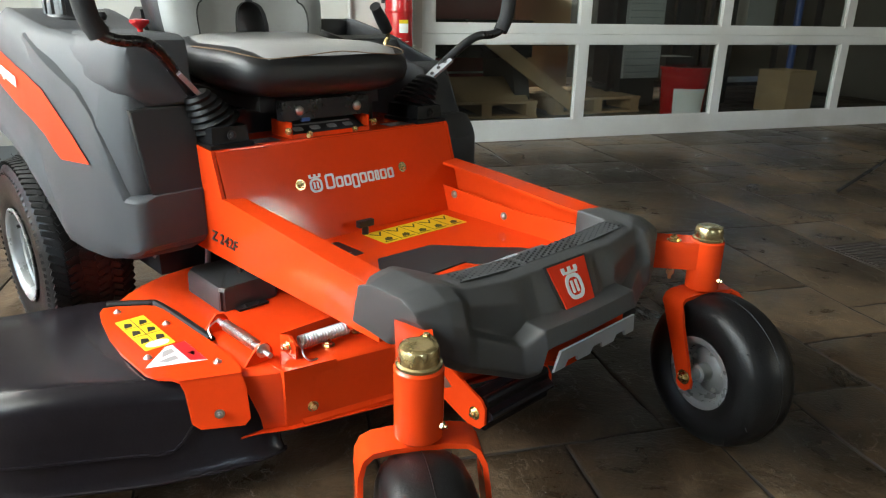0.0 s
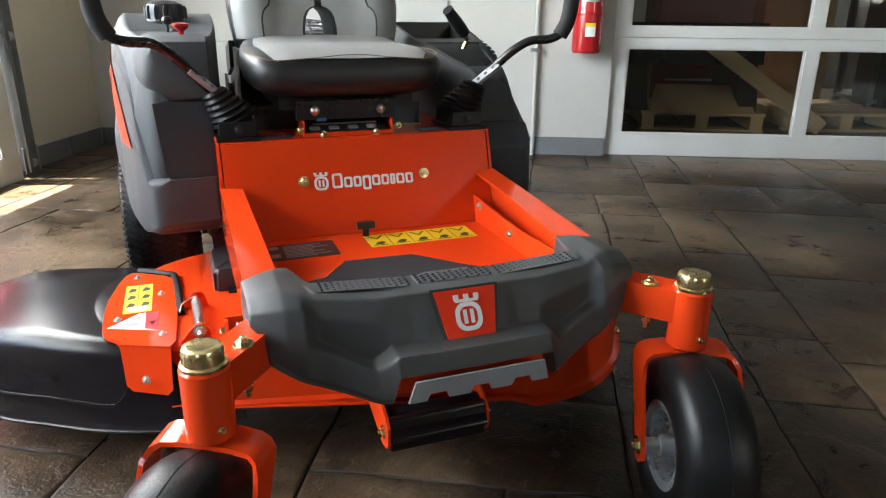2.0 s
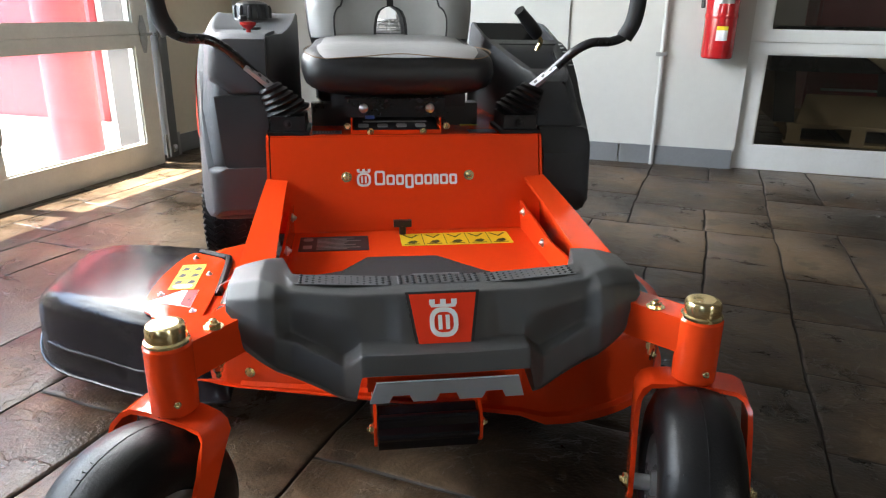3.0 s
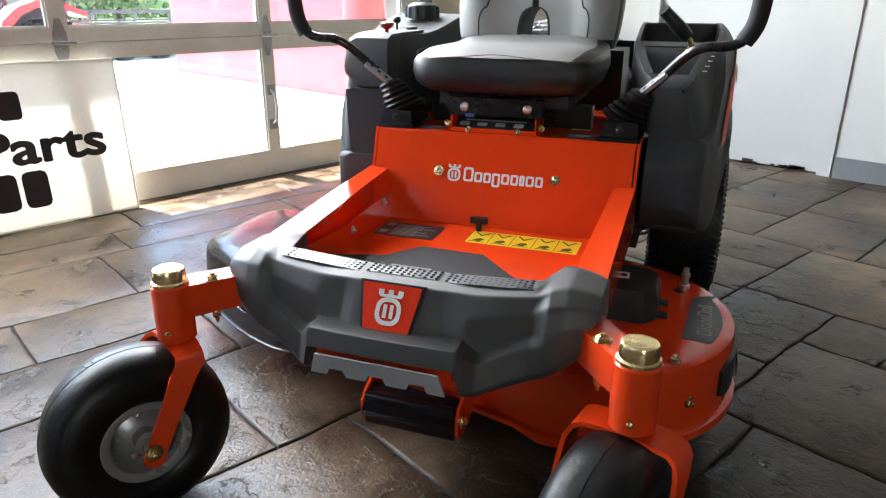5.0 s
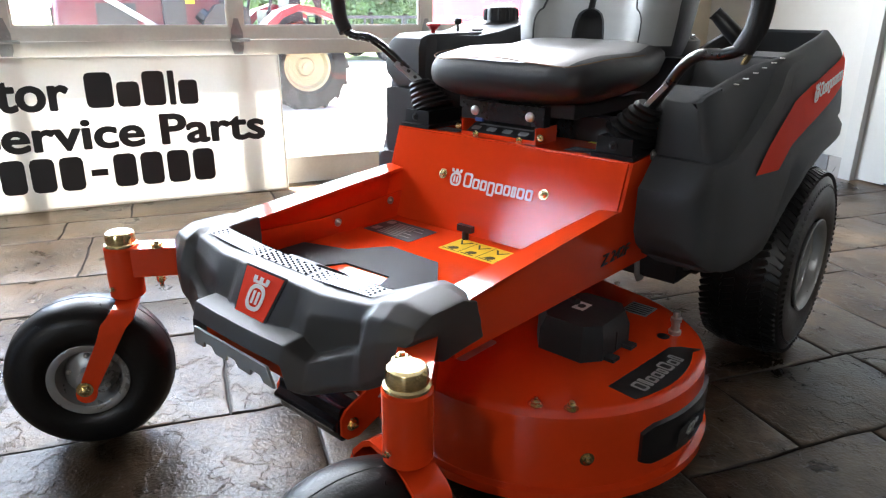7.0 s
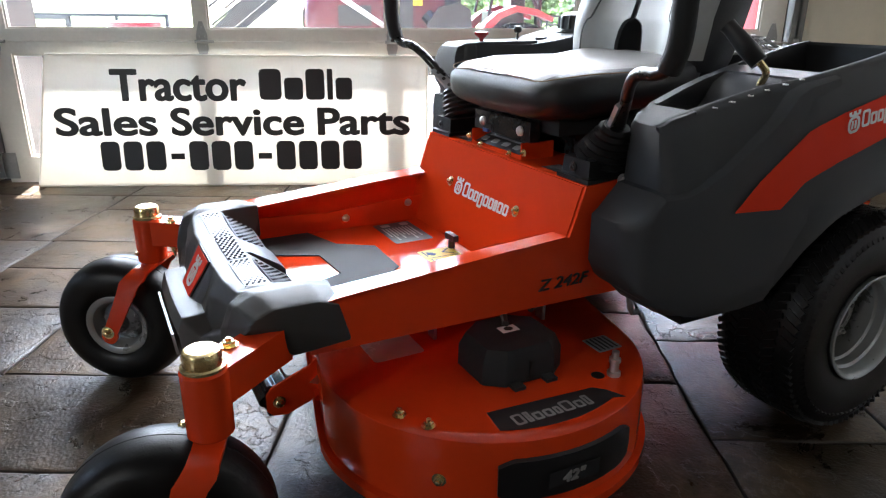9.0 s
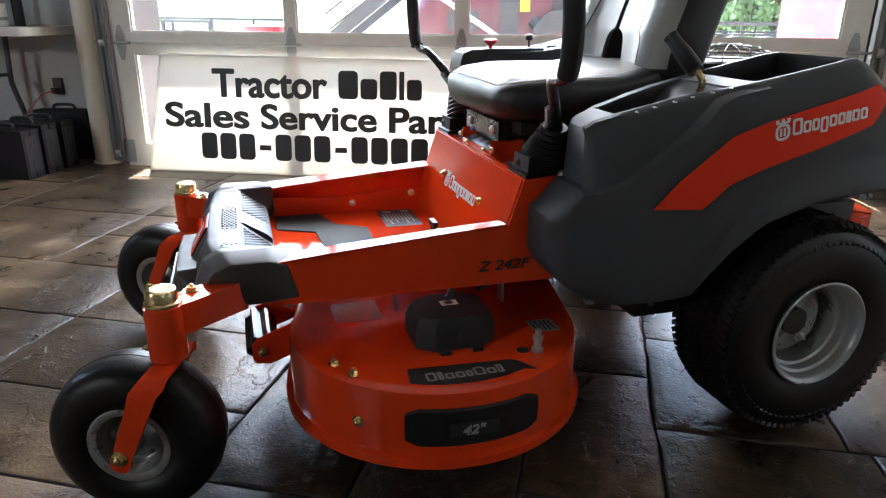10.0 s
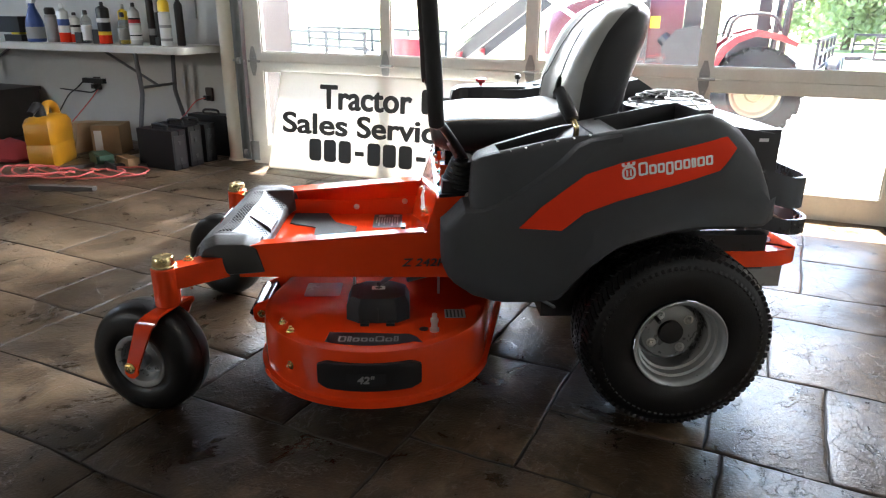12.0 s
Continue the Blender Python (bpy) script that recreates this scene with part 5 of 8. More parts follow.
flat("yellow_label", [rounded(-0.481, 0.440, -0.432, 0.578, 0.003)], YELLOW_INK, MC, hinge_plate, "yellow warning label with black pictograms", 0.0005)
MC2 = basis((0, 0.012, 0.2332), *UP_X)
ink = []
for i in range(3):
    for j in range(2):
        cx, cy = -0.469 + 0.025 * j, 0.478 + 0.037 * i
        ink.append([(cx - 0.008, cy - 0.010), (cx + 0.006, cy - 0.008), (cx + 0.008, cy + 0.004), (cx - 0.002, cy + 0.010)])
ink += [rect(-0.4575, 0.462, -0.4565, 0.576), rect(-0.480, 0.4985, -0.433, 0.4995), rect(-0.480, 0.537, -0.433, 0.538)]
flat("pictogram", ink, BLACK_INK, MC2, hinge_plate, "black pictograms", 0.0003)
flat("prohibition_mark", [[(-0.456 + 0.019 * math.cos(t * 0.39), 0.4555 + 0.012 * math.sin(t * 0.39)) for t in range(16)]], WHITE_INK, MC2, hinge_plate, "white round mark", 0.0003)
flat("white_label", [[(-0.420, 0.350), (-0.420, 0.434), (-0.452, 0.434), (-0.502, 0.386)]], WHITE_INK, MC, hinge_plate, "white and red blade warning label", 0.0005)
flat("red_field", [[(-0.4205, 0.3505), (-0.4205, 0.4335), (-0.441, 0.4335), (-0.441, 0.3645)]], RED_INK, MC2, hinge_plate, "", 0.0003)
flat("blade_pictogram", [[(-0.462, 0.420), (-0.447, 0.422), (-0.447, 0.408), (-0.470, 0.402)], [(-0.480, 0.392), (-0.452, 0.396), (-0.452, 0.382), (-0.470, 0.382)], [(-0.429, 0.376), (-0.424, 0.392), (-0.435, 0.392)]], GREY_INK, MC2, hinge_plate, "", 0.0003)


def spring(a, b, r, turns, wire):
    a, b = Vector(a), Vector(b)
    d = (b - a)
    side = d.cross(Vector((0, 0, 1))).normalized()
    up = side.cross(d).normalized()
    n = turns * 10
    return tube([a + d * (i / n) + (side * math.cos(2 * math.pi * i / 10) + up * math.sin(2 * math.pi * i / 10)) * r for i in range(n + 1)], wire, 5, 0)


part("chute_rod", tube([(-0.354, 0.470, 0.245), (-0.352, 0.288, 0.245)], 0.0045, 10, 0), STEEL, deck, "zinc hinge rod")
part("spring", spring((-0.353, 0.436, 0.245), (-0.352, 0.332, 0.245), 0.0085, 16, 0.0014), STEEL, deck, "coil return spring")
part("spring", spring((-0.293, 0.300, 0.243), (-0.205, 0.296, 0.243), 0.010, 17, 0.0021), STEEL, deck, "coil return spring")
part("spring_tail", tube([(-0.358, 0.452, 0.250), (-0.378, 0.446, 0.242), (-0.384, 0.424, 0.234)], 0.0012, 6, 3), STEEL, deck)
part("spring_tail", tube([(-0.293, 0.293, 0.246), (-0.304, 0.273, 0.238), (-0.299, 0.262, 0.228), (-0.286, 0.260, 0.228)], 0.0013, 6, 3), STEEL, deck)
for y in (0.311, 0.458):
    part("rod_bracket", bevel(prism([(-0.384, 0.226), (-0.333, 0.226), (-0.337, 0.246), (-0.344, 0.256), (-0.357, 0.257), (-0.367, 0.247)], "y", y, y + 0.005), 0.001), ORANGE, deck)
bolt((-0.352, 0.311, 0.245), (0, -1, 0), STEEL, deck, 0.008, 0.007)
part("spring_bracket", bevel(loft([[(x, 0.283, 0.226), (x, 0.325, 0.226), (x, 0.325, 0.254), (x, 0.300, 0.260), (x, 0.283, 0.248)] for x in (-0.311, -0.306)]), 0.001), ORANGE, deck)
part("spring_guard", bevel(put_box(bmesh.new(), -0.311, -0.19, 0.325, 0.330, 0.226, 0.256), 0.0012), ORANGE, deck)
bolt((-0.312, 0.302, 0.241), (-1, 0, 0), GOLD, deck, 0.007, 0.008)

# rear fenders: rows of sections from front to back
#        y      bottom  top    x_low  x_mid  x_sh   x_top  x_in   recess
FEND_FRONT = [
    (0.626, 0.330, 0.656, 0.398, 0.396, 0.384, 0.366, 0.298, 0),
    (0.631, 0.321, 0.664, 0.411, 0.408, 0.393, 0.373, 0.290, 0),
    (0.645, 0.316, 0.668, 0.421, 0.417, 0.400, 0.378, 0.286, 0),
    (0.672, 0.313, 0.671, 0.430, 0.425, 0.406, 0.383, 0.282, 0),
    (0.702, 0.312, 0.674, 0.438, 0.432, 0.412, 0.387, 0.270, 0),
    (0.705, 0.312, 0.6745, 0.438, 0.432, 0.412, 0.387, 0.268, 1),
    (0.780, 0.314, 0.688, 0.447, 0.441, 0.425, 0.397, 0.250, 1),
]
FEND_MID = [
    (0.835, 0.322, 0.698, 0.452, 0.448, 0.433, 0.404, 0.240, 1),
    (0.895, 0.392, 0.708, 0.455, 0.453, 0.440, 0.412, 0.232, 1),
    (0.898, 0.395, 0.7085, 0.455, 0.453, 0.440, 0.412, 0.232, 0),
    (0.935, 0.430, 0.715, 0.458, 0.457, 0.444, 0.416, 0.228, 0),
    (0.938, 0.432, 0.7155, 0.458, 0.457, 0.444, 0.416, 0.228, 2),
    (0.965, 0.448, 0.721, 0.459, 0.459, 0.446, 0.420, 0.226, 2),
    (1.060, 0.476, 0.738, 0.460, 0.461, 0.450, 0.426, 0.224, 2),
    (1.100, 0.481, 0.743, 0.460, 0.461, 0.450, 0.426, 0.224, 2),
]
FEND_BACK = [
    (1.130, 0.484, 0.738, 0.459, 0.460, 0.448, 0.420, 0.226, 2),
    (1.133, 0.484, 0.737, 0.459, 0.460, 0.448, 0.420, 0.226, 0),
    (1.165, 0.486, 0.720, 0.457, 0.458, 0.446, 0.414, 0.230, 0),
    (1.207, 0.487, 0.692, 0.452, 0.453, 0.438, 0.406, 0.235, 0),
    (1.250, 0.486, 0.648, 0.446, 0.447, 0.430, 0.400, 0.240, 0),
    (1.282, 0.484, 0.580, 0.436, 0.436, 0.420, 0.390, 0.246, 0),
    (1.302, 0.488, 0.520, 0.424, 0.422, 0.410, 0.380, 0.252, 0),
]
FEND_ALL = FEND_FRONT + FEND_MID + FEND_BACK
# the left one's top lies lower towards the front
TOP_L = [(0.60, 0.608), (0.626, 0.612), (0.645, 0.624), (0.672, 0.630), (0.702, 0.636), (0.78, 0.655), (0.835, 0.668), (0.895, 0.680), (0.935, 0.688), (1.06, 0.713), (1.10, 0.721), (1.133, 0.725), (1.165, 0.714), (1.207, 0.690), (1.250, 0.648), (1.282, 0.580), (1.302, 0.520), (2.0, 0.520)]
FEND_L = [(r[0], r[1], lerp_table(TOP_L, r[0])[0], *r[3:]) for r in FEND_ALL]
FEND_R = []
for y, b, t, xl, xm, xs, xt, xi, rc in FEND_ALL:  # the right one turns in towards its front corner and has no tray
    k = lerp_table([(0.62, 0.026), (0.70, 0.017), (0.78, 0.008), (0.86, 0.0), (2.0, 0.0)], y)[0]
    FEND_R.append((y, b, (max(t, 0.700) if y < 0.9 else t), xl - k, xm - k, xs - k, xt - k, xi - (0.030 if y < 0.70 else 0.0), 0))
FENDERS = {1: FEND_L, -1: FEND_R}


LEDGE = {1: [(0.57, 0.458), (0.588, 0.470), (0.628, 0.512), (0.655, 0.514), (0.68, 0.521), (0.74, 0.556), (0.80, 0.602), (0.85, 0.645), (0.90, 0.71), (1.0, 0.80)],
         -1: [(0.6, 0.432), (0.645, 0.434), (0.658, 0.462), (0.68, 0.518), (0.71, 0.568), (0.76, 0.612), (0.85, 0.655), (0.95, 0.70), (1.0, 0.73)]}


def fender_section(row, s):
    y, zb, zt, xl, xm, xs, xt, xi, rc = row
    h = zt - zb
    f = 0.012 * min(1.0, max(0.0, (y - 0.84) / 0.09)) * min(1.0, max(0.0, (1.30 - y) / 0.03))
    depth = {0: 0.0012, 1: 0.055, 2: 0.085}[rc]
    inner = xi + (0.022 if rc == 1 else 0.012)
    out = xt - 0.008
    pts = [(xi, zb + 0.01), (xi + 0.03, zb), (xl - 0.012 + f, zb), (xl + f, zb + 0.010), (xl + f, zb + 0.034), (xl, zb + 0.052), (xm + 0.002, zb + max(h * 0.36, 0.06)), (xm, zb + h * 0.55), (xs + 0.008, zb + h * 0.78), (xs, zb + h * 0.87), (xt + 0.012, zt - 0.012), (xt, zt),
           (out, zt), (out - 0.004, zt - depth), (inner + 0.004, zt - depth), (inner, zt), (xi + 0.004, zt), (xi, zt - 0.008)]
    step = (0.019 if s > 0 else 0.010) * min(1.0, max(0.0, (0.93 - y) / 0.1))
    zl = lerp_table(LEDGE[s], y)[0]
    pts = [(x - (step * min(1.0, max(0.0, (z - zl + 0.03) / 0.03)) if 5 < k < 13 else 0.0), z) for k, (x, z) in enumerate(pts)]
    # the front leans back towards the top
    lean = max(0.0, (0.70 - y) / 0.08)
    return [(s * x, y + lean * (0.006 + 0.11 * max(0.0, z - 0.45)), z) for x, z in pts]


def fender_x(y, z, s):
    """The outer face of a fender at a height."""
    zb, zt, xl, xm, xs, xt, xi, rc = lerp_table(FENDERS[s], y)
    h = zt - zb
    return lerp_table([(zb, xl), (zb + 0.052, xl), (zb + max(h * 0.36, 0.06), xm + 0.002), (zb + h * 0.55, xm), (zb + h * 0.78, xs + 0.008), (zb + h * 0.87, xs), (zt, xt)], z)[0]


def proud(y):
    return lerp_table([(0.6, 0.0015), (0.85, 0.0015), (0.95, -0.002), (1.5, -0.002)], y)[0]


NOSE = {1: [(0.578, 0.046), (0.583, 0.028), (0.592, 0.015), (0.606, 0.006), (0.628, 0.0015), (0.645, 0.0)], -1: [(0.612, 0.022), (0.618, 0.010), (0.626, 0.004), (0.645, 0.0)]}
CHIN = {1: [(0.578, 0.384), (0.592, 0.358), (0.612, 0.340), (0.65, 0.320), (0.70, 0.310)], -1: [(0.612, 0.345), (0.63, 0.326), (0.70, 0.310)]}


def band_section(y, s):
    """One rib of the arch band; its nose is rounded off in plan and under the chin."""
    zb, zt, xl, xm, xs, xt, xi, rc = lerp_table(FENDERS[s], max(y, 0.640))
    round_in = lerp_table(NOSE[s], y)[0]
    zl = min(lerp_table(LEDGE[s], y)[0], zt - 0.008)
    zb2 = zb - 0.002 if y > 0.70 else lerp_table(CHIN[s], y)[0]
    d = proud(y) - round_in
    hs = [zb2 + (zl - zb2) * k for k in (0.0, 0.06, 0.16, 0.27, 0.38, 0.49, 0.60, 0.71, 0.82, 0.92)]
    pts = [(xi + 0.01, zb2 + 0.004)] + [(fender_x(max(y, 0.640), max(z, zb), s) + d - (0.006 if k == 0 else 0.0), z) for k, z in enumerate(hs)]
    pts += [(pts[-1][0] - 0.004, zl - 0.003), (pts[-1][0] - 0.018, zl + 0.003), (xi + 0.01, zl + 0.004)]
    return [(s * x, y, z) for x, z in pts]


fenders = {}
for s, rows in ((1, FEND_L), (-1, FEND_R)):
    bm = loft([fender_section(r, s) for r in rows])
    fenders[s] = fender = part("rear_fender", bm, GREY_MATTE, mower, "moulded dark grey plastic fender", smooth=48)
    # proud arch band: low across the front, then sweeping up and back
    bm = loft([band_section(y, s) for y in ((0.578, 0.583, 0.592, 0.606, 0.628) if s > 0 else (0.612, 0.618, 0.626)) + (0.645, 0.668, 0.69, 0.712, 0.735, 0.76, 0.785, 0.81, 0.835, 0.86, 0.89, 0.92, 0.95)])
    part("fender_arch", bm, GREY_MATTE, fender, "proud arch band of the fender", smooth=30)
    # orange decal that follows the side
    dec_top = [(0.742, 0.486), (0.786, 0.531), (0.831, 0.568), (0.876, 0.604), (0.945, 0.629), (1.06, 0.659), (1.163, 0.684), (1.186, 0.660)]
    dec_bot = [(0.742, 0.484), (0.786, 0.483), (0.831, 0.482), (0.876, 0.521), (0.945, 0.550), (1.06, 0.584), (1.155, 0.615), (1.186, 0.658)]
    bm = bmesh.new()
    N, M = 40, 6
    grid = []
    for i in range(N + 1):
        y = 0.742 + (1.186 - 0.742) * i / N
        za, zb2 = lerp_table(dec_top, y)[0], lerp_table(dec_bot, y)[0]
        grid.append([(y - (0.024 if s < 0 else 0.0), zb2 + (za - zb2) * j / M) for j in range(M + 1)])
    for off in (0.0032,):
        vs = [[bm.verts.new((s * (fender_x(y, z, s) + max(proud(y), 0.0) + off), y, z)) for y, z in col] for col in grid]
        for i in range(N):
            for j in range(M):
                bm.faces.new((vs[i][j], vs[i + 1][j], vs[i + 1][j + 1], vs[i][j + 1]))
    part("fender_decal", bm, DECAL_RED, fender, "orange-red stripe decal", smooth=60)
    y0 = 0.965
    tilt = 0.16
    m = basis((s * 0.4635, 0.962 if s > 0 else 1.130, 0.600 if s > 0 else 0.627), (0.0, s, s * tilt), (0, -s * tilt * s, 1) if s > 0 else (0, 0.16, 1))
    flat("emblem", [[(u, v - 0.004) for u, v in poly] for poly in crest(0.036)], WHITE_INK, m, fender, "plain white emblem", 0.0008)
    for letter in frames_for(bars(0.020, 0.0, 0.155, 0.028, [1, 0.8, 0.75, 0.8, 0.8, 0.75, 0.5, 0.8, 0.75], low=(3,)), 0.0042):
        flat("brand_mark", letter, WHITE_INK, m, fender, "", 0.0008)
# added black sheets put the shade into the left fender's two trays
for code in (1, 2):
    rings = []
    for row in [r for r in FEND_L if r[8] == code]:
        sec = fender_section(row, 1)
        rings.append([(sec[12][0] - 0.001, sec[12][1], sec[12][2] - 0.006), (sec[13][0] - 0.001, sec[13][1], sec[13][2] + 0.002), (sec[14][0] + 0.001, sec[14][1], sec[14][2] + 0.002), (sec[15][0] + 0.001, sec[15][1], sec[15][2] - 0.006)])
    rings = [[(x, y + 0.002, z) for x, y, z in rings[0]]] + rings[1:-1] + [[(x, y - 0.002, z) for x, y, z in rings[-1]]]
    bm = loft(rings, closed=False, caps=False)
    for ring in (rings[0], rings[-1]):
        bm.faces.new([bm.verts.new(q) for q in ring])
    part("tray_liner", bm, BLACK, fenders[1], "black sheets that put shade inside the tray", smooth=30)
# numbers row on the left tray rim
for i in range(6):
    y = 0.722 + 0.033 * i
    z = lerp_table(FEND_L, y)[1]
    lettering("rim_number", str(i + 1), 0.013, WHITE_INK, basis((lerp_table(FEND_L, y)[5] - 0.004, y + 0.003, z + 0.0006), (0, -1, -0.15), (1, 0, 0)), fenders[1])


# console block and panel on the right fender
def console_section(y, z0, z1, xw):
    return [(-x, y, z) for x, z in ((0.262, z0), (xw - 0.042, z0), (xw - 0.004, z0 + 0.030), (xw, z0 + 0.045), (xw - 0.008, z1 - 0.026), (xw - 0.016, z1 - 0.010), (xw - 0.034, z1), (0.262, z1))]


part("fender_console", bevel(loft([console_section(*row) for row in ((0.6335, 0.592, 0.676, 0.366), (0.640, 0.586, 0.696, 0.376), (0.662, 0.582, 0.7045, 0.385), (0.72, 0.584, 0.7062, 0.397), (0.78, 0.598, 0.7066, 0.406), (0.86, 0.64, 0.7066, 0.405))]), 0.003, 18, 2), GREY_MATTE, fenders[-1], "charcoal control console", smooth=40)
# darker panel below the console, flush with the fender inside a thin groove
PANEL = [(0.263, 0.424), (0.340, 0.427), (0.351, 0.432), (0.358, 0.444), (0.3655, 0.520), (0.371, 0.581), (0.350, 0.584), (0.263, 0.583)]
cu, cv = 0.325, 0.505
for nm, k, d0, mat, lab in (("panel_groove", 1.012, 0.0038, BLACK_INK, "thin dark groove"), ("front_panel", 0.985, 0.0055, GREY_DARK, "charcoal front panel")):
    outline = [(cu + (u - cu) * k, cv + (v - cv) * k) for u, v in PANEL]
    part(nm, bevel(loft([[(-u, 0.6265 + 0.102 * (v - 0.44) - d, v) for u, v in outline] for d in (d0, -0.020)]), 0.0012, 40, 2), mat, fenders[-1], lab)
fenders[-1].matrix_basis = Matrix.Translation((-0.022, 0, 0))
part("choke_knob", lathe([(0.005, 0.700), (0.005, 0.712), (0.010, 0.715), (0.017, 0.722), (0.017, 0.727), (0.008, 0.729)], "z", 16, Matrix.Translation((-0.325, 0.727, 0))), EXT_RED, mower, "red push-pull knob")
bm = lathe([(0.003, 0.700), (0.003, 0.722), (0.008, 0.724), (0.011, 0.731), (0.008, 0.738), (0.002, 0.740)], "z", 14, Matrix.Translation((-0.350, 0.845, 0)))
part("throttle_lever", bm, BLACK, mower, "black ball-ended throttle lever")
part("ignition_switch", lathe([(0.016, 0.704), (0.015, 0.712), (0.006, 0.714)], "z", 16, Matrix.Translation((-0.335, 0.905, 0))), BLACK, mower, "black ignition switch")
bm = bmesh.new()
put_lathe(bm, [(0.054, 0.715), (0.054, 0.723), (0.046, 0.726), (0.043, 0.732), (0.043, 0.754), (0.039, 0.764), (0.026, 0.770), (0.004, 0.772)], "z", 28, Matrix.Translation((-0.352, 1.025, 0)))
cap = part("fuel_cap", bm, BLACK, mower, "black ribbed fuel cap")
for i in range(12):
    t = 2 * math.pi * i / 12
    part("grip_rib", lathe([(0.006, 0.732), (0.006, 0.754), (0.003, 0.761)], "z", 6, Matrix.Translation((-0.352 + 0.042 * math.cos(t), 1.025 + 0.042 * math.sin(t), 0))), BLACK, cap)

# drive housings, hoses and brake rods between the frame and the rear wheels
for s in (1, -1):
    dx = 0.0 if s > 0 else -0.02
    drive = part("drive_housing", bevel(put_box(bmesh.new(), *sorted((s * 0.15, s * 0.285 + dx)), 0.83, 1.00, 0.205, 0.305), 0.028, 30, 3), BLACK, mower, "black cast drive housing")
    part("axle_boss", lathe([(0.045, 0.0), (0.045, 0.03), (0.034, 0.036), (0.034, 0.055)], "x", 20, Matrix.Translation((s * 0.25 + dx, 1.05, 0.2205)) @ Matrix.Diagonal((s, 1, 1, 1))), BLACK, drive)
    part("hydraulic_hose", tube([(s * 0.25, 0.72, 0.345), (s * 0.285, 0.755, 0.30), (s * 0.300, 0.80, 0.272), (s * 0.290, 0.85, 0.262), (s * 0.255, 0.89, 0.270)], 0.0085, 10, 5), BLACK, drive, "black rubber hose")
    part("brake_rod", tube([(s * 0.300, 0.705, 0.310), (s * 0.312, 0.775, 0.290), (s * 0.308, 0.85, 0.245), (s * 0.290, 0.862, 0.232)], 0.004, 8, 4), STEEL, drive, "bare steel brake rod")
    part("hose_clamp", lathe([(0.0105, -0.005), (0.0115, -0.004), (0.0115, 0.004), (0.0105, 0.005)], "z", 14, Matrix.Translation((s * 0.285, 0.755, 0.30)) @ Matrix.Rotation(radians(40), 4, "X")), STEEL, drive)

# rear wheels
for s in (1, -1):
    C = Matrix.Translation((0.392 if s > 0 else -0.416, 1.112, 0.2205)) @ (Matrix.Identity(4) if s > 0 else Matrix.Rotation(math.pi, 4, "Z")) @ Matrix.Diagonal((0.9, 1, 1, 1))
    wheel = part("rear_wheel", lathe([(0.03, -0.09), (0.030, 0.010), (0.004, 0.011)], "x", 24, C), BLACK, mower, "dark wheel hub")
    tyre = [(0.104, -0.085), (0.112, -0.093), (0.150, -0.098), (0.185, -0.095), (0.203, -0.085), (0.2125, -0.070), (0.216, -0.03), (0.2165, 0.0), (0.216, 0.03), (0.2125, 0.070), (0.203, 0.085), (0.185, 0.095), (0.150, 0.098), (0.112, 0.093), (0.104, 0.085), (0.098, 0.06), (0.098, -0.06)]
    bm = bmesh.new()
    rows = []
    for i in range(72):
        t = 2 * math.pi * i / 72
        rows.append([bm.verts.new(C @ Vector((h, r * math.cos(t), r * math.sin(t)))) for r, h in tyre])
    for i in range(72):
        aa, bb = rows[i], rows[(i + 1) % 72]
        for j in range(len(tyre)):
            bm.faces.new((aa[j], aa[(j + 1) % len(tyre)], bb[(j + 1) % len(tyre)], bb[j]))
    part("tyre", bm, RUBBER, wheel, "black turf tyre with block tread", smooth=40)
    bm = bmesh.new()
    n = 80
    for i in range(n):
        for h, w, sk, ph in ((-0.074, 0.018, 0.5, 0.0), (-0.046, 0.013, -0.4, 0.5), (-0.016, 0.013, 0.35, 0.0), (0.016, 0.013, -0.35, 0.5), (0.046, 0.013, 0.4, 0.0), (0.074, 0.018, -0.5, 0.5)):
            t = 2 * math.pi * (i + ph) / n
            r0 = 0.2145 if abs(h) < 0.06 else 0.2085
            m = C @ Matrix.Rotation(t, 4, "X") @ Matrix.Translation((h, r0, 0)) @ Matrix.Rotation(-0.25 * (h > 0.06) + 0.25 * (h < -0.06), 4, "Z") @ Matrix.Rotation(sk, 4, "Y")
            put_box(bm, -w * 0.90, w * 0.90, -0.004, 0.0044, -0.0052, 0.0052, m)
        t = 2 * math.pi * (i + 0.25) / n
        for sg in (-1, 1):
            m = C @ Matrix.Rotation(t, 4, "X") @ Matrix.Translation((sg * 0.091, 0.188, 0)) @ Matrix.Rotation(-sg * 0.9, 4, "Z")
            put_box(bm, -0.009, 0.010, -0.003, 0.0018, -0.0036, 0.0036, m)
    tagged(part("tyre_tread", bm, RUBBER, wheel, "", smooth=0), kind="stuff")
    rng = random.Random(20 + s)
    bm = bmesh.new()
    for i in range(70):
        t, h = rng.uniform(0, 6.283), rng.choice((-0.09, 0.09, 0.07, -0.07, 0.05))
        r0 = 0.2125
        put_tube(bm, [C @ Vector((h, r0 * math.cos(t), r0 * math.sin(t))), C @ Vector((h * 1.05, (r0 + 0.012) * math.cos(t + 0.015), (r0 + 0.012) * math.sin(t + 0.015)))], 0.0005, 4, 0)
    tagged(part("moulding_flash", bm, RUBBER, wheel, "", smooth=0), kind="stuff")
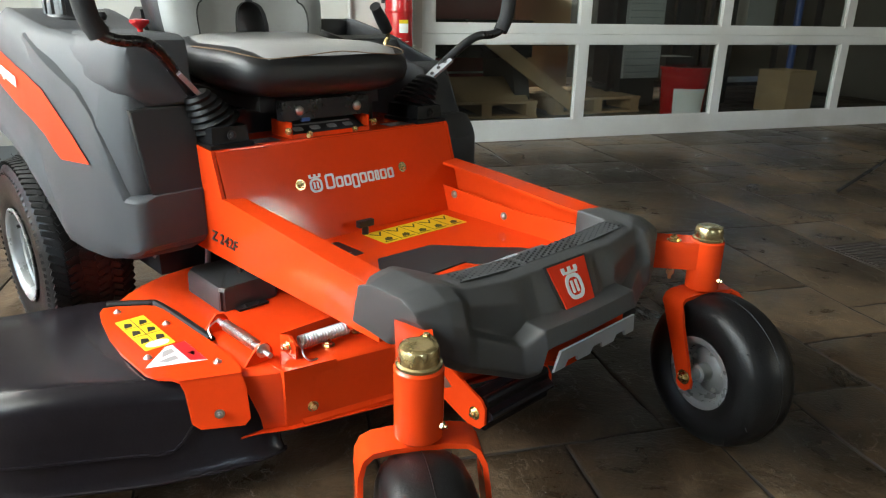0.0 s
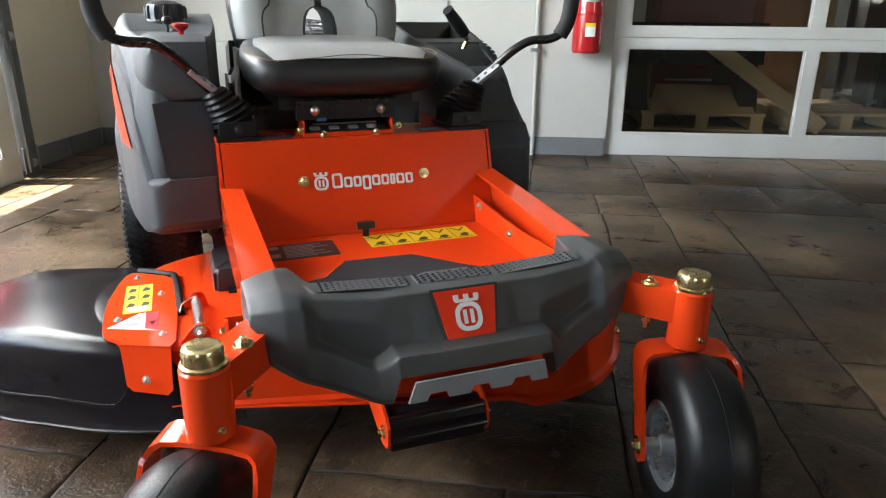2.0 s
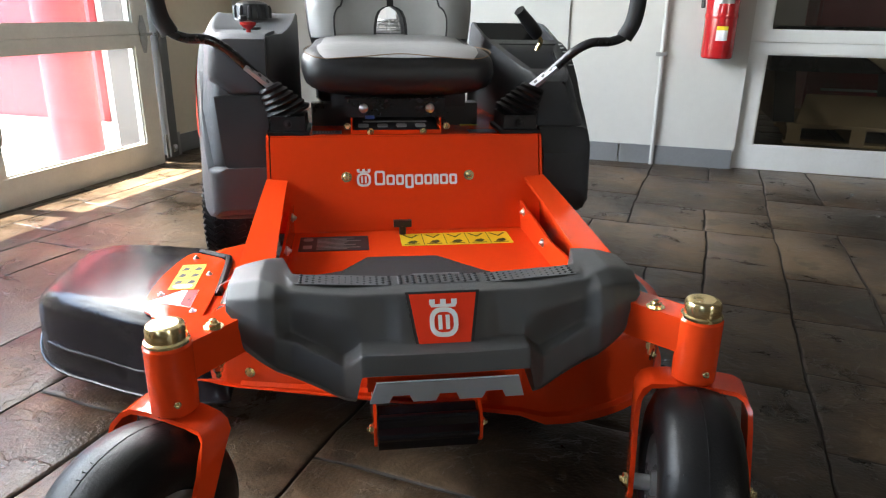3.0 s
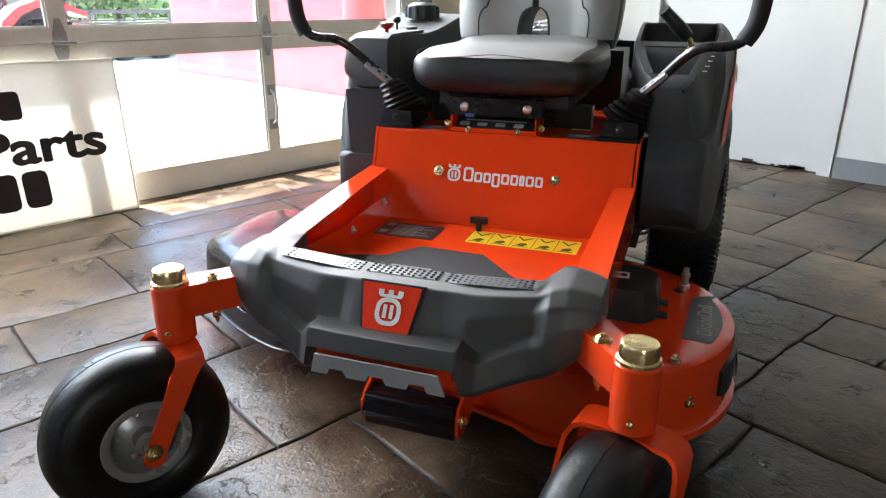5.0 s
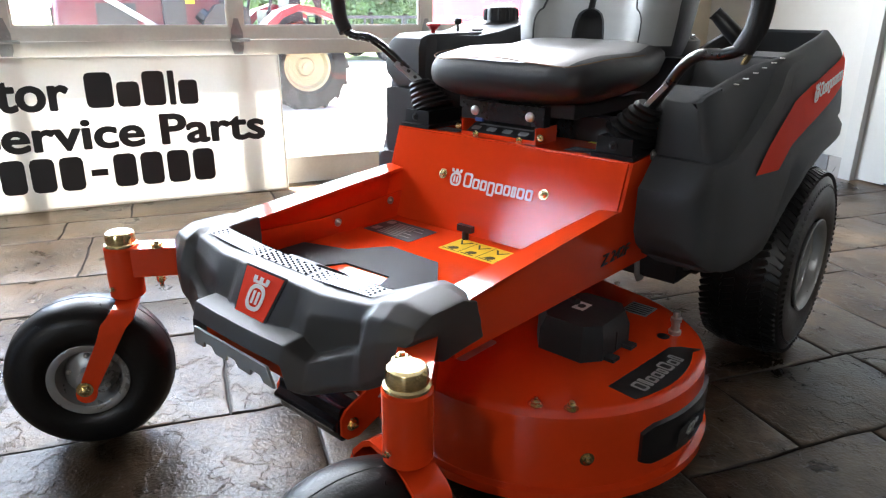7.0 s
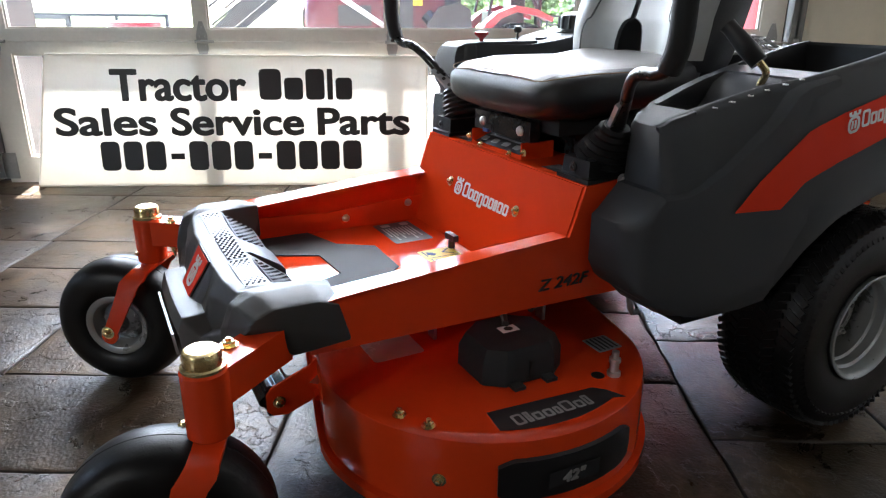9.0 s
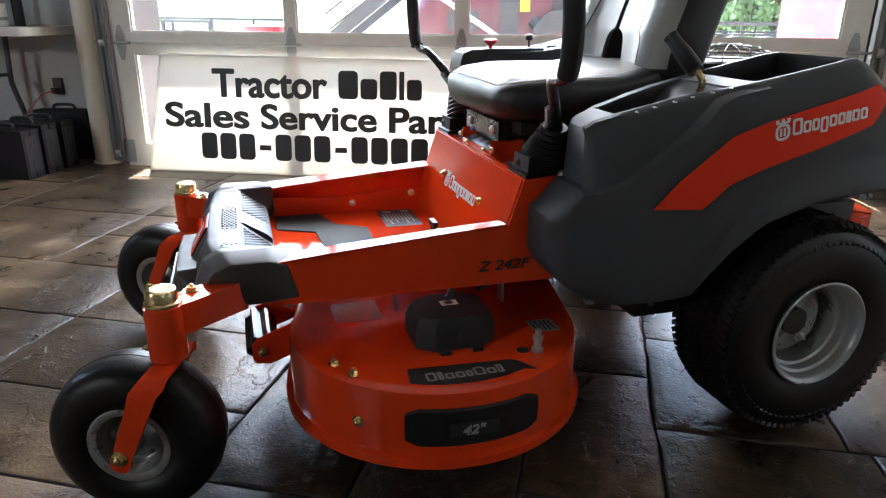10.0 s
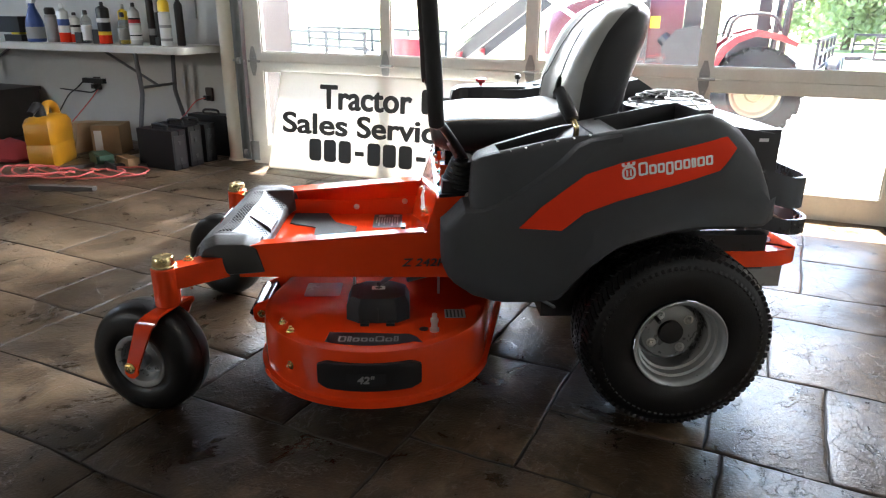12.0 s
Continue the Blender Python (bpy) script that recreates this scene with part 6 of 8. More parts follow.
    prof = [(0.020, 0.012), (0.056, 0.012), (0.066, 0.008), (0.072, -0.010), (0.078, -0.012), (0.082, 0.020), (0.0825, 0.045), (0.088, 0.048), (0.0895, 0.066), (0.095, 0.070), (0.0965, 0.088), (0.102, 0.093), (0.1055, 0.095), (0.1065, 0.099), (0.1035, 0.1005), (0.0985, 0.097), (0.0945, 0.090), (0.093, 0.073), (0.0875, 0.069), (0.086, 0.051), (0.0805, 0.048), (0.079, 0.0), (0.074, -0.004), (0.067, 0.014), (0.056, 0.018), (0.020, 0.018)]
    bm = bmesh.new()
    put_lathe(bm, prof, "x", 56, C)
    rim = part("rim", bm, RIM, wheel, "silver painted steel rim", smooth=40)
    for k in range(4):
        t = 2 * math.pi * k / 4 + 0.6
        part("lug_bolt", hexbolt(bmesh.new(), C @ Vector((0.018, 0.050 * math.cos(t), 0.050 * math.sin(t))), C.to_3x3() @ Vector((1, 0, 0)), 0.008, 0.008), STEEL, wheel)
    part("hub_hole", lathe([(0.028, 0.0182), (0.028, 0.030), (0.022, 0.032), (0.004, 0.030)], "x", 24, C), BLACK_INK, wheel, "dark hub opening")
    m = C @ Matrix.Rotation(2.35, 4, "X")
    part("valve", tube([m @ Vector((0.05, 0.082, 0)), m @ Vector((0.075, 0.074, 0)), m @ Vector((0.085, 0.072, 0))], 0.0045, 8, 3), BLACK, wheel, "black valve stem")

# seat
rows = [(0.563, 0.150, 0.612, 0.650), (0.572, 0.178, 0.598, 0.668), (0.600, 0.196, 0.588, 0.682), (0.660, 0.203, 0.584, 0.690), (0.740, 0.205, 0.590, 0.690), (0.820, 0.200, 0.600, 0.689), (0.885, 0.190, 0.612, 0.700), (0.93, 0.178, 0.64, 0.70)]
SX = -0.012


def cushion_ring(y, w, z0, z1, grow=0.0):
    out = []
    for i in range(28):
        t = 2 * math.pi * i / 28
        c, s = math.cos(t), math.sin(t)
        u, v = abs(c) ** 0.45 * (1 if c >= 0 else -1), abs(s) ** 0.55 * (1 if s >= 0 else -1)
        dish = 0.010 * (1 - u * u) if s > 0 else 0.0
        out.append((SX + (w + grow) * u * (1.0 - 0.09 * max(0.0, -s)), y, (z0 + z1) / 2 + v * (z1 - z0) / 2 - dish * 0.6 * s))
    return out


seat = part("seat", loft([cushion_ring(*r) for r in rows]), VINYL_BLACK, mower, "black and grey vinyl seat", smooth=60)
bm = bmesh.new()
vs = []
for y, w, z0, z1 in rows[1:]:
    ring = cushion_ring(y, w, z0, z1)
    top = sorted((p for p in ring if p[2] > z1 - 0.020), key=lambda p: p[0])
    xs = [SX + (w - 0.012) * k / 8 for k in range(-8, 9)]
    row = []
    for x in xs:
        z = max(lerp_table([(p[0], p[2]) for p in top], x)[0], z1 - 0.02) + 0.0035 - 0.010 * (abs(x - SX) / w) ** 6
        row.append((x, y, z))
    vs.append([bm.verts.new(p) for p in row])
for a_, b_ in zip(vs, vs[1:]):
    for i in range(len(a_) - 1):
        bm.faces.new((a_[i], a_[i + 1], b_[i + 1], b_[i]))
part("seat_insert", bm, VINYL_LIGHT, seat, "light grey vinyl seat top", smooth=70)
stitch = [(SX + x, y, z) for x, y, z in ((-0.19, 0.80, 0.676), (-0.195, 0.66, 0.676), (-0.183, 0.592, 0.670), (-0.15, 0.567, 0.664), (-0.08, 0.5605, 0.668), (0, 0.559, 0.674), (0.08, 0.5605, 0.668), (0.15, 0.567, 0.664), (0.183, 0.592, 0.670), (0.195, 0.66, 0.676), (0.19, 0.80, 0.676))]
part("stitching", tube(stitch, 0.0009, 5, 5), THREAD, seat, "tan stitching")
rows_b = [(0.668, 0.190, 0.882, 1.030), (0.70, 0.198, 0.880, 1.042), (0.76, 0.203, 0.888, 1.055), (0.83, 0.203, 0.912, 1.078), (0.88, 0.198, 0.938, 1.092), (0.92, 0.182, 0.972, 1.098), (0.942, 0.155, 1.005, 1.092), (0.952, 0.115, 1.03, 1.075)]


def opening(z):
    """Half the width of the arched gap in the middle of the seat back."""
    return lerp_table([(0.60, 0.038), (0.715, 0.034), (0.738, 0.030), (0.752, 0.023), (0.760, 0.012), (0.7635, 0.0), (2.0, 0.0)], z)[0]


def back_face(x, z):
    """The cushioned front: hollow in the middle, swelling to the bolsters, rounded off at the edge."""
    w, y0, y1 = lerp_table(rows_b, z)
    u = min(1.0, abs(x) / w)
    return y0 + 0.022 * (1 - u * u) - 0.010 * math.exp(-((u - 0.66) / 0.16) ** 2) + 0.050 * u ** 12


BACK_Z = [0.668, 0.69, 0.715, 0.738, 0.752, 0.760, 0.7635, 0.78, 0.80, 0.82, 0.84, 0.86, 0.88, 0.90, 0.92, 0.935, 0.945, 0.952]
BACK_T = [k / 14 for k in range(15)]


def back_patch(t0, t1, lift, behind, z0=0.0, z1=2.0):
    """Both halves of the seat back between two shares of its width; behind adds the shell's rear and rims."""
    bm = bmesh.new()
    zs = [z for z in BACK_Z if z0 <= z <= z1]
    for s in (1, -1):
        front, rear = [], []
        for z in zs:
            w, y0, y1 = lerp_table(rows_b, z)
            o, lo, hi = opening(z), lerp_table(t0, z)[0], lerp_table(t1, z)[0]
            xs = [o + (w - o) * (lo + (hi - lo) * t) for t in BACK_T]
            front.append([bm.verts.new((SX + s * x, back_face(x, z) - lift, z)) for x in xs])
            if behind:
                rear.append([bm.verts.new((SX + s * x, y1 - 0.05 * (x / w) ** 6 - 0.004, z)) for x in xs])
        for grid in [front] + ([rear] if behind else []):
            for a_, b_ in zip(grid, grid[1:]):
                for k in range(len(BACK_T) - 1):
                    bm.faces.new((a_[k], a_[k + 1], b_[k + 1], b_[k]))
        if behind:
            for k in range(len(zs) - 1):
                bm.faces.new((front[k][-1], front[k + 1][-1], rear[k + 1][-1], rear[k][-1]))
                if opening(zs[k]) > 0.0:
                    bm.faces.new((front[k][0], front[k + 1][0], rear[k + 1][0], rear[k][0]))
            for row in (0, -1):
                for k in range(len(BACK_T) - 1):
                    bm.faces.new((front[row][k], front[row][k + 1], rear[row][k + 1], rear[row][k]))
    bmesh.ops.remove_doubles(bm, verts=bm.verts[:], dist=0.0005)
    return bm


ALL0, ALL1 = [(0.0, 0.0), (2.0, 0.0)], [(0.0, 1.0), (2.0, 1.0)]
SEAM0, SEAM1 = [(0.66, 0.60), (0.74, 0.60), (0.80, 0.52), (0.87, 0.44), (0.96, 0.42)], [(0.66, 0.62), (0.74, 0.62), (0.80, 0.54), (0.87, 0.46), (0.96, 0.44)]
back = part("backrest", back_patch(ALL0, ALL1, 0.0, True), VINYL_BLACK, seat, "black shell of the seat back", smooth=50)
part("back_insert", back_patch([(0.0, 0.04), (2.0, 0.04)], SEAM0, 0.004, False, 0.69, 0.945), VINYL_LIGHT, back, "light grey vinyl back cushion", smooth=70)
part("side_bolster", back_patch(SEAM1, [(0.0, 0.975), (2.0, 0.975)], 0.005, False, 0.69, 0.945), VINYL_MID, back, "mid grey bolsters of the seat back", smooth=70)
for s in (1, -1):
    line = []
    for z in BACK_Z[1:-1]:
        w, o, t = lerp_table(rows_b, z)[0], opening(z), lerp_table(SEAM0, z)[0] + 0.01
        x = o + (w - o) * t
        line.append((SX + s * x, back_face(x, z) - 0.0035, z))
    part("piping", tube(line, 0.0022, 6, 2), BLACK_INK, back, "dark piping along the bolster")
# seat suspension: black bar, orange bracket and bolts
part("seat_bar", bevel(put_box(bmesh.new(), -0.125, 0.082, 0.598, 0.620, 0.544, 0.582), 0.003), BLACK_PAINT, mower, "black seat hinge bar")
part("seat_pan", bevel(put_box(bmesh.new(), -0.155, 0.130, 0.628, 0.93, 0.562, 0.590), 0.006), FOAM, mower, "black seat pan")
bm = bmesh.new()
put_box(bm, -0.112, 0.070, 0.586, 0.590, 0.511, 0.519)
put_box(bm, -0.115, -0.112, 0.586, 0.66, 0.511, 0.543)
put_box(bm, 0.070, 0.073, 0.586, 0.66, 0.511, 0.543)
part("seat_bracket", bm, ORANGE, mower, "", smooth=0)
part("bracket_plate", bevel(loft([[(-0.108, y, z), (0.066, y, z), (0.066, y + 0.003, z + 0.002), (-0.108, y + 0.003, z + 0.002)] for y, z in ((0.5915, 0.517), (0.640, 0.538))]), 0.0006), DECAL_BLACK, mower, "dark plate with white symbols")
ink = [rounded(-0.100 + 0.040 * k, 0.006, -0.078 + 0.040 * k, 0.020, 0.004) for k in range(4)] + [rect(-0.090, 0.026, 0.045, 0.031)]
flat("plate_symbols", ink, GREY_INK, basis((0, 0.5925, 0.5202), (1, 0, 0), (0, 0.0485, 0.021)), mower, "", 0.0005)
for x in (-0.088, 0.050):
    part("seat_bolt", lathe([(0.010, 0), (0.0095, 0.004), (0.006, 0.007), (0.001, 0.008)], "y", 16, Matrix.Translation((x, 0.598, 0.562)) @ Matrix.Rotation(math.pi, 4, "Z")), STEEL, mower, "domed steel bolt")
for x in (-0.122, -0.075, 0.035, 0.084):
    bolt((x, 0.585, 0.527 if abs(x + 0.02) > 0.08 else 0.516), (0, -1, 0), GOLD, mower, 0.005, 0.005)
part("frame_brace", bevel(put_box(bmesh.new(), -0.20, 0.17, 0.70, 0.74, 0.5105, 0.56), 0.003), BLACK_PAINT, mower)
part("blue_clip", bevel(put_box(bmesh.new(), -0.085, -0.066, 0.594, 0.600, 0.541, 0.548), 0.001), BLUE_PLASTIC, mower, "pale blue clip")

# steering levers with rubber boots
for s in (1, -1):
    lever = part("steering_lever", tube(mir([(0.262, 0.648, 0.575), (0.290, 0.628, 0.612), (0.322, 0.606, 0.648), (0.352, 0.585, 0.680), (0.382, 0.572, 0.697), (0.420, 0.566, 0.700), (0.448, 0.563, 0.712), (0.463, 0.560, 0.740), (0.468, 0.558, 0.78)], s), 0.0095, 12, 5), BLACK_PAINT, mower, "black steel steering lever", smooth=60)
    part("lever_grip", tube(mir([(0.447, 0.563, 0.708), (0.463, 0.560, 0.742), (0.468, 0.557, 0.80), (0.464, 0.552, 0.88), (0.455, 0.547, 0.95), (0.445, 0.543, 1.02)], s), 0.0165, 14, 5), FOAM, lever, "black foam grip", smooth=60)
    m = basis((s * 0.297, 0.612, 0.625), (s * 0.58, -0.30, 0.55), (0, 1, 0.5))
    bm = bmesh.new()
    put_box(bm, -0.036, 0.034, -0.010, 0.010, -0.004, 0.004, m)
    part("lever_plate", bevel(bm, 0.002), PLATE, lever, "zinc adjuster plate")
    for u in (-0.02, 0.0, 0.02):
        part("plate_hole", lathe([(0.0045, -0.0046), (0.0045, 0.0046)], "z", 12, m @ Matrix.Translation((u, 0, 0))), BLACK_INK, lever)
    boot = part("boot_base", bevel(loft([mir([(0.204 - g, 0.580 - g, z), (0.280 + g, 0.580 - g, z), (0.280 + g, 0.690 + g, z), (0.204 - g, 0.690 + g, z)], s) for g, z in ((0.004, 0.511), (0.004, 0.518), (-0.002, 0.520), (-0.004, 0.548))]), 0.004), BOOT, mower, "black rubber boot base")
    rings = []
    for i in range(13):
        t = i / 12
        cx, cy, cz = 0.240 + 0.040 * t, 0.638 - 0.008 * t, 0.544 + 0.060 * t
        r = (0.043 - 0.022 * t) * (1.06 if i % 2 else 0.93)
        rings.append(mir([(cx + r * math.cos(k * math.pi / 8) * 1.0 - 0.25 * r * math.sin(k * math.pi / 8) * 0, cy + r * 1.2 * math.sin(k * math.pi / 8), cz - r * 0.45 * math.cos(k * math.pi / 8)) for k in range(16)], s))
    part("bellows", loft(rings), BOOT, boot, "pleated black rubber boot", smooth=30)
    bolt((s * 0.242, 0.5775, 0.534), (0, -1, 0), BLACK, boot, 0.006, 0.004)
    flat("label", [rect(-0.03, -0.02, 0.03, 0.02)], DECAL_BLACK, basis((s * 0.165, 0.610, 0.5108), *UP_X), mower, "black label with fine white lines", 0.0006)
    flat("label_lines", [rect(-0.022 + 0.006 * i, -0.014 + 0.002 * i, -0.019 + 0.006 * i, 0.013) for i in range(7)], GREY_INK, basis((s * 0.165, 0.610, 0.5115), *UP_X), mower, "", 0.0003)
flat("yellow_sticker", [rect(-0.02, -0.012, 0.02, 0.012)], YELLOW_INK, basis((0.15, 0.70, 0.5108), *UP_X), mower, "small yellow sticker", 0.0006)

# deck height lever on the left fender
lv = part("height_lever", tube([(0.343, 0.871, 0.628), (0.347, 0.872, 0.664), (0.356, 0.870, 0.685), (0.345, 0.863, 0.703)], 0.0062, 10, 4), GOLD, mower, "yellow zinc lever rod")
part("lever_grip", tube([(0.346, 0.863, 0.701), (0.325, 0.854, 0.723), (0.300, 0.844, 0.749), (0.291, 0.840, 0.758)], lambda t: 0.0145 + 0.0015 * math.sin(t * 6), 14, 4), BLACK, lv, "black plastic hand grip", smooth=60)

# engine behind the seat, rear guard and bumper
engine = part("engine", bevel(put_box(bmesh.new(), -0.19, 0.19, 1.08, 1.42, 0.40, 0.655), 0.03, 30, 3), BLACK, mower, "black engine shroud")
bm = bmesh.new()
put_lathe(bm, [(0.118, 0.655), (0.118, 0.690), (0.112, 0.694)], "z", 36, Matrix.Translation((0, 1.20, 0)))
part("fan_housing", bm, BLACK, engine)
wire_rings = [(0.103, 0.702), (0.085, 0.713), (0.065, 0.721), (0.045, 0.725), (0.025, 0.728)]
fan_guard = None
for r, z in wire_rings:
    ring = tube([(r * math.cos(t * math.pi / 18), 1.20 + r * math.sin(t * math.pi / 18), z) for t in range(37)], 0.002, 5, 0)
    if fan_guard is None:
        fan_guard = part("fan_guard", ring, GALV, mower, "round wire fan guard")
    else:
        part("wire_ring", ring, GALV, fan_guard)
for k in range(16):
    t = 2 * math.pi * k / 16
    part("spoke", tube([(q * math.cos(t), 1.20 + q * math.sin(t), z) for q, z in ((0.012, 0.729), (0.065, 0.721), (0.112, 0.692))], 0.002, 5, 0), GALV, fan_guard)
part("air_filter_cover", bevel(loft([[(x, 1.105, 0.64), (x, 1.115, 0.742), (x, 1.145, 0.748), (x, 1.225, 0.700), (x, 1.24, 0.64)] for x in (-0.175, -0.10)]), 0.010, 25, 3), BLACK, engine, "black air filter cover", smooth=50)
hood = part("rear_hood", bevel(loft([[(x0, y, z) for x0, y, z in ((-0.2, 1.25, 0.672), (0.2, 1.25, 0.672), (0.2, 1.40, 0.646), (-0.2, 1.40, 0.646))], [(x0, y, z) for x0, y, z in ((-0.2, 1.26, 0.60), (0.2, 1.26, 0.60), (0.2, 1.405, 0.565), (-0.2, 1.405, 0.565))]]), 0.008, 30, 2), BLACK, mower, "black rear heat shield")
part("hood_slot", bevel(put_box(bmesh.new(), 0.1995, 0.2012, 1.362, 1.385, 0.627, 0.635), 0.0005), WHITE_INK, hood)
for z0, z1, yb in ((0.455, 0.535, 1.525), (0.385, 0.425, 1.545)):
    path = [(0.215, 1.30, 0.045), (0.205, 1.40, 0.02), (0.195, 1.47, 0.0), (0.16, yb - 0.005, 0), (0.0, yb, 0), (-0.16, yb - 0.005, 0), (-0.195, 1.47, 0.0), (-0.205, 1.40, 0.02), (-0.215, 1.30, 0.045)]
    rings = [[(x, y, z0 + d), (x * 0.97, y - 0.005, z0 + d), (x * 0.97, y - 0.005, z1 + d), (x, y, z1 + d)] for x, y, d in [(p.x, p.y, p.z) for p in smooth_path(path, 4)]]
    part("rear_guard", loft(rings), BLACK_PAINT, mower, "bent black steel guard strap", smooth=50)
path = [(0.245, 1.10), (0.245, 1.38), (0.225, 1.47), (0.17, 1.515), (0.0, 1.525), (-0.17, 1.515), (-0.225, 1.47), (-0.245, 1.38), (-0.245, 1.10)]
rings = [[(p.x, p.y, 0.316), (p.x * 0.82, p.y - 0.05 if abs(p.x) < 0.22 else p.y, 0.316), (p.x * 0.82, p.y - 0.05 if abs(p.x) < 0.22 else p.y, 0.358), (p.x, p.y, 0.358)] for p in smooth_path([(x, y, 0) for x, y in path], 4)]
part("rear_bumper", bevel(loft(rings), 0.003, 40), ORANGE, mower, "orange steel rear bumper", smooth=50)
part("exhaust_shield", bevel(put_box(bmesh.new(), 0.10, 0.20, 1.385, 1.475, 0.245, 0.306), 0.006), GALV, mower, "bright galvanised exhaust shield")
part("muffler", bevel(put_box(bmesh.new(), -0.12, 0.12, 1.40, 1.47, 0.36, 0.52), 0.02, 30, 3), RUST, mower, "dark exhaust muffler")
part("hitch_plate", bevel(put_box(bmesh.new(), -0.05, 0.17, 1.37, 1.45, 0.20, 0.315), 0.002), GALV, mower, "zinc hitch plate")
# chassis, axle boxes and linkages in the shade
bm = put_box(bmesh.new(), -0.24, -0.20, 0.60, 1.40, 0.31, 0.40)
part("frame_rail", bevel(bm, 0.003), BLACK_PAINT, mower)
part("frame_rail", bevel(put_box(bmesh.new(), 0.20, 0.24, 0.60, 1.40, 0.31, 0.40), 0.003), BLACK_PAINT, mower)
part("frame_rail", bevel(put_box(bmesh.new(), -0.20, 0.20, 0.88, 0.94, 0.31, 0.40), 0.003), BLACK_PAINT, mower)
for s in (1, -1):
    part("axle_box", bevel(loft([mir([(0.10, y, z), (0.26, y, z), (0.26, y, z + h), (0.10, y, z + h)], s) for y, z, h in ((0.98, 0.19, 0.11), (1.02, 0.165, 0.15), (1.15, 0.165, 0.15), (1.2, 0.19, 0.11))]), 0.008), RUST, mower, "dark cast axle box")
    bm = bmesh.new()
    put_tube(bm, mir([(0.21, 0.70, 0.30), (0.22, 0.82, 0.285), (0.225, 0.95, 0.24), (0.23, 1.0, 0.22)], s), 0.006, 8, 4)
    put_tube(bm, mir([(0.27, 0.84, 0.235), (0.26, 0.90, 0.275), (0.25, 0.95, 0.27)], s), 0.005, 8, 4)
    put_tube(bm, mir([(0.24, 0.72, 0.35), (0.24, 0.74, 0.24), (0.24, 0.76, 0.23)], s), 0.006, 8, 3)
    hexbolt(bm, (s * 0.262, 0.95, 0.25), (s, 0, 0), 0.01, 0.01)
    hexbolt(bm, (s * 0.262, 0.90, 0.27), (s, 0, 0), 0.008, 0.01)
    part("linkage", bm, GALV, mower, "steel linkage rods")
for x, y in ((0.15, 0.36), (-0.15, 0.40), (0.17, 0.58), (-0.17, 0.62)):
    part("deck_hanger", put_box(bmesh.new(), x - 0.012, x + 0.012, y - 0.003, y + 0.003, 0.22, 0.315), STEEL, mower, "", smooth=0)

# ---- the sign against the door ----
sign = thing("shop_sign", Matrix.Identity(4), "white plastic shop sign with black lettering leaning on the door", "sign")
SY0, SY1, SZ1 = -0.52, 1.222, 0.577


def sign_at(y, z, d=0.0):
    return Vector((-1.470 - 0.055 * z / SZ1 + d, y, z))


bm = bmesh.new()
pts = [(SY0 - 0.01, 0.004), (SY1, 0.004), (SY1 + 0.005, SZ1 - 0.01), (SY0 + 0.09, SZ1)]
put_loft(bm, [[sign_at(y, z) for y, z in pts], [sign_at(y, z, -0.005) for y, z in pts]])
part("sign_panel", bm, SIGN, sign, "stained white plastic sheet", smooth=0)
bm = bmesh.new()
for (y0, z0), (y1, z1) in zip(pts, pts[1:] + pts[:1]):
    put_tube(bm, [sign_at(y0, z0, -0.0025), sign_at(y1, z1, -0.0025)], 0.0045, 6, 0)
part("sign_edge", bm, SIGN, sign)
MS = basis(sign_at(0, 0, 0.0008), (0, 1, 0), sign_at(0, 1) - sign_at(0, 0))


def sign_word(body, y0, y1, z0, z1):
    lettering("sign_lettering", body, (z1 - z0) / 0.72, BLACK_INK, MS @ Matrix.Translation((y0, z0, 0)), sign, "bold black letters", 0.0, y1 - y0, 0.0052)


sign_word("Tractor", -0.16, 0.42, 0.384, 0.520)
sign_word("Sales", -0.42, 0.015, 0.232, 0.352)
sign_word("Service", 0.085, 0.665, 0.232, 0.352)
sign_word("Parts", 0.735, 1.14, 0.232, 0.352)
name_bars = bars(0.480, 0.384, 0.41, 0.134, [1.0, 0.85, 0.85, 0.25, 0.75], tall=(0, 2, 3))
for poly in name_bars:
    flat("sign_bar", [poly], BLACK_INK, MS, sign, "plain black bar", 0.001)
digits, y = [], -0.24
for group in (3, 3, 4):
    for k in range(group):
        digits.append(rounded(y, 0.072, y + 0.084, 0.203, 0.02, 2))
        y += 0.1
    if group == 3:
        digits.append(rect(y + 0.008, 0.122, y + 0.068, 0.148))
        y += 0.090
for poly in digits:
    flat("sign_bar", [poly], BLACK_INK, MS, sign, "plain black bar", 0.001)

# ---- fire extinguisher ----
EX, EY = 1.055, NORTH - 0.085
ext = tagged(part("fire_extinguisher", lathe([(0.066, 0.552), (0.072, 0.558), (0.074, 0.575), (0.074, 0.86), (0.066, 0.895), (0.040, 0.925), (0.026, 0.935), (0.026, 0.95)], "z", 36, Matrix.Translation((EX, EY, 0))), EXT_RED), "red fire extinguisher hanging on the white wall", "fire extinguisher")
part("label", loft([[(EX + 0.0752 * math.cos(radians(a)), EY + 0.0752 * math.sin(radians(a)), z) for a in range(-125, -54, 7)] for z in (0.80, 0.90 - 0.04)], closed=False, caps=False), SILVER_CAN, ext, "dark and pale instruction label")
part("label", loft([[(EX + 0.0752 * math.cos(radians(a)), EY + 0.0752 * math.sin(radians(a)), z) for a in range(-105, -64, 5)] for z in (0.635, 0.70)], closed=False, caps=False), WHITE_INK, ext, "white inspection tag")
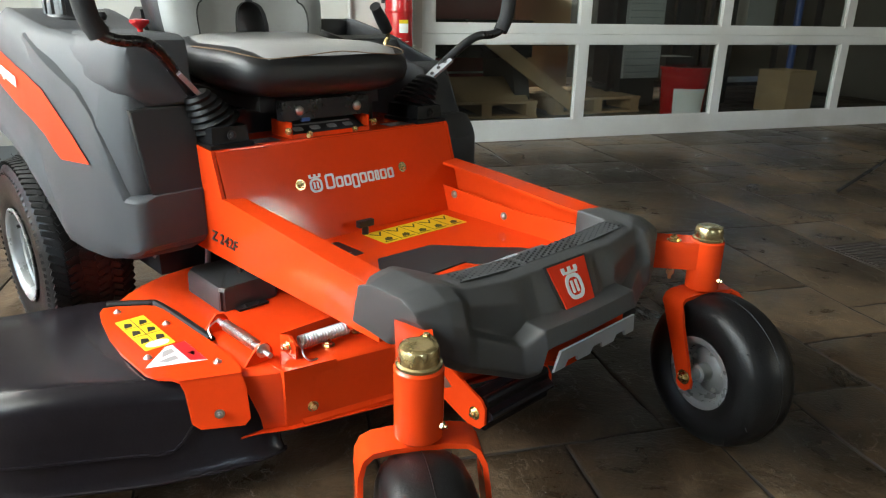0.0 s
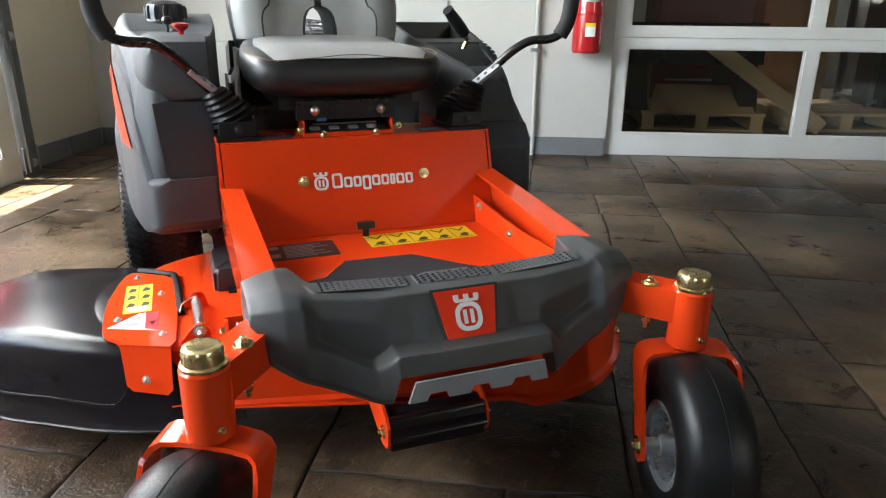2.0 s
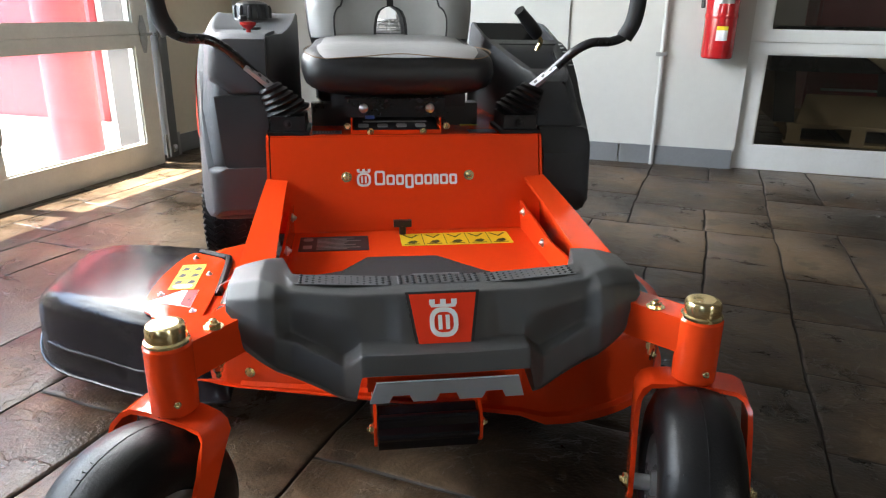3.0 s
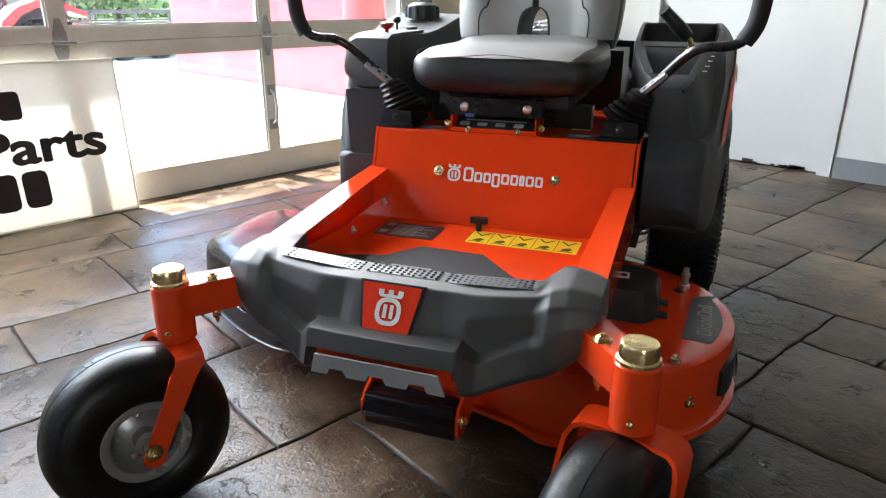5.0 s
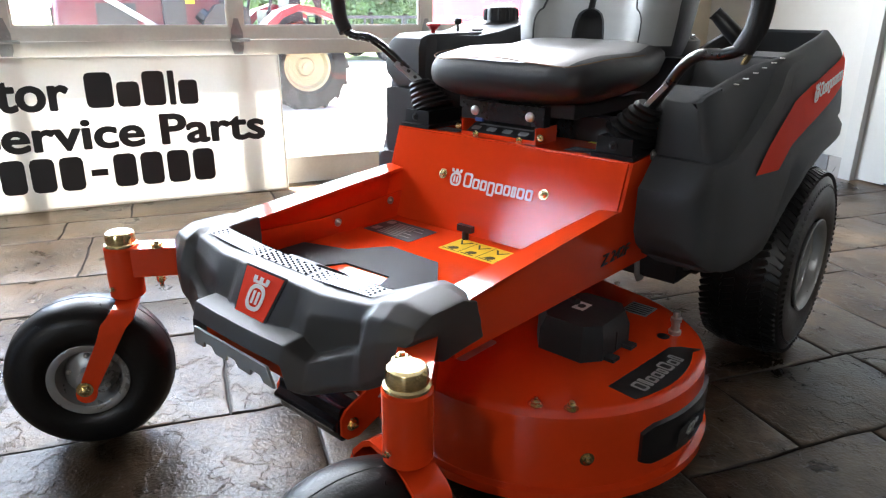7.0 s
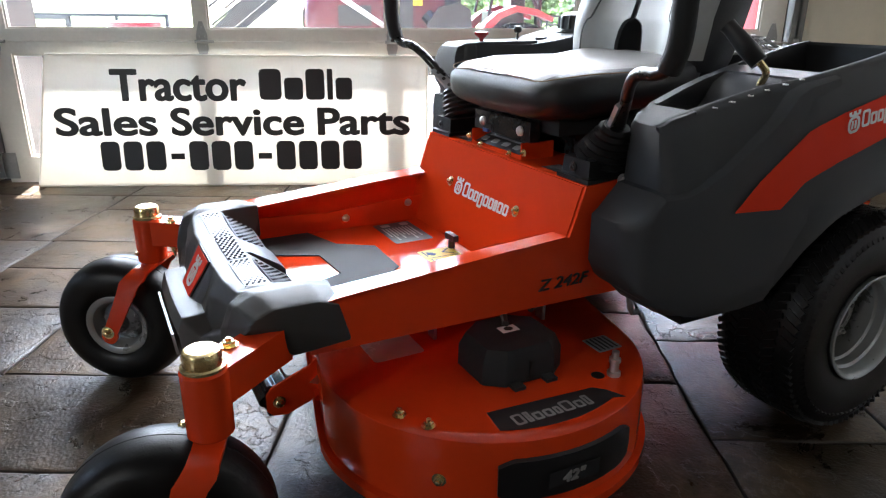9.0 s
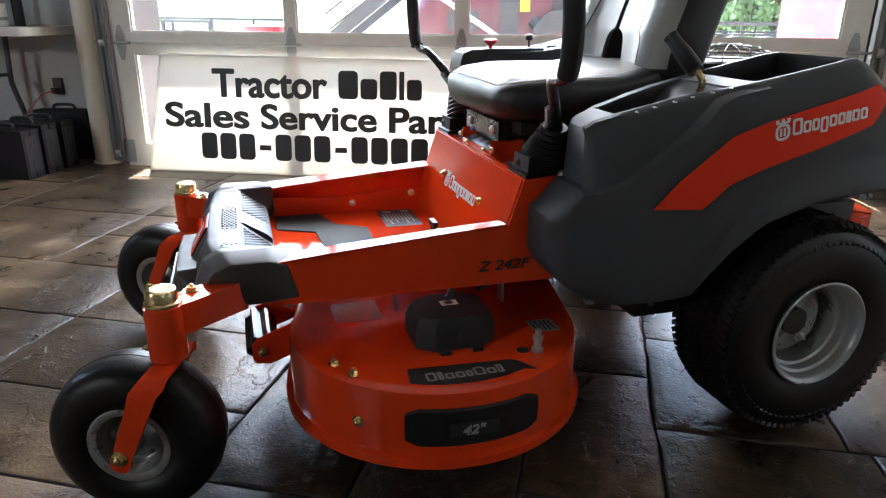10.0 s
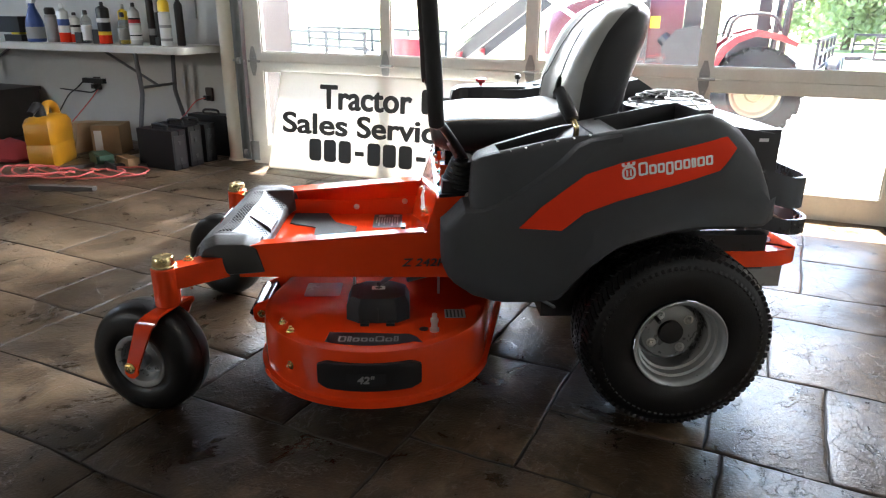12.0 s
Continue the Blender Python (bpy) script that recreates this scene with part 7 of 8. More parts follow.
part("label_band", loft([[(EX + 0.0757 * math.cos(radians(a)), EY + 0.0757 * math.sin(radians(a)), z) for a in range(-105, -64, 5)] for z in (0.682, 0.70)], closed=False, caps=False), YELLOW_INK, ext)
part("strap", lathe([(0.0755, 0.735), (0.0765, 0.737), (0.0765, 0.752), (0.0755, 0.754)], "z", 36, Matrix.Translation((EX, EY, 0))), EXT_RED, ext)
part("hose", tube([(EX - 0.02, EY, 0.95), (EX - 0.075, EY - 0.01, 0.94), (EX - 0.092, EY - 0.01, 0.88), (EX - 0.088, EY - 0.01, 0.78)], 0.010, 10, 5), BLACK, ext, "black rubber hose")
part("valve_head", bevel(put_box(bmesh.new(), EX - 0.02, EX + 0.055, EY - 0.012, EY + 0.012, 0.95, 0.985), 0.004), STEEL, ext)
part("wall_bracket", bevel(put_box(bmesh.new(), EX - 0.02, EX + 0.02, EY + 0.07, NORTH, 0.60, 0.90), 0.002), STEEL, ext)

# ---- tripod leg and floor drain at the edge of view ----
tri = thing("tripod", pose(3.52, 2.02, 0, 0, 0, -12), "thin black folding tripod standing on stone floor", "tripod")
for k in range(3):
    a = radians(180 + 120 * k)
    part("leg", tube([(0.83 * math.cos(a), 0.83 * math.sin(a), 0.006), (0.02 * math.cos(a), 0.02 * math.sin(a), 0.56)], 0.008, 8, 0), BLACK_PAINT, tri)
part("pole", lathe([(0.011, 0.25), (0.011, 1.05)], "z", 12), BLACK_PAINT, tri)
part("collar", lathe([(0.024, 0.54), (0.024, 0.60)], "z", 14), BLACK, tri)
drain = tagged(part("floor_drain", bevel(put_box(bmesh.new(), 2.02, 2.24, 1.40, 1.62, -0.006, 0.0005), 0.001), RUST), "square dark iron floor drain", "drain", kind="structure")
for i in range(9):
    part("drain_bar", bevel(put_box(bmesh.new(), 2.03, 2.23, 1.413 + 0.023 * i, 1.424 + 0.023 * i, 0.0005, 0.004), 0.0008), RUST, drain)

# ---- folding table and what is on and under it ----
TX0, TX1, TY0, TY1, TZ = -1.855, -1.40, -3.45, -1.05, 0.70
table = thing("folding_table", pose(0, 0, 0), "white plastic folding table with grey tube legs", "folding table")
o = rounded(TX0, TY0, TX1, TY1, 0.05, 5)
part("tabletop", bevel(loft([[(x, y, z) for x, y in o] for z in (TZ - 0.042, TZ)]), 0.006), TABLE_TOP, table, "stained white plastic top")
TXM = (TX0 + TX1) / 2
for y, s in ((TY1 - 0.43, 1), (TY0 + 0.20, -1)):
    for k in (-1, 1):
        part("leg", tube([(TXM + k * 0.165, y, TZ - 0.045), (TXM + k * 0.150, y, 0.44), (TXM + k * 0.155, y, 0.37), (TXM + k * 0.215, y + s * 0.01, 0.14), (TXM + k * 0.220, y + s * 0.01, 0.0)], 0.0145, 10, 4), TUBE_GREY, table)
    part("crossbar", tube([(TXM - 0.150, y, 0.44), (TXM + 0.150, y, 0.44)], 0.010, 8, 0), TUBE_GREY, table)
    part("brace", tube([(TXM, y, 0.44), (TXM, y - s * 0.45, TZ - 0.045)], 0.009, 8, 0), TUBE_GREY, table)


def bottle(y, r, h, cap_r, cap_h, mat, cap_mat, label, bands=(), back=0.0, round_up=0.78, name="spray_can", cat="spray can"):
    """A can or bottle of full height h on the table, with printed bands (from, to, material)."""
    m, top = Matrix.Translation((-1.55 - back, y, TZ)), h - cap_h
    ob = tagged(part(name, lathe([(r * 0.93, 0.0), (r, 0.004), (r, top * round_up), (r * 0.93, top * round_up + (top - top * round_up) * 0.35), (max(cap_r, r * 0.45) * 0.85, top - 0.004), (cap_r * 0.8, top)], "z", 20, m), mat), label, cat, "things on the table")
    part("cap", lathe([(cap_r, top), (cap_r, top + cap_h * 0.75), (cap_r * 0.72, top + cap_h)], "z", 16, m), cap_mat, ob)
    for k, (z0, z1, band_mat) in enumerate(bands):
        part("label", lathe([(r * 1.004, z0), (r * 1.012 + 0.0002 * k, z0 + 0.001), (r * 1.012 + 0.0002 * k, z1), (r * 1.004, z1 + 0.001)], "z", 20, m), band_mat, ob)
    return ob


bx = -1.55
bottle(-2.272, 0.037, 0.225, 0.033, 0.045, VINYL_MID, BLACK, "grey spray can with black domed cap", ((0.02, 0.16, GREY_INK),), round_up=0.97)
bottle(-2.157, 0.037, 0.250, 0.014, 0.030, SILVER_CAN, WHITE_INK, "white spray can with an orange base", ((0.004, 0.065, DECAL_RED), (0.066, 0.110, WHITE_INK), (0.110, 0.150, BLUE_PLASTIC)), round_up=0.86)
bottle(-2.090, 0.031, 0.195, 0.013, 0.020, WHITE_INK, BLACK, "white can with an orange foot and black nozzle", ((0.004, 0.055, DECAL_RED), (0.10, 0.115, BLACK_INK)), 0.03, 0.88)
bottle(-1.954, 0.033, 0.210, 0.015, 0.028, CLEAR_PLASTIC, BLACK, "clear plastic bottle with black cap and white label", ((0.02, 0.115, WHITE_INK),), 0.0, 0.74, "plastic_bottle", "bottle")
bottle(-1.800, 0.040, 0.262, 0.012, 0.022, DECAL_BLACK, BLACK, "black spray can with orange and white bands", ((0.004, 0.055, DECAL_RED), (0.056, 0.078, YELLOW_INK), (0.135, 0.16, WHITE_INK)), 0.0, 0.90)
bottle(-1.712, 0.030, 0.250, 0.014, 0.030, YELLOW_INK, SILVER_CAN, "yellow spray can behind the clear bottle", ((0.03, 0.15, VINYL_LIGHT),), 0.08, 0.90)
bottle(-1.640, 0.033, 0.200, 0.015, 0.030, CLEAR_PLASTIC, BLACK, "clear bottle with dark cap", ((0.03, 0.10, VINYL_LIGHT),), 0.0, 0.66, "plastic_bottle", "bottle")
bottle(-1.538, 0.036, 0.258, 0.012, 0.026, SILVER_CAN, BLACK, "silver spray can with a red band", ((0.03, 0.12, WHITE_INK), (0.135, 0.155, RED_INK), (0.156, 0.165, BLACK_INK), (0.055, 0.062, BLACK_INK)), 0.0, 0.84)
bottle(-1.452, 0.027, 0.520, 0.027, 0.030, BLACK, BLACK, "tall black cardboard tube", ((0.06, 0.10, GREY_INK),), 0.06, 0.98, "black_tube", "tube")
bottle(-1.392, 0.018, 0.330, 0.016, 0.020, VINYL_MID, BLACK, "slim dark spray can with a grey label", ((0.02, 0.20, VINYL_BLACK),), 0.05, 0.95)
bottle(-1.290, 0.036, 0.275, 0.034, 0.070, WHITE_INK, YELLOW_INK, "white spray can with a yellow cap", ((0.03, 0.045, GREY_INK), (0.11, 0.125, GREY_INK)), 0.0, 0.97)
bottle(-1.228, 0.026, 0.310, 0.014, 0.035, BLACK, BLACK, "black bottle behind the yellow capped can", (), 0.06, 0.86, "plastic_bottle", "bottle")
for y, w, h in ((-2.02, 0.05, 0.07), (-1.868, 0.045, 0.09), (-1.355, 0.03, 0.05)):
    tagged(part("small_tin", bevel(put_box(bmesh.new(), bx - w, bx + w * 0.4, y - w * 0.6, y + w * 0.6, TZ, TZ + h), 0.008, 30, 2), DECAL_BLACK), "small dark tin among the bottles", "tin", "things on the table")
spray = thing("spray_bottle", pose(bx, -2.43, TZ) @ Matrix.Diagonal((1.25, 1.25, 1.25, 1)), "blue spray bottle with a pale trigger head", "bottle", "things on the table")
part("body", lathe([(0.044, 0.0), (0.047, 0.006), (0.047, 0.085), (0.042, 0.115), (0.024, 0.165), (0.016, 0.185), (0.016, 0.20)], "z", 22), BLUE_PLASTIC, spray, "blue translucent body")
part("label", lathe([(0.0474, 0.018), (0.0478, 0.019), (0.0478, 0.078), (0.0474, 0.079)], "z", 22), GREY_INK, spray, "printed grey label")
part("trigger_head", bevel(prism([(-0.045, 0.222), (-0.042, 0.250), (0.012, 0.258), (0.030, 0.236), (0.018, 0.2), (-0.018, 0.2), (-0.020, 0.222)], "x", -0.012, 0.012), 0.004), WHITE_INK, spray, "white trigger head")
part("trigger", tube([(0, -0.024, 0.222), (0, -0.034, 0.200), (0, -0.030, 0.176)], 0.004, 8, 3), WHITE_INK, spray)
drill = thing("cordless_drill", pose(bx - 0.02, -2.66, TZ) @ Matrix.Diagonal((1.5, 1.5, 1.5, 1)), "black and yellow cordless drill lying on the table", "drill")
part("body", bevel(put_box(bmesh.new(), -0.03, 0.03, -0.08, 0.07, 0.04, 0.11), 0.018, 30, 3), BLACK, drill)
part("handle", bevel(put_box(bmesh.new(), -0.02, 0.02, 0.0, 0.05, 0.02, 0.06), 0.01), YELLOW_INK, drill, "yellow handle")
part("battery", bevel(put_box(bmesh.new(), -0.035, 0.035, -0.03, 0.08, 0.0, 0.03), 0.006), BLACK, drill)

# box put where a dark patch stands; its kind is assumed
tote = thing("dark_box", pose(-1.62, -3.12, 0), "dark brown lidded box under the table", "tote")
part("body", bevel(loft([[(-a, -b, z), (a, -b, z), (a, b, z), (-a, b, z)] for a, b, z in ((0.19, 0.24, 0.0), (0.21, 0.26, 0.33))]), 0.012, 30, 2), RUST, tote)
part("lid", bevel(put_box(bmesh.new(), -0.222, 0.222, -0.272, 0.272, 0.331, 0.356), 0.008), RUST, tote, "dark lid")

# fuel can
can = thing("fuel_can", pose(-1.06, -1.86, 0, 0, 0, 205) @ Matrix.Diagonal((1.2, 1.2, 1.2, 1)), "yellow plastic fuel can with black spout", "fuel can")
rings = [[(sx * 0.125 * k + dx, sy * 0.075 * k, z) for sx, sy in ((-1, -0.8), (-0.8, -1), (0.8, -1), (1, -0.8), (1, 0.8), (0.8, 1), (-0.8, 1), (-1, 0.8))] for k, dx, z in ((0.94, 0, 0), (1, 0, 0.012), (1, 0, 0.10), (0.975, 0, 0.105), (0.975, 0, 0.115), (1, 0, 0.12), (1, 0, 0.21), (0.86, 0, 0.235), (0.55, -0.01, 0.25))]
part("body", bevel(loft(rings), 0.004, 40), YELLOW_CAN, can, "yellow blow-moulded body", smooth=45)
part("handle", tube([(0.112, 0, 0.190), (0.108, 0, 0.262), (0.075, 0, 0.292), (0.015, 0, 0.294), (-0.015, 0, 0.240)], 0.020, 12, 5), YELLOW_CAN, can)
part("spout", tube([(-0.055, 0, 0.235), (-0.060, 0, 0.285), (-0.080, 0, 0.300), (-0.150, 0, 0.270)], lambda t: 0.032 - 0.016 * t, 12, 5), BLACK, can, "black spout")

# tool cases in a row
for y, x, w, h, ang in ((-1.13, -1.235, 0.105, 0.235, 84), (-1.125, -1.36, 0.105, 0.245, 87), (-1.125, -1.49, 0.095, 0.24, 90), (-1.13, -1.70, 0.10, 0.265, 92)):
    c = thing("tool_case", pose(x, y, 0, 0, 0, ang), "black plastic tool case standing on its edge", "tool case", "tool cases under the table")
    for k, (a_, b_) in enumerate(((-w / 2, -0.002), (0.002, w / 2))):
        part("shell", bevel(put_box(bmesh.new(), -0.15, 0.15, a_, b_, 0.0, h), 0.034, 30, 4), CASE_BLACK, c, smooth=50)
    for z in (0.05, 0.15):
        part("latch", bevel(put_box(bmesh.new(), 0.148, 0.154, -0.010, 0.010, z, z + 0.022), 0.002), DECAL_BLACK, c)
    part("rim_band", bevel(put_box(bmesh.new(), 0.10, 0.152, -w / 2 + 0.012, w / 2 - 0.012, 0.030, h - 0.030), 0.018, 30, 3), CASE_EDGE, c, "charcoal spine, paler than the shells")
    part("handle", tube([(-0.06, 0, h - 0.01), (-0.055, 0, h + 0.022), (0.0, 0, h + 0.028), (0.055, 0, h + 0.022), (0.06, 0, h - 0.01)], 0.008, 8, 4), BLACK, c)
carton = thing("cardboard_carton", pose(-1.48, -1.80, 0, 0, 0, 24) @ Matrix.Diagonal((0.85, 0.85, 1.1, 1)), "brown cardboard carton with a white label", "carton")
part("body", bevel(put_box(bmesh.new(), -0.11, 0.11, -0.11, 0.11, 0, 0.17), 0.003), CARD, carton)
part("flap", bevel(put_box(bmesh.new(), -0.11, 0.0, -0.11, 0.11, 0.1705, 0.174), 0.001), CARD, carton)
flat("label", [rect(-0.05, 0.02, 0.01, 0.14)], WHITE_INK, basis((0.1105, -0.04, 0), (0, 1, 0), (0, 0, 1)), carton, "white paper label", 0.0006)
saw = thing("power_tool", pose(-1.12, -1.52, 0, 0, 0, 62) @ Matrix.Diagonal((0.85, 0.8, 0.62, 1)), "dark green and black power tool lying on the floor", "power tool")
part("body", bevel(put_box(bmesh.new(), -0.10, 0.10, -0.06, 0.06, 0.0, 0.11), 0.02, 30, 3), GREEN, saw)
part("cover", bevel(put_box(bmesh.new(), -0.06, 0.16, -0.05, 0.05, 0.08, 0.13), 0.012, 30, 2), GREEN, saw, "dark cover")
part("bar", bevel(put_box(bmesh.new(), 0.08, 0.34, -0.008, 0.008, 0.02, 0.07), 0.003), BLACK, saw)
for i, (x, y, ang, ln) in enumerate(((-0.57, -1.21, 106, 0.36), (-1.05, -1.55, -20, 0.30), (-1.12, -1.36, -60, 0.30))):
    b = tagged(part("steel_bar", bevel(put_box(bmesh.new(), -ln / 2, ln / 2, -0.02, 0.02, 0.0, 0.022, pose(x, y, 0, 0, 0, ang)), 0.003), RUST), "dark steel bar lying on the floor", "steel bar", "steel bars")
tagged(part("wood_block", bevel(put_box(bmesh.new(), -0.08, 0.08, -0.035, 0.035, 0.0, 0.06, pose(-1.16, -1.345, 0, 0, 0, 70)), 0.004), WOOD), "short block of raw wood on the floor", "wood block")
tagged(part("crushed_carton", bevel(loft([[(-1.62, y, 0.0), (-1.30, y, 0.0), (-1.34, y + 0.02, z), (-1.60, y + 0.01, z * 0.9)] for y, z in ((-2.36, 0.15), (-2.15, 0.19), (-1.95, 0.20))]), 0.004), CARD), "flattened brown cardboard behind the fuel can", "cardboard")
strip = tagged(part("power_strip", bevel(put_box(bmesh.new(), -1.868, -1.835, -2.40, -2.20, 0.40, 0.435), 0.006), BLACK), "black plug adapter hanging at the wall outlet", "adapter")
part("cable", tube([(-1.845, -2.39, 0.42), (-1.83, -2.46, 0.36), (-1.82, -2.55, 0.30), (-1.80, -2.66, 0.16)], 0.005, 8, 5), BLACK, strip)
part("cable", tube([(-1.845, -2.22, 0.41), (-1.83, -2.30, 0.34), (-1.82, -2.42, 0.34), (-1.82, -2.62, 0.35)], 0.005, 8, 5), BLACK, strip)
rng = random.Random(5)
hose_pts = []
for i in range(84):
    t = i / 83
    r = 0.15 + 0.05 * math.sin(i * 0.37) - 0.03 * t
    hose_pts.append((-0.66 - 0.36 * t + 0.75 * r * math.cos(i * 0.47), -1.78 + 0.62 * t + 1.25 * r * math.sin(i * 0.47), 0.007 + 0.014 * (1 + math.sin(i * 0.9)) * (1 - 0.6 * t) + 0.005 * (i % 2)))
tagged(part("air_hose", tube(hose_pts, 0.0052, 8, 3), HOSE), "coiled pink-red air hose lying on the floor", "hose")
tagged(part("extension_cord", tube([(-1.86, -2.28, 0.36), (-1.80, -2.35, 0.25), (-1.62, -2.45, 0.05), (-1.2, -2.2, 0.012), (-0.95, -1.9, 0.008), (-0.80, -1.7, 0.008)], 0.0045, 8, 6), HOSE), "orange-red extension cord from the wall outlet", "cord")
bm = bmesh.new()
put_loft(bm, [[(-1.02 + r * math.cos(t * 0.524) * (1 + 0.15 * math.sin(3 * t)), -2.22 + 1.2 * r * math.sin(t * 0.524), z + 0.012 * math.sin(2.1 * t)) for t in range(12)] for r, z in ((0.17, 0.0), (0.18, 0.02), (0.14, 0.07), (0.08, 0.10), (0.02, 0.105))])
bmesh.ops.translate(bm, verts=bm.verts[:], vec=(0, 0, 0.012))
tagged(part("red_cloth", bm, CLOTH_RED, smooth=60), "crumpled red cloth on the floor", "cloth")
for y, z, nm in ((-1.26, 0.37, "outlet"), (-2.28, 0.40, "outlet")):
    oo = tagged(part("wall_outlet", bevel(put_box(bmesh.new(), -1.87, -1.850, y - 0.026, y + 0.026, z - 0.045, z + 0.045), 0.003), RUST), "dark metal wall outlet box with a plug", "outlet", "wall outlets")
    part("plug", bevel(put_box(bmesh.new(), -1.845, -1.81, y - 0.014, y + 0.014, z - 0.035, z - 0.005), 0.004), BLACK, oo)
tagged(part("blank_plate", bevel(put_box(bmesh.new(), -1.87, -1.855, -1.375, -1.305, 0.862, 0.976), 0.003), DOOR_WHITE), "white blank wall plate above the table", "wall plate")
tagged(part("wall_switch", bevel(put_box(bmesh.new(), -1.87, -1.862, -1.20, -1.12, 0.99, 1.11), 0.002), DOOR_WHITE), "white wall switch plate", "switch")
tagged(part("outlet_cord", tube([(-1.81, -1.26, 0.35), (-1.76, -1.30, 0.33), (-1.72, -1.36, 0.25), (-1.62, -1.33, 0.22)], 0.004, 6, 5), HOSE), "thin red cord hanging from the outlet", "cord")
# ---- workshop behind the glass ----
def wooden_pallet(m, label):
    """A low pallet: top boards across three stringers, with blocks of boards under them."""
    pal = thing("wooden_pallet", m, label, "pallet", "pallets in the workshop")
    for k in range(5):
        part("plank", bevel(put_box(bmesh.new(), -0.40, 0.40, -0.40 + 0.163 * k, -0.40 + 0.163 * k + 0.148, 0.105, 0.124), 0.002), WOOD, pal)
    for x in (-0.39, -0.04, 0.31):
        part("stringer", bevel(put_box(bmesh.new(), x, x + 0.08, -0.398, 0.398, 0.018, 0.1045), 0.002), WOOD, pal)
    for y in (-0.40, 0.30):
        part("bottom_board", bevel(put_box(bmesh.new(), -0.40, 0.40, y, y + 0.10, 0.0, 0.0175), 0.002), WOOD, pal)
    return pal


wooden_pallet(pose(2.02, 5.02, 0, 0, 0, -4), "raw pine pallet under a black machine")
wooden_pallet(pose(2.95, 5.10, 0, 0, 0, 3), "raw pine pallet behind the glazed door")
tagged(part("loose_plank", bevel(put_box(bmesh.new(), 0.0, 0.98, -0.012, 0.012, -0.05, 0.05, Matrix.Translation((1.95, 4.60, 0.585)) @ Matrix.Rotation(radians(34), 4, "Y")), 0.002), WOOD), "pale pine plank leaning across the machine", "plank")
tagged(part("pine_board", bevel(loft([[(x0, y, z), (x1, y, z), (x1, y + 0.018, z + 0.006), (x0, y + 0.018, z + 0.006)] for y, z, x0, x1 in ((4.625, 0.124, 1.64, 2.33), (4.86, 0.275, 1.72, 2.33))]), 0.002), WOOD), "wide pine board leaning on the machine", "board")
big_carton = thing("large_carton", pose(3.04, 5.95, 0, 0, 0, -6), "tall dull brown cardboard carton", "carton")
part("body", bevel(put_box(bmesh.new(), -0.30, 0.22, -0.2, 0.2, 0.0, 0.95), 0.004), CARD, big_carton)
part("tape", put_box(bmesh.new(), -0.30, 0.22, -0.2025, -0.2006, 0.46, 0.51), WALL_DIM, big_carton, "brown parcel tape", smooth=0)
mach = thing("wrapped_machine", pose(1.90, 4.98, 0.032), "black wrapped machine with legs on a pallet", "machine")
part("body", bevel(put_box(bmesh.new(), -0.45, 0.45, -0.32, 0.32, 0.40, 0.66), 0.05, 30, 3), BLACK_GLOSS, mach, "black shrink-wrapped body")
for x in (-0.42, 0.30):
    part("leg", bevel(loft([[(x + d, -0.3, z), (x + 0.12 + d, -0.3, z), (x + 0.12 + d, 0.3, z), (x + d, 0.3, z)] for d, z in ((0.04, 0.092), (0.0, 0.42))]), 0.01), BLACK, mach)
peg = thing("pegboard_cabinet", pose(3.52, 4.98, 0, 0, 0, 6) @ Matrix.Diagonal((0.72, 1, 1, 1)), "tall grey perforated tool cabinet", "cabinet")
part("panel", bevel(put_box(bmesh.new(), -0.26, 0.26, -0.01, 0.02, 0.24, 1.5), 0.003), PEG, peg)
part("stand", bevel(put_box(bmesh.new(), -0.26, 0.26, 0.025, 0.4, 0.0, 1.5), 0.004), TRACTOR_BLACK, peg)
bm = bmesh.new()
for i in range(11):
    for j in range(22):
        put_lathe(bm, [(0.006, -0.0125), (0.006, -0.0102)], "y", 6, Matrix.Translation((-0.22 + 0.044 * i, 0, 0.29 + 0.054 * j)))
tagged(part("peg_holes", bm, BLACK_INK, peg, "", smooth=0), kind="stuff")
bucket = thing("plastic_bucket", pose(3.56, 4.45, 0), "red plastic bucket with a white label", "bucket")
part("body", lathe([(0.155, 0.0), (0.16, 0.01), (0.185, 0.35), (0.195, 0.352), (0.195, 0.375), (0.18, 0.378), (0.01, 0.379)], "z", 32), EXT_RED, bucket)
part("label", loft([[((0.163 + 0.026 * (z - 0.03) / 0.32) * math.cos(radians(a)), (0.163 + 0.026 * (z - 0.03) / 0.32) * math.sin(radians(a)), z) for a in range(-150, -60, 6)] for z in (0.03, 0.22)], closed=False, caps=False), WHITE_INK, bucket, "white paper label")
carton2 = thing("cardboard_box", pose(4.66, 4.55, 0, 0, 0, 8), "open brown cardboard box on the workshop floor", "box")
for a_, b_, c_, d_ in ((-0.16, 0.16, -0.15, -0.145), (-0.16, 0.16, 0.145, 0.15), (-0.16, -0.155, -0.145, 0.145), (0.155, 0.16, -0.145, 0.145)):
    part("side", put_box(bmesh.new(), a_, b_, c_, d_, 0.0, 0.33), CARD, carton2, smooth=0)
part("bottom", put_box(bmesh.new(), -0.155, 0.155, -0.145, 0.145, 0.0, 0.006), CARD, carton2, smooth=0)
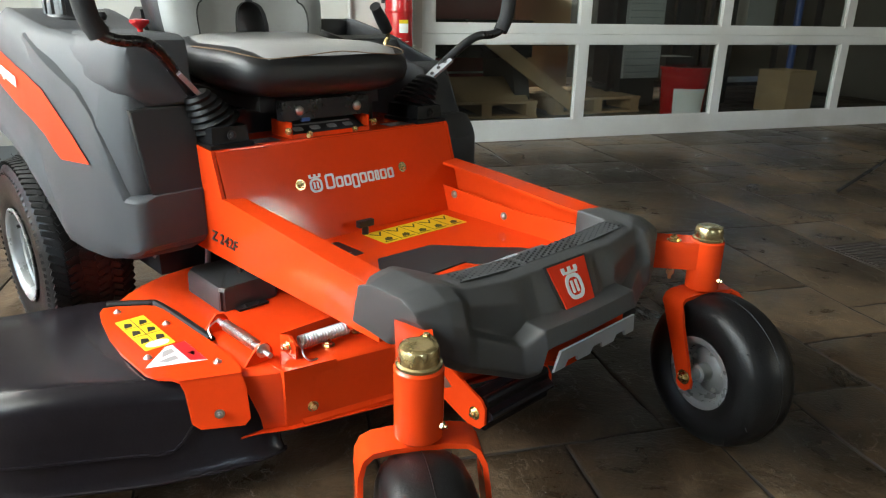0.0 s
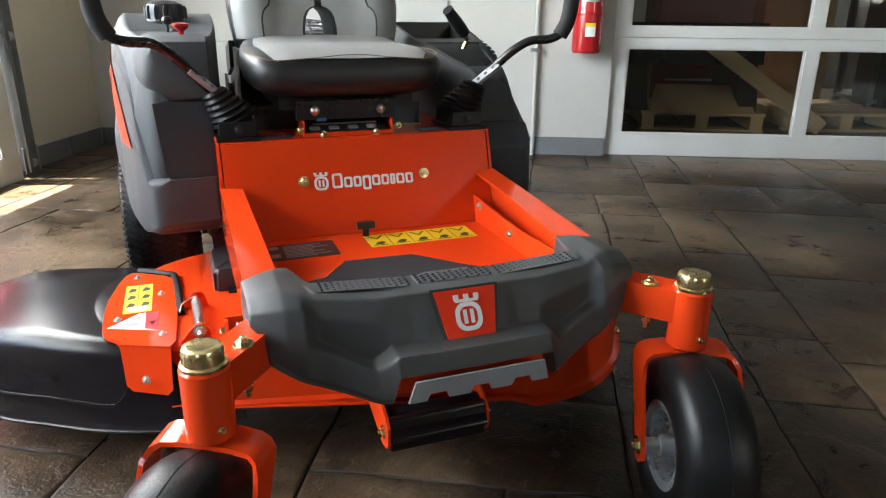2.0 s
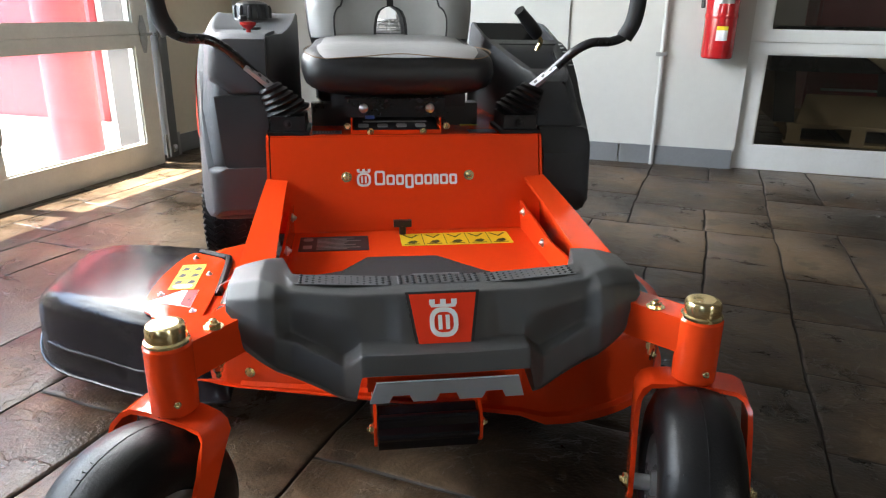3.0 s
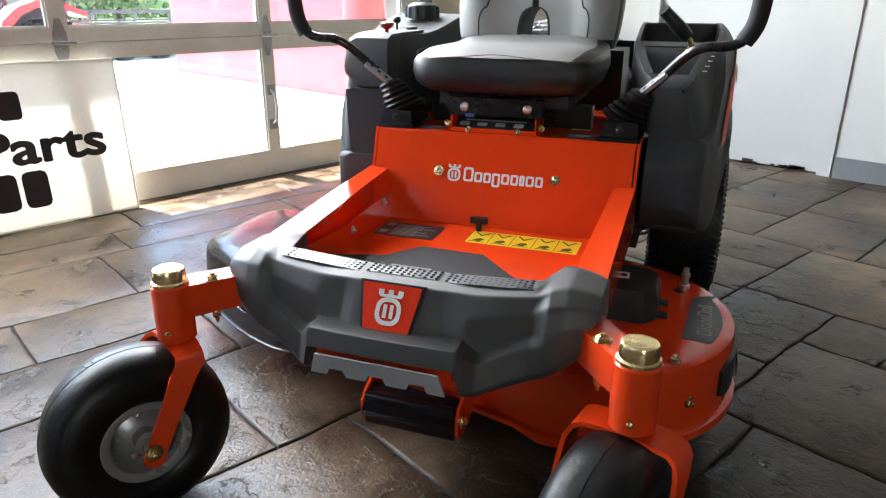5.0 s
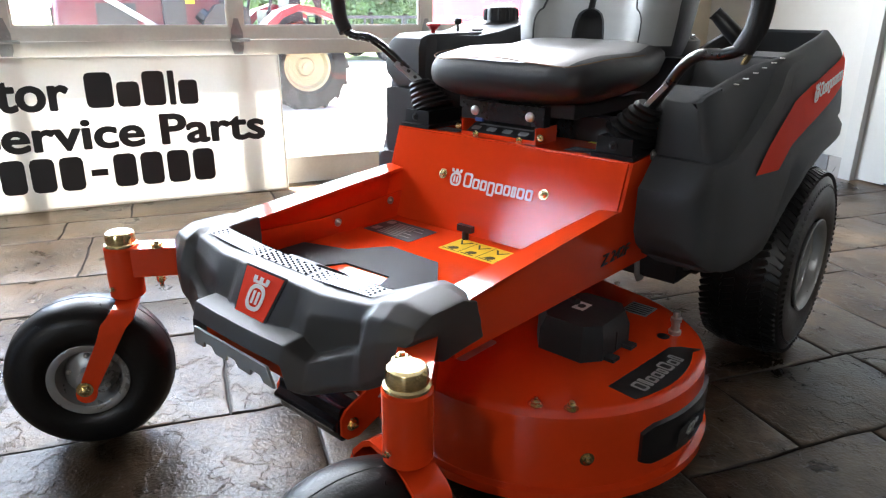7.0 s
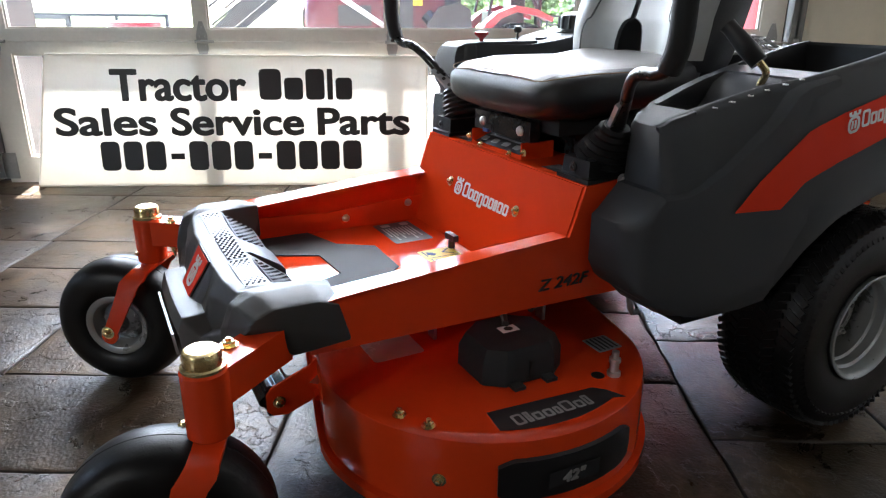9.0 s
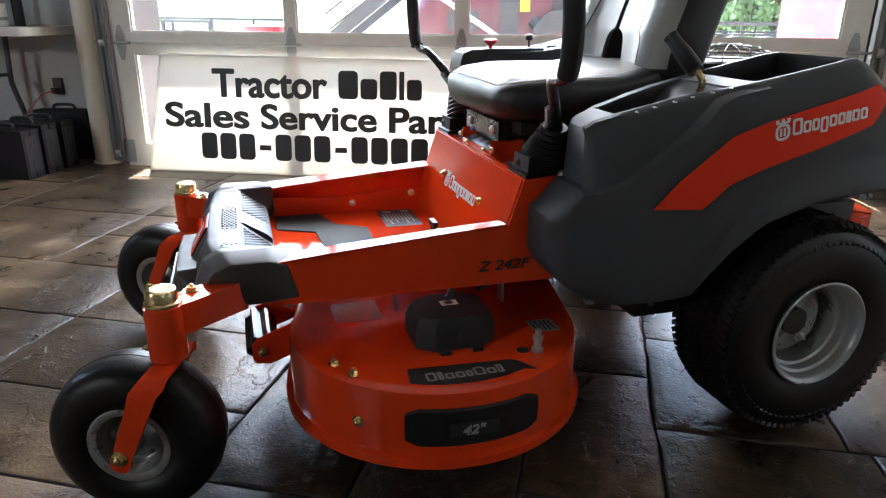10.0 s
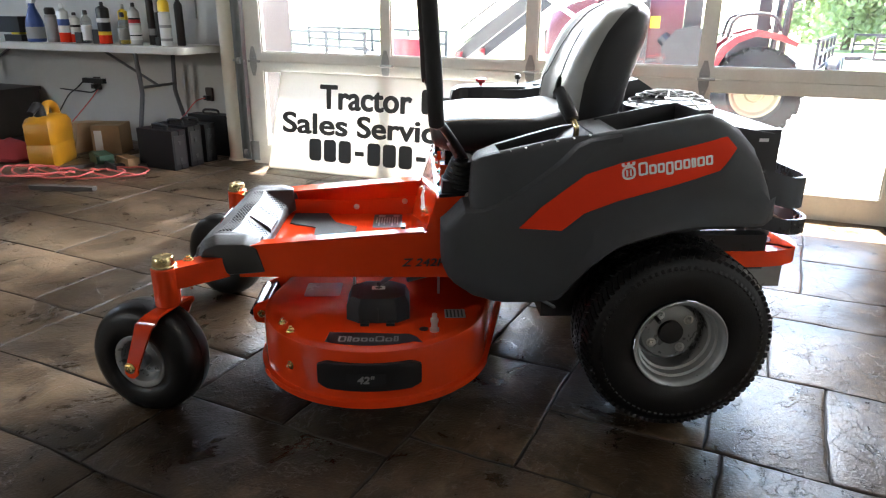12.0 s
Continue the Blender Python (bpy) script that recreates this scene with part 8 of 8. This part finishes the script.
for rx in (3.75, 4.95):
    rack = thing("steel_rack", pose(rx, 5.3, 0), "black steel storage rack in the workshop", "rack", "workshop racks")
    for x in (-0.5, 0.46):
        for y in (-0.25, 0.21):
            part("post", bevel(put_box(bmesh.new(), x, x + 0.04, y, y + 0.04, 0.0, 1.9), 0.002), TRACTOR_BLACK, rack)
    for z in (0.15, 0.62, 1.10, 1.6):
        part("shelf", bevel(put_box(bmesh.new(), -0.5, 0.5, -0.25, 0.25, z, z + 0.03), 0.002), TRACTOR_BLACK, rack)
for i, (x, y, z, w, h, m_, lab_) in enumerate(((3.55, 5.25, 0.65, 0.28, 0.20, CARD, "brown carton on the rack"), (4.0, 5.25, 0.18, 0.30, 0.22, TRACTOR_BLACK, "black plastic bin on the rack"), (4.8, 5.25, 0.65, 0.3, 0.24, VINYL_MID, "grey plastic bin on the rack")), ):
    b = tagged(part("storage_box", bevel(put_box(bmesh.new(), x - w / 2, x + w / 2, y - 0.15, y + 0.15, z, z + h), 0.008), m_), lab_, "box", "boxes on the racks")
tagged(part("blue_pipe", lathe([(0.032, 0.0), (0.032, 2.2)], "z", 14, Matrix.Translation((5.02, 4.9, 0))), BLUE_PLASTIC), "tall blue pipe leaning in the workshop", "pipe")
fan = thing("red_tool_chest", pose(2.15, 5.6, 0), "red steel tool chest in the workshop", "tool chest")
part("body", bevel(put_box(bmesh.new(), -0.35, 0.35, -0.2, 0.2, 0.0, 0.95), 0.008), TRACTOR_RED, fan)
for k in range(4):
    d = part("drawer", bevel(put_box(bmesh.new(), -0.33, 0.33, -0.212, -0.2005, 0.12 + 0.2 * k, 0.30 + 0.2 * k), 0.003), TRACTOR_RED, fan)
    part("drawer_pull", bevel(put_box(bmesh.new(), -0.25, 0.25, -0.226, -0.213, 0.26 + 0.2 * k, 0.275 + 0.2 * k), 0.003), STEEL, d)

# ---- yard: tractor, trailers, barrel, trees ----


def big_wheel(parent, x, y, z, r, w, rim_mat, lugs):
    C = Matrix.Translation((x, y, z))
    tyre = [(r * 0.55, -w * 0.4), (r * 0.62, -w * 0.5), (r * 0.85, -w * 0.5), (r * 0.95, -w * 0.42), (r * 0.96, 0), (r * 0.95, w * 0.42), (r * 0.85, w * 0.5), (r * 0.62, w * 0.5), (r * 0.55, w * 0.4)]
    wh = part("wheel", lathe([(r * 0.1, -w * 0.3), (r * 0.1, w * 0.35)], "x", 16, C), rim_mat, parent)
    rings = [[C @ Vector((h, q * math.cos(k * math.pi / 20), q * math.sin(k * math.pi / 20))) for k in range(40)] for q, h in tyre]
    part("tyre", loft(rings + [rings[0]], caps=False), TRACTOR_TYRE, wh, "black lugged tractor tyre")
    part("rim", lathe([(r * 0.05, w * 0.22), (r * 0.18, w * 0.22), (r * 0.22, w * 0.10), (r * 0.44, w * 0.16), (r * 0.50, w * 0.36), (r * 0.60, w * 0.44), (r * 0.61, w * 0.40), (r * 0.52, w * 0.2), (r * 0.05, w * 0.02)], "x", 36, C), rim_mat, wh, "cream painted rim")
    bm = bmesh.new()
    for i in range(lugs):
        for sg in (-1, 1):
            m = C @ Matrix.Rotation(2 * math.pi * (i + 0.25 * sg) / lugs, 4, "X") @ Matrix.Translation((sg * w * 0.24, r * 0.97, 0)) @ Matrix.Rotation(sg * 0.7, 4, "Y")
            put_box(bm, -w * 0.28, w * 0.28, -r * 0.06, r * 0.035, -r * 0.035, r * 0.035, m)
    part("lugs", bm, TRACTOR_TYRE, wh, smooth=0)
    return wh


def tractor(m, label):
    """Compact tractor; its nose points to -y of its own axes, its near side to +x."""
    t = thing("compact_tractor", m, label, "tractor", "tractors in the yard")
    for s in (1, -1):
        big_wheel(t, s * 0.52, 0.0, 0.44, 0.44, 0.30, RIM_CREAM, 16)
        big_wheel(t, s * 0.46, -1.75, 0.30, 0.30, 0.2, RIM_CREAM, 14)
        pts = [(-0.44, 0.70), (-0.38, 0.87), (-0.25, 0.98), (-0.06, 1.045), (0.15, 1.01), (0.32, 0.93), (0.31, 0.89), (0.15, 0.95), (-0.06, 0.985), (-0.22, 0.92), (-0.32, 0.82), (-0.38, 0.70)]
        part("fender", bevel(prism(pts, "x", min(s * 0.36, s * 0.66), max(s * 0.36, s * 0.66)), 0.012), TRACTOR_RED, t, "red rear fender")
        part("rail", tube([(s * 0.5, -0.32, 0.97), (s * 0.5, -0.27, 1.14), (s * 0.5, -0.12, 1.19), (s * 0.5, 0.08, 1.17), (s * 0.5, 0.17, 1.03)], 0.016, 8, 4), TRACTOR_BLACK, t)
        part("side_cover", bevel(prism([(-0.98, 0.60), (-0.94, 0.88), (-0.82, 1.03), (-0.62, 1.07), (-0.50, 1.0), (-0.46, 0.60)], "x", min(s * 0.30, s * 0.43), max(s * 0.30, s * 0.43)), 0.045, 30, 3), TRACTOR_BLACK, t, "black engine side cover", smooth=50)
    rings = []
    for y, zt, w in ((-2.22, 1.02, 0.21), (-2.16, 1.18, 0.27), (-1.9, 1.30, 0.30), (-1.4, 1.40, 0.32), (-0.76, 1.44, 0.32)):
        rings.append([(-w, y, 0.74), (w, y, 0.74), (w, y, zt - 0.14), (w * 0.75, y, zt), (-w * 0.75, y, zt), (-w, y, zt - 0.14)])
    part("hood", bevel(loft(rings), 0.03, 25, 2), HOOD_RED, t, "dark red engine hood", smooth=50)
    for s in (1, -1):
        flat("hood_sticker", [rect(-0.05, -0.06, 0.05, 0.06)], YELLOW_INK, basis((s * 0.322, -1.04, 1.10), (0, s, 0), (0, 0, 1)), t, "yellow sticker", 0.002)
        part("side_vent", bevel(put_box(bmesh.new(), min(s * 0.30, s * 0.318), max(s * 0.30, s * 0.318), -1.86, -1.52, 0.84, 1.04), 0.01), TRACTOR_BLACK, t, "black side vent")
    part("engine_block", bevel(put_box(bmesh.new(), -0.24, 0.24, -2.0, -0.7, 0.42, 0.74), 0.04), TRACTOR_BLACK, t)
    part("air_duct", tube([(0.30, -0.95, 0.95), (0.36, -0.80, 0.80), (0.34, -0.62, 0.62)], 0.07, 10, 3), TRACTOR_BLACK, t)
    part("grille", bevel(put_box(bmesh.new(), -0.18, 0.18, -2.235, -2.215, 0.76, 1.0), 0.01), TRACTOR_BLACK, t)
    part("chassis", bevel(put_box(bmesh.new(), -0.18, 0.18, -1.6, 0.25, 0.32, 0.62), 0.03), TRACTOR_BLACK, t)
    part("step_plate", bevel(put_box(bmesh.new(), -0.62, 0.62, -0.85, -0.25, 0.42, 0.46), 0.01), TRACTOR_BLACK, t)
    part("dash", bevel(put_box(bmesh.new(), -0.24, 0.24, -0.755, -0.58, 0.6, 1.42), 0.04), TRACTOR_BLACK, t)
    part("seat_base", bevel(put_box(bmesh.new(), -0.22, 0.22, -0.28, 0.10, 0.62, 0.98), 0.04), TRACTOR_BLACK, t)
    part("seat_back", bevel(put_box(bmesh.new(), -0.22, 0.22, -0.04, 0.08, 0.96, 1.50), 0.04), TRACTOR_BLACK, t)
    m2 = Matrix.Translation((0, -0.56, 1.45)) @ Matrix.Rotation(radians(35), 4, "X")
    part("steering_wheel", tube([m2 @ Vector((0.19 * math.cos(k * math.pi / 12), 0.19 * math.sin(k * math.pi / 12), 0)) for k in range(25)], 0.015, 8, 0), TRACTOR_BLACK, t)
    part("roll_bar", tube([(-0.40, 0.20, 0.6), (-0.40, 0.24, 1.9), (-0.34, 0.24, 2.0), (0.34, 0.24, 2.0), (0.40, 0.24, 1.9), (0.40, 0.20, 0.6)], 0.035, 8, 3), TRACTOR_BLACK, t)
    for s in (1, -1):
        part("loader_arm", bevel(prism([(-1.15, 1.20), (-1.12, 1.38), (-1.95, 1.64), (-2.12, 1.60), (-3.20, 0.74), (-3.10, 0.66), (-2.02, 1.48)], "x", s * 0.44, s * 0.52), 0.008), TRACTOR_BLACK, t, "black loader arm")
        part("loader_post", bevel(put_box(bmesh.new(), min(s * 0.40, s * 0.50), max(s * 0.40, s * 0.50), -1.30, -1.10, 0.45, 1.38), 0.008), TRACTOR_BLACK, t)
        part("cylinder", tube([(s * 0.48, -1.25, 0.75), (s * 0.48, -2.20, 1.36)], 0.028, 8, 0), SILVER_CAN, t)
        for k, (dy, dz) in enumerate(((0.10, 0.10), (0.20, 0.15), (0.30, 0.24), (0.42, 0.30))):
            part("cylinder" if k == 0 else "hydraulic_pipe", tube([(s * 0.48, -1.96 - dy * 0.3, 1.52 + dz * 0.8), (s * 0.48, -3.06 - dy * 0.2, 0.70 + dz)], 0.026 if k == 0 else 0.012, 8, 0), SILVER_CAN if k % 2 == 0 else TRACTOR_BLACK, t)
    part("bucket", bevel(loft([[(x, -3.12, 0.28), (x, -3.52, 0.22), (x, -3.54, 0.27), (x, -3.20, 0.34), (x, -3.16, 0.74), (x, -3.10, 0.76)] for x in (-0.62, 0.62)]), 0.008), TRACTOR_RED, t)
    part("lamp_stalk", tube([(0.40, 0.22, 1.30), (0.45, 0.33, 1.33)], 0.012, 8, 0), TRACTOR_BLACK, t)
    part("lamp", lathe([(0.03, 0.0), (0.035, 0.04), (0.02, 0.07)], "z", 12, Matrix.Translation((0.45, 0.33, 1.32))), HOSE, t, "orange signal lamp")
    return t


tractor(pose(-6.27, 2.28, -0.268, 0, 0, 3), "red compact tractor with black loader and cream rims")


def trailer(m, label):
    t = thing("utility_trailer", m, label, "trailer", "trailers in the yard")
    part("bed", bevel(put_box(bmesh.new(), -0.9, 0.9, -1.8, 1.8, 0.50, 0.56), 0.01), TRACTOR_BLACK, t)
    for x in (-0.9, 0.86):
        for z in (0.72, 0.92):
            part("side_rail", bevel(put_box(bmesh.new(), x, x + 0.04, -1.8, 1.8, z, z + 0.04), 0.004), TRACTOR_BLACK, t)
        for y in (-1.8, -0.9, 0.0, 0.9, 1.76):
            part("post", bevel(put_box(bmesh.new(), x, x + 0.04, y, y + 0.04, 0.56, 0.96), 0.004), TRACTOR_BLACK, t)
        for y in (-0.38, 0.38):
            w = part("wheel", lathe([(0.10, -0.10), (0.30, -0.10), (0.33, -0.06), (0.33, 0.06), (0.30, 0.10), (0.10, 0.10)], "x", 24, Matrix.Translation((x + (-0.14 if x < 0 else 0.18), y, 0.33))), RUBBER, t)
            part("rim", lathe([(0.02, -0.105), (0.17, -0.105), (0.17, 0.105), (0.02, 0.105)], "x", 20, Matrix.Translation((x + (-0.14 if x < 0 else 0.18), y, 0.33))), SILVER_CAN, w, "pale rim")
    part("tongue", bevel(put_box(bmesh.new(), -0.05, 0.05, -2.9, -1.8, 0.46, 0.54), 0.005), TRACTOR_BLACK, t)
    return t


trailer(pose(-14.5, 6.3, -0.41, 0, 0, 4), "black tandem utility trailer parked by the grass")
trailer(pose(-8.5, -4.2, -0.325, 0, 0, -20), "black utility trailer with rails in the yard")
trailer(pose(-11.0, 2.6, -0.36, 0, 0, 80), "black utility trailer parked across the yard")
tagged(part("red_barrel", lathe([(0.28, 0), (0.29, 0.02), (0.28, 0.3), (0.29, 0.31), (0.28, 0.32), (0.28, 0.6), (0.29, 0.61), (0.28, 0.86), (0.26, 0.87), (0.02, 0.86)], "z", 28, Matrix.Translation((-6.6, -1.9, -0.276))), TRACTOR_RED), "red steel barrel standing in the yard", "barrel")
tagged(part("wheel_stop", bevel(put_box(bmesh.new(), -4.4, -2.4, -0.06, 0.06, 0, 0.10, pose(-0.4, 2.4, -0.212, 0, 2, -3)), 0.02), CONCRETE), "pale concrete wheel stop on the yard", "kerb")


def tree(x, y, h, seed):
    rng = random.Random(seed)
    t = thing("tree", pose(x, y, -0.6), "leafy green tree beyond the grass", "tree", "trees beyond the yard")
    bm = bmesh.new()
    put_tube(bm, [(0, 0, 0), (0.1, 0.05, h * 0.3), (0.0, 0.1, h * 0.6)], lambda q: 0.2 * (1 - 0.6 * q), 10, 4)
    tips = []
    for k in range(9):
        a, z0 = rng.uniform(0, 6.28), h * rng.uniform(0.18, 0.5)
        e = (math.cos(a) * h * rng.uniform(0.2, 0.36), math.sin(a) * h * rng.uniform(0.2, 0.36), z0 + h * rng.uniform(0.12, 0.4))
        put_tube(bm, [(0.05, 0.05, z0), (e[0] * 0.5, e[1] * 0.5, z0 + (e[2] - z0) * 0.6), e], lambda q: 0.07 * (1 - 0.7 * q), 6, 3)
        tips.append(e)
    part("trunk", bm, BARK, t)
    tips += [(0, 0, h * 0.75), (0.3, 0.2, h * 0.62), (0.6, -0.8, h * 0.2), (-0.4, 1.0, h * 0.22)]
    verts, faces = [], []
    for c in tips:
        R0 = h * rng.uniform(0.12, 0.2)
        for k in range(420):
            d = Vector((rng.gauss(0, 1), rng.gauss(0, 1), rng.gauss(0, 0.8))).normalized() * R0 * rng.uniform(0.5, 1.15)
            p = Vector(c) + d
            u = Vector((rng.gauss(0, 1), rng.gauss(0, 1), rng.gauss(0, 1))).normalized() * rng.uniform(0.09, 0.20)
            v = u.cross(Vector((rng.gauss(0, 1), rng.gauss(0, 1), rng.gauss(0, 1)))).normalized() * rng.uniform(0.06, 0.13)
            i0 = len(verts)
            verts += [p - u, p + v, p + u, p - v]
            faces.append((i0, i0 + 1, i0 + 2, i0 + 3))
    me = bpy.data.meshes.new("crown")
    me.from_pydata([tuple(v) for v in verts], [], faces)
    me.materials.append(LEAF)
    ob = new("crown", me)
    ob.parent = t
    return t


for i, (x, y, h) in enumerate(((-31, 9.5, 6.0), (-33, 12.0, 7.5), (-29, 15.5, 6), (-38, 20, 9), (-36, 15.0, 8), (-44, 6, 6), (-40, 27, 9), (-34, 6.8, 5.5), (-36, 10.4, 7), (-42, 13, 9), (-46, 17, 10))):
    tree(x, y, h, 40 + i)
hedge_rng = random.Random(77)
verts, faces = [], []
for k in range(9000):
    p = Vector((-60 + hedge_rng.uniform(-2, 2), hedge_rng.uniform(8, 64), -1.0 + 5.0 * hedge_rng.random() ** 0.9))
    u = Vector((hedge_rng.gauss(0, 1), hedge_rng.gauss(0, 1), hedge_rng.gauss(0, 1))).normalized() * hedge_rng.uniform(0.25, 0.55)
    v = u.cross(Vector((hedge_rng.gauss(0, 1), hedge_rng.gauss(0, 1), hedge_rng.gauss(0, 1)))).normalized() * hedge_rng.uniform(0.2, 0.4)
    i0 = len(verts)
    verts += [p - u, p + v, p + u, p - v]
    faces.append((i0, i0 + 1, i0 + 2, i0 + 3))
me = bpy.data.meshes.new("far_bushes")
me.from_pydata([tuple(v) for v in verts], [], faces)
me.materials.append(LEAF)
tagged(new("far_bushes", me), "far green bushes along the grass", "bushes", kind="stuff")

# ---- stamped stone pieces of the floor ----
TURN_FLOOR = radians(-4.3)
FX, FY = Vector((math.cos(TURN_FLOOR), math.sin(TURN_FLOOR), 0)), Vector((-math.sin(TURN_FLOOR), math.cos(TURN_FLOOR), 0))
COURSES = [-2.02, -1.68, -1.54, -1.30, -1.09, -0.70, -0.44, -0.15, 0.20, 0.54, 0.82, 1.06, 1.28, 1.57, 1.90, 2.16, 2.52, 2.8, 3.12, 3.5, 3.9, 4.3, 4.7, 5.1, 5.5, 5.9, 6.4]
LENGTHS = (0.31, 0.44, 0.55, 0.66)


def wander(u, v):
    """The joints' uneven run, the same for both stones along a joint."""
    du = 0.0035 * math.sin(5.1 * v + 2.3 * u) + 0.0022 * math.sin(17.3 * v - 4.1 * u + 1.0) + 0.0016 * math.sin(53.0 * v + 11.0 * u)
    dv = 0.0038 * math.sin(4.7 * u - 1.9 * v + 0.6) + 0.0022 * math.sin(15.1 * u + 3.7 * v) + 0.0016 * math.sin(49.0 * u - 13.0 * v)
    return u + du, v + dv


def stone_piece(u0, u1, v0, v1, seed):
    """One stamped stone, its rim worn down to the dark joint."""
    rng = random.Random(seed)
    rings = [[], [], [], []]
    corners = ((u0, v0), (u1, v0), (u1, v1), (u0, v1))
    mu, mv = (u0 + u1) / 2, (v0 + v1) / 2
    for i in range(4):
        (a0, b0), (a1, b1) = corners[i], corners[(i + 1) % 4]
        for j in range(7):
            a, b = a0 + (a1 - a0) * j / 7, b0 + (b1 - b0) * j / 7
            for ring, inset, z in zip(rings, (0.0010, 0.0014, 0.0034 + rng.uniform(-0.0012, 0.0016), 0.010), (-0.02, -0.0045, -0.0014, 0.0)):
                ia, ib = inset / (u1 - u0) * 2, inset / (v1 - v0) * 2
                u, v = wander(a + (mu - a) * ia, b + (mv - b) * ib)
                p = FX * u + FY * v
                ring.append((p.x, p.y, z + (rng.uniform(-0.0005, 0.0004) if z > -0.004 else 0.0)))
    bm = loft(rings)
    me = bpy.data.meshes.new("floor_stone")
    bm.to_mesh(me)
    bm.free()
    me.materials.append(STONE)
    me.materials.append(JOINT)
    for face in me.polygons:
        face.material_index = 1 if min(me.vertices[k].co.z for k in face.vertices) < -0.003 else 0
        face.use_smooth = True
    me.set_sharp_from_angle(angle=radians(40))
    return me


# courses of stones; now and then one reaches across two courses and breaks the long joint
CORE = [
    (-0.44, -0.20, 0.23, 0.89), (-0.20, 0.20, 0.23, 0.76), (0.20, 0.54, 0.23, 0.91), (0.54, 0.82, 0.23, 0.91), (0.82, 1.06, 0.23, 0.91),
    (-0.44, -0.20, 0.89, 1.49), (-0.20, 0.20, 0.76, 1.12), (-0.20, 0.20, 1.12, 1.49), (0.20, 0.75, 0.91, 1.20), (0.20, 0.48, 1.20, 1.49),
    (0.48, 0.75, 1.20, 1.49), (0.75, 1.06, 0.91, 1.49), (-0.44, -0.17, 1.49, 1.75), (-0.17, 0.20, 1.49, 1.75), (0.20, 0.66, 1.49, 1.75),
    (0.66, 1.06, 1.49, 1.92), (-0.44, -0.01, 1.75, 2.22), (-0.01, 0.41, 1.75, 2.11), (0.41, 0.66, 1.75, 2.15), (0.66, 0.83, 1.92, 2.15),
    (0.83, 1.06, 1.92, 2.62), (-0.44, -0.01, 2.22, 2.62), (-0.01, 0.41, 2.11, 2.36), (-0.01, 0.41, 2.36, 2.62), (0.41, 0.83, 2.15, 2.62),
]
rng = random.Random(31)
pieces, skip = list(CORE), []
for k, (c0, c1) in enumerate(zip(COURSES, COURSES[1:])):
    nxt = COURSES[k + 2] if k + 2 < len(COURSES) else None
    taken, skip = skip, []
    if -0.45 < c0 and c1 < 1.07:
        taken = taken + [(0.23, 2.62)]
    d = -4.4 + rng.uniform(0, 0.4)
    while d < 7.7:
        hit = [b for a, b in taken if a - 0.02 <= d < b - 0.001]
        if hit:
            d = hit[0]
            continue
        l = rng.choice(LENGTHS)
        ahead = min([a for a, b in taken if a > d], default=99.0)
        if d + l > ahead - 0.2:
            l = ahead - d
        wide = nxt is not None and c1 - c0 < 0.30 and l > 0.4 and rng.random() < 0.30 and not (-0.8 < c0 < 1.0 and d + l > 0.2 and d < 2.65)
        if wide:
            skip.append((d, d + l))
        pieces.append((c0, nxt if wide else c1, d, d + l))
        d += l
far_verts, far_faces, far_slots = [], [], []
near_count = 0
for k, (u0, u1, v0, v1) in enumerate(pieces):
    p = FX * (u0 + u1) / 2 + FY * (v0 + v1) / 2
    x_ok = -1.84 < p.x < EAST - 0.1 if p.y < NORTH + 0.1 else -1.5 < p.x < EAST - 0.1
    if not x_ok or not SOUTH < p.y < SHOP_NORTH:
        continue
    me = stone_piece(u0, u1, v0, v1, k)
    if -2.6 < p.y < NORTH and p.x < 3.3 and near_count < 300:
        ob = new("floor_stone", me)
        ob.parent = floor
        near_count += 1
    else:
        base = len(far_verts)
        far_verts += [tuple(v.co) for v in me.vertices]
        far_faces += [tuple(base + i for i in f.vertices) for f in me.polygons]
        far_slots += [f.material_index for f in me.polygons]
        bpy.data.meshes.remove(me)
far_me = bpy.data.meshes.new("far_floor_stones")
far_me.from_pydata(far_verts, [], far_faces)
far_me.materials.append(STONE)
far_me.materials.append(JOINT)
far_me.polygons.foreach_set("material_index", far_slots)
far_me.polygons.foreach_set("use_smooth", [True] * len(far_faces))
far_me.set_sharp_from_angle(angle=radians(40))
far_ob = tagged(new("far_floor_stones", far_me), kind="stuff")
far_ob.parent = floor
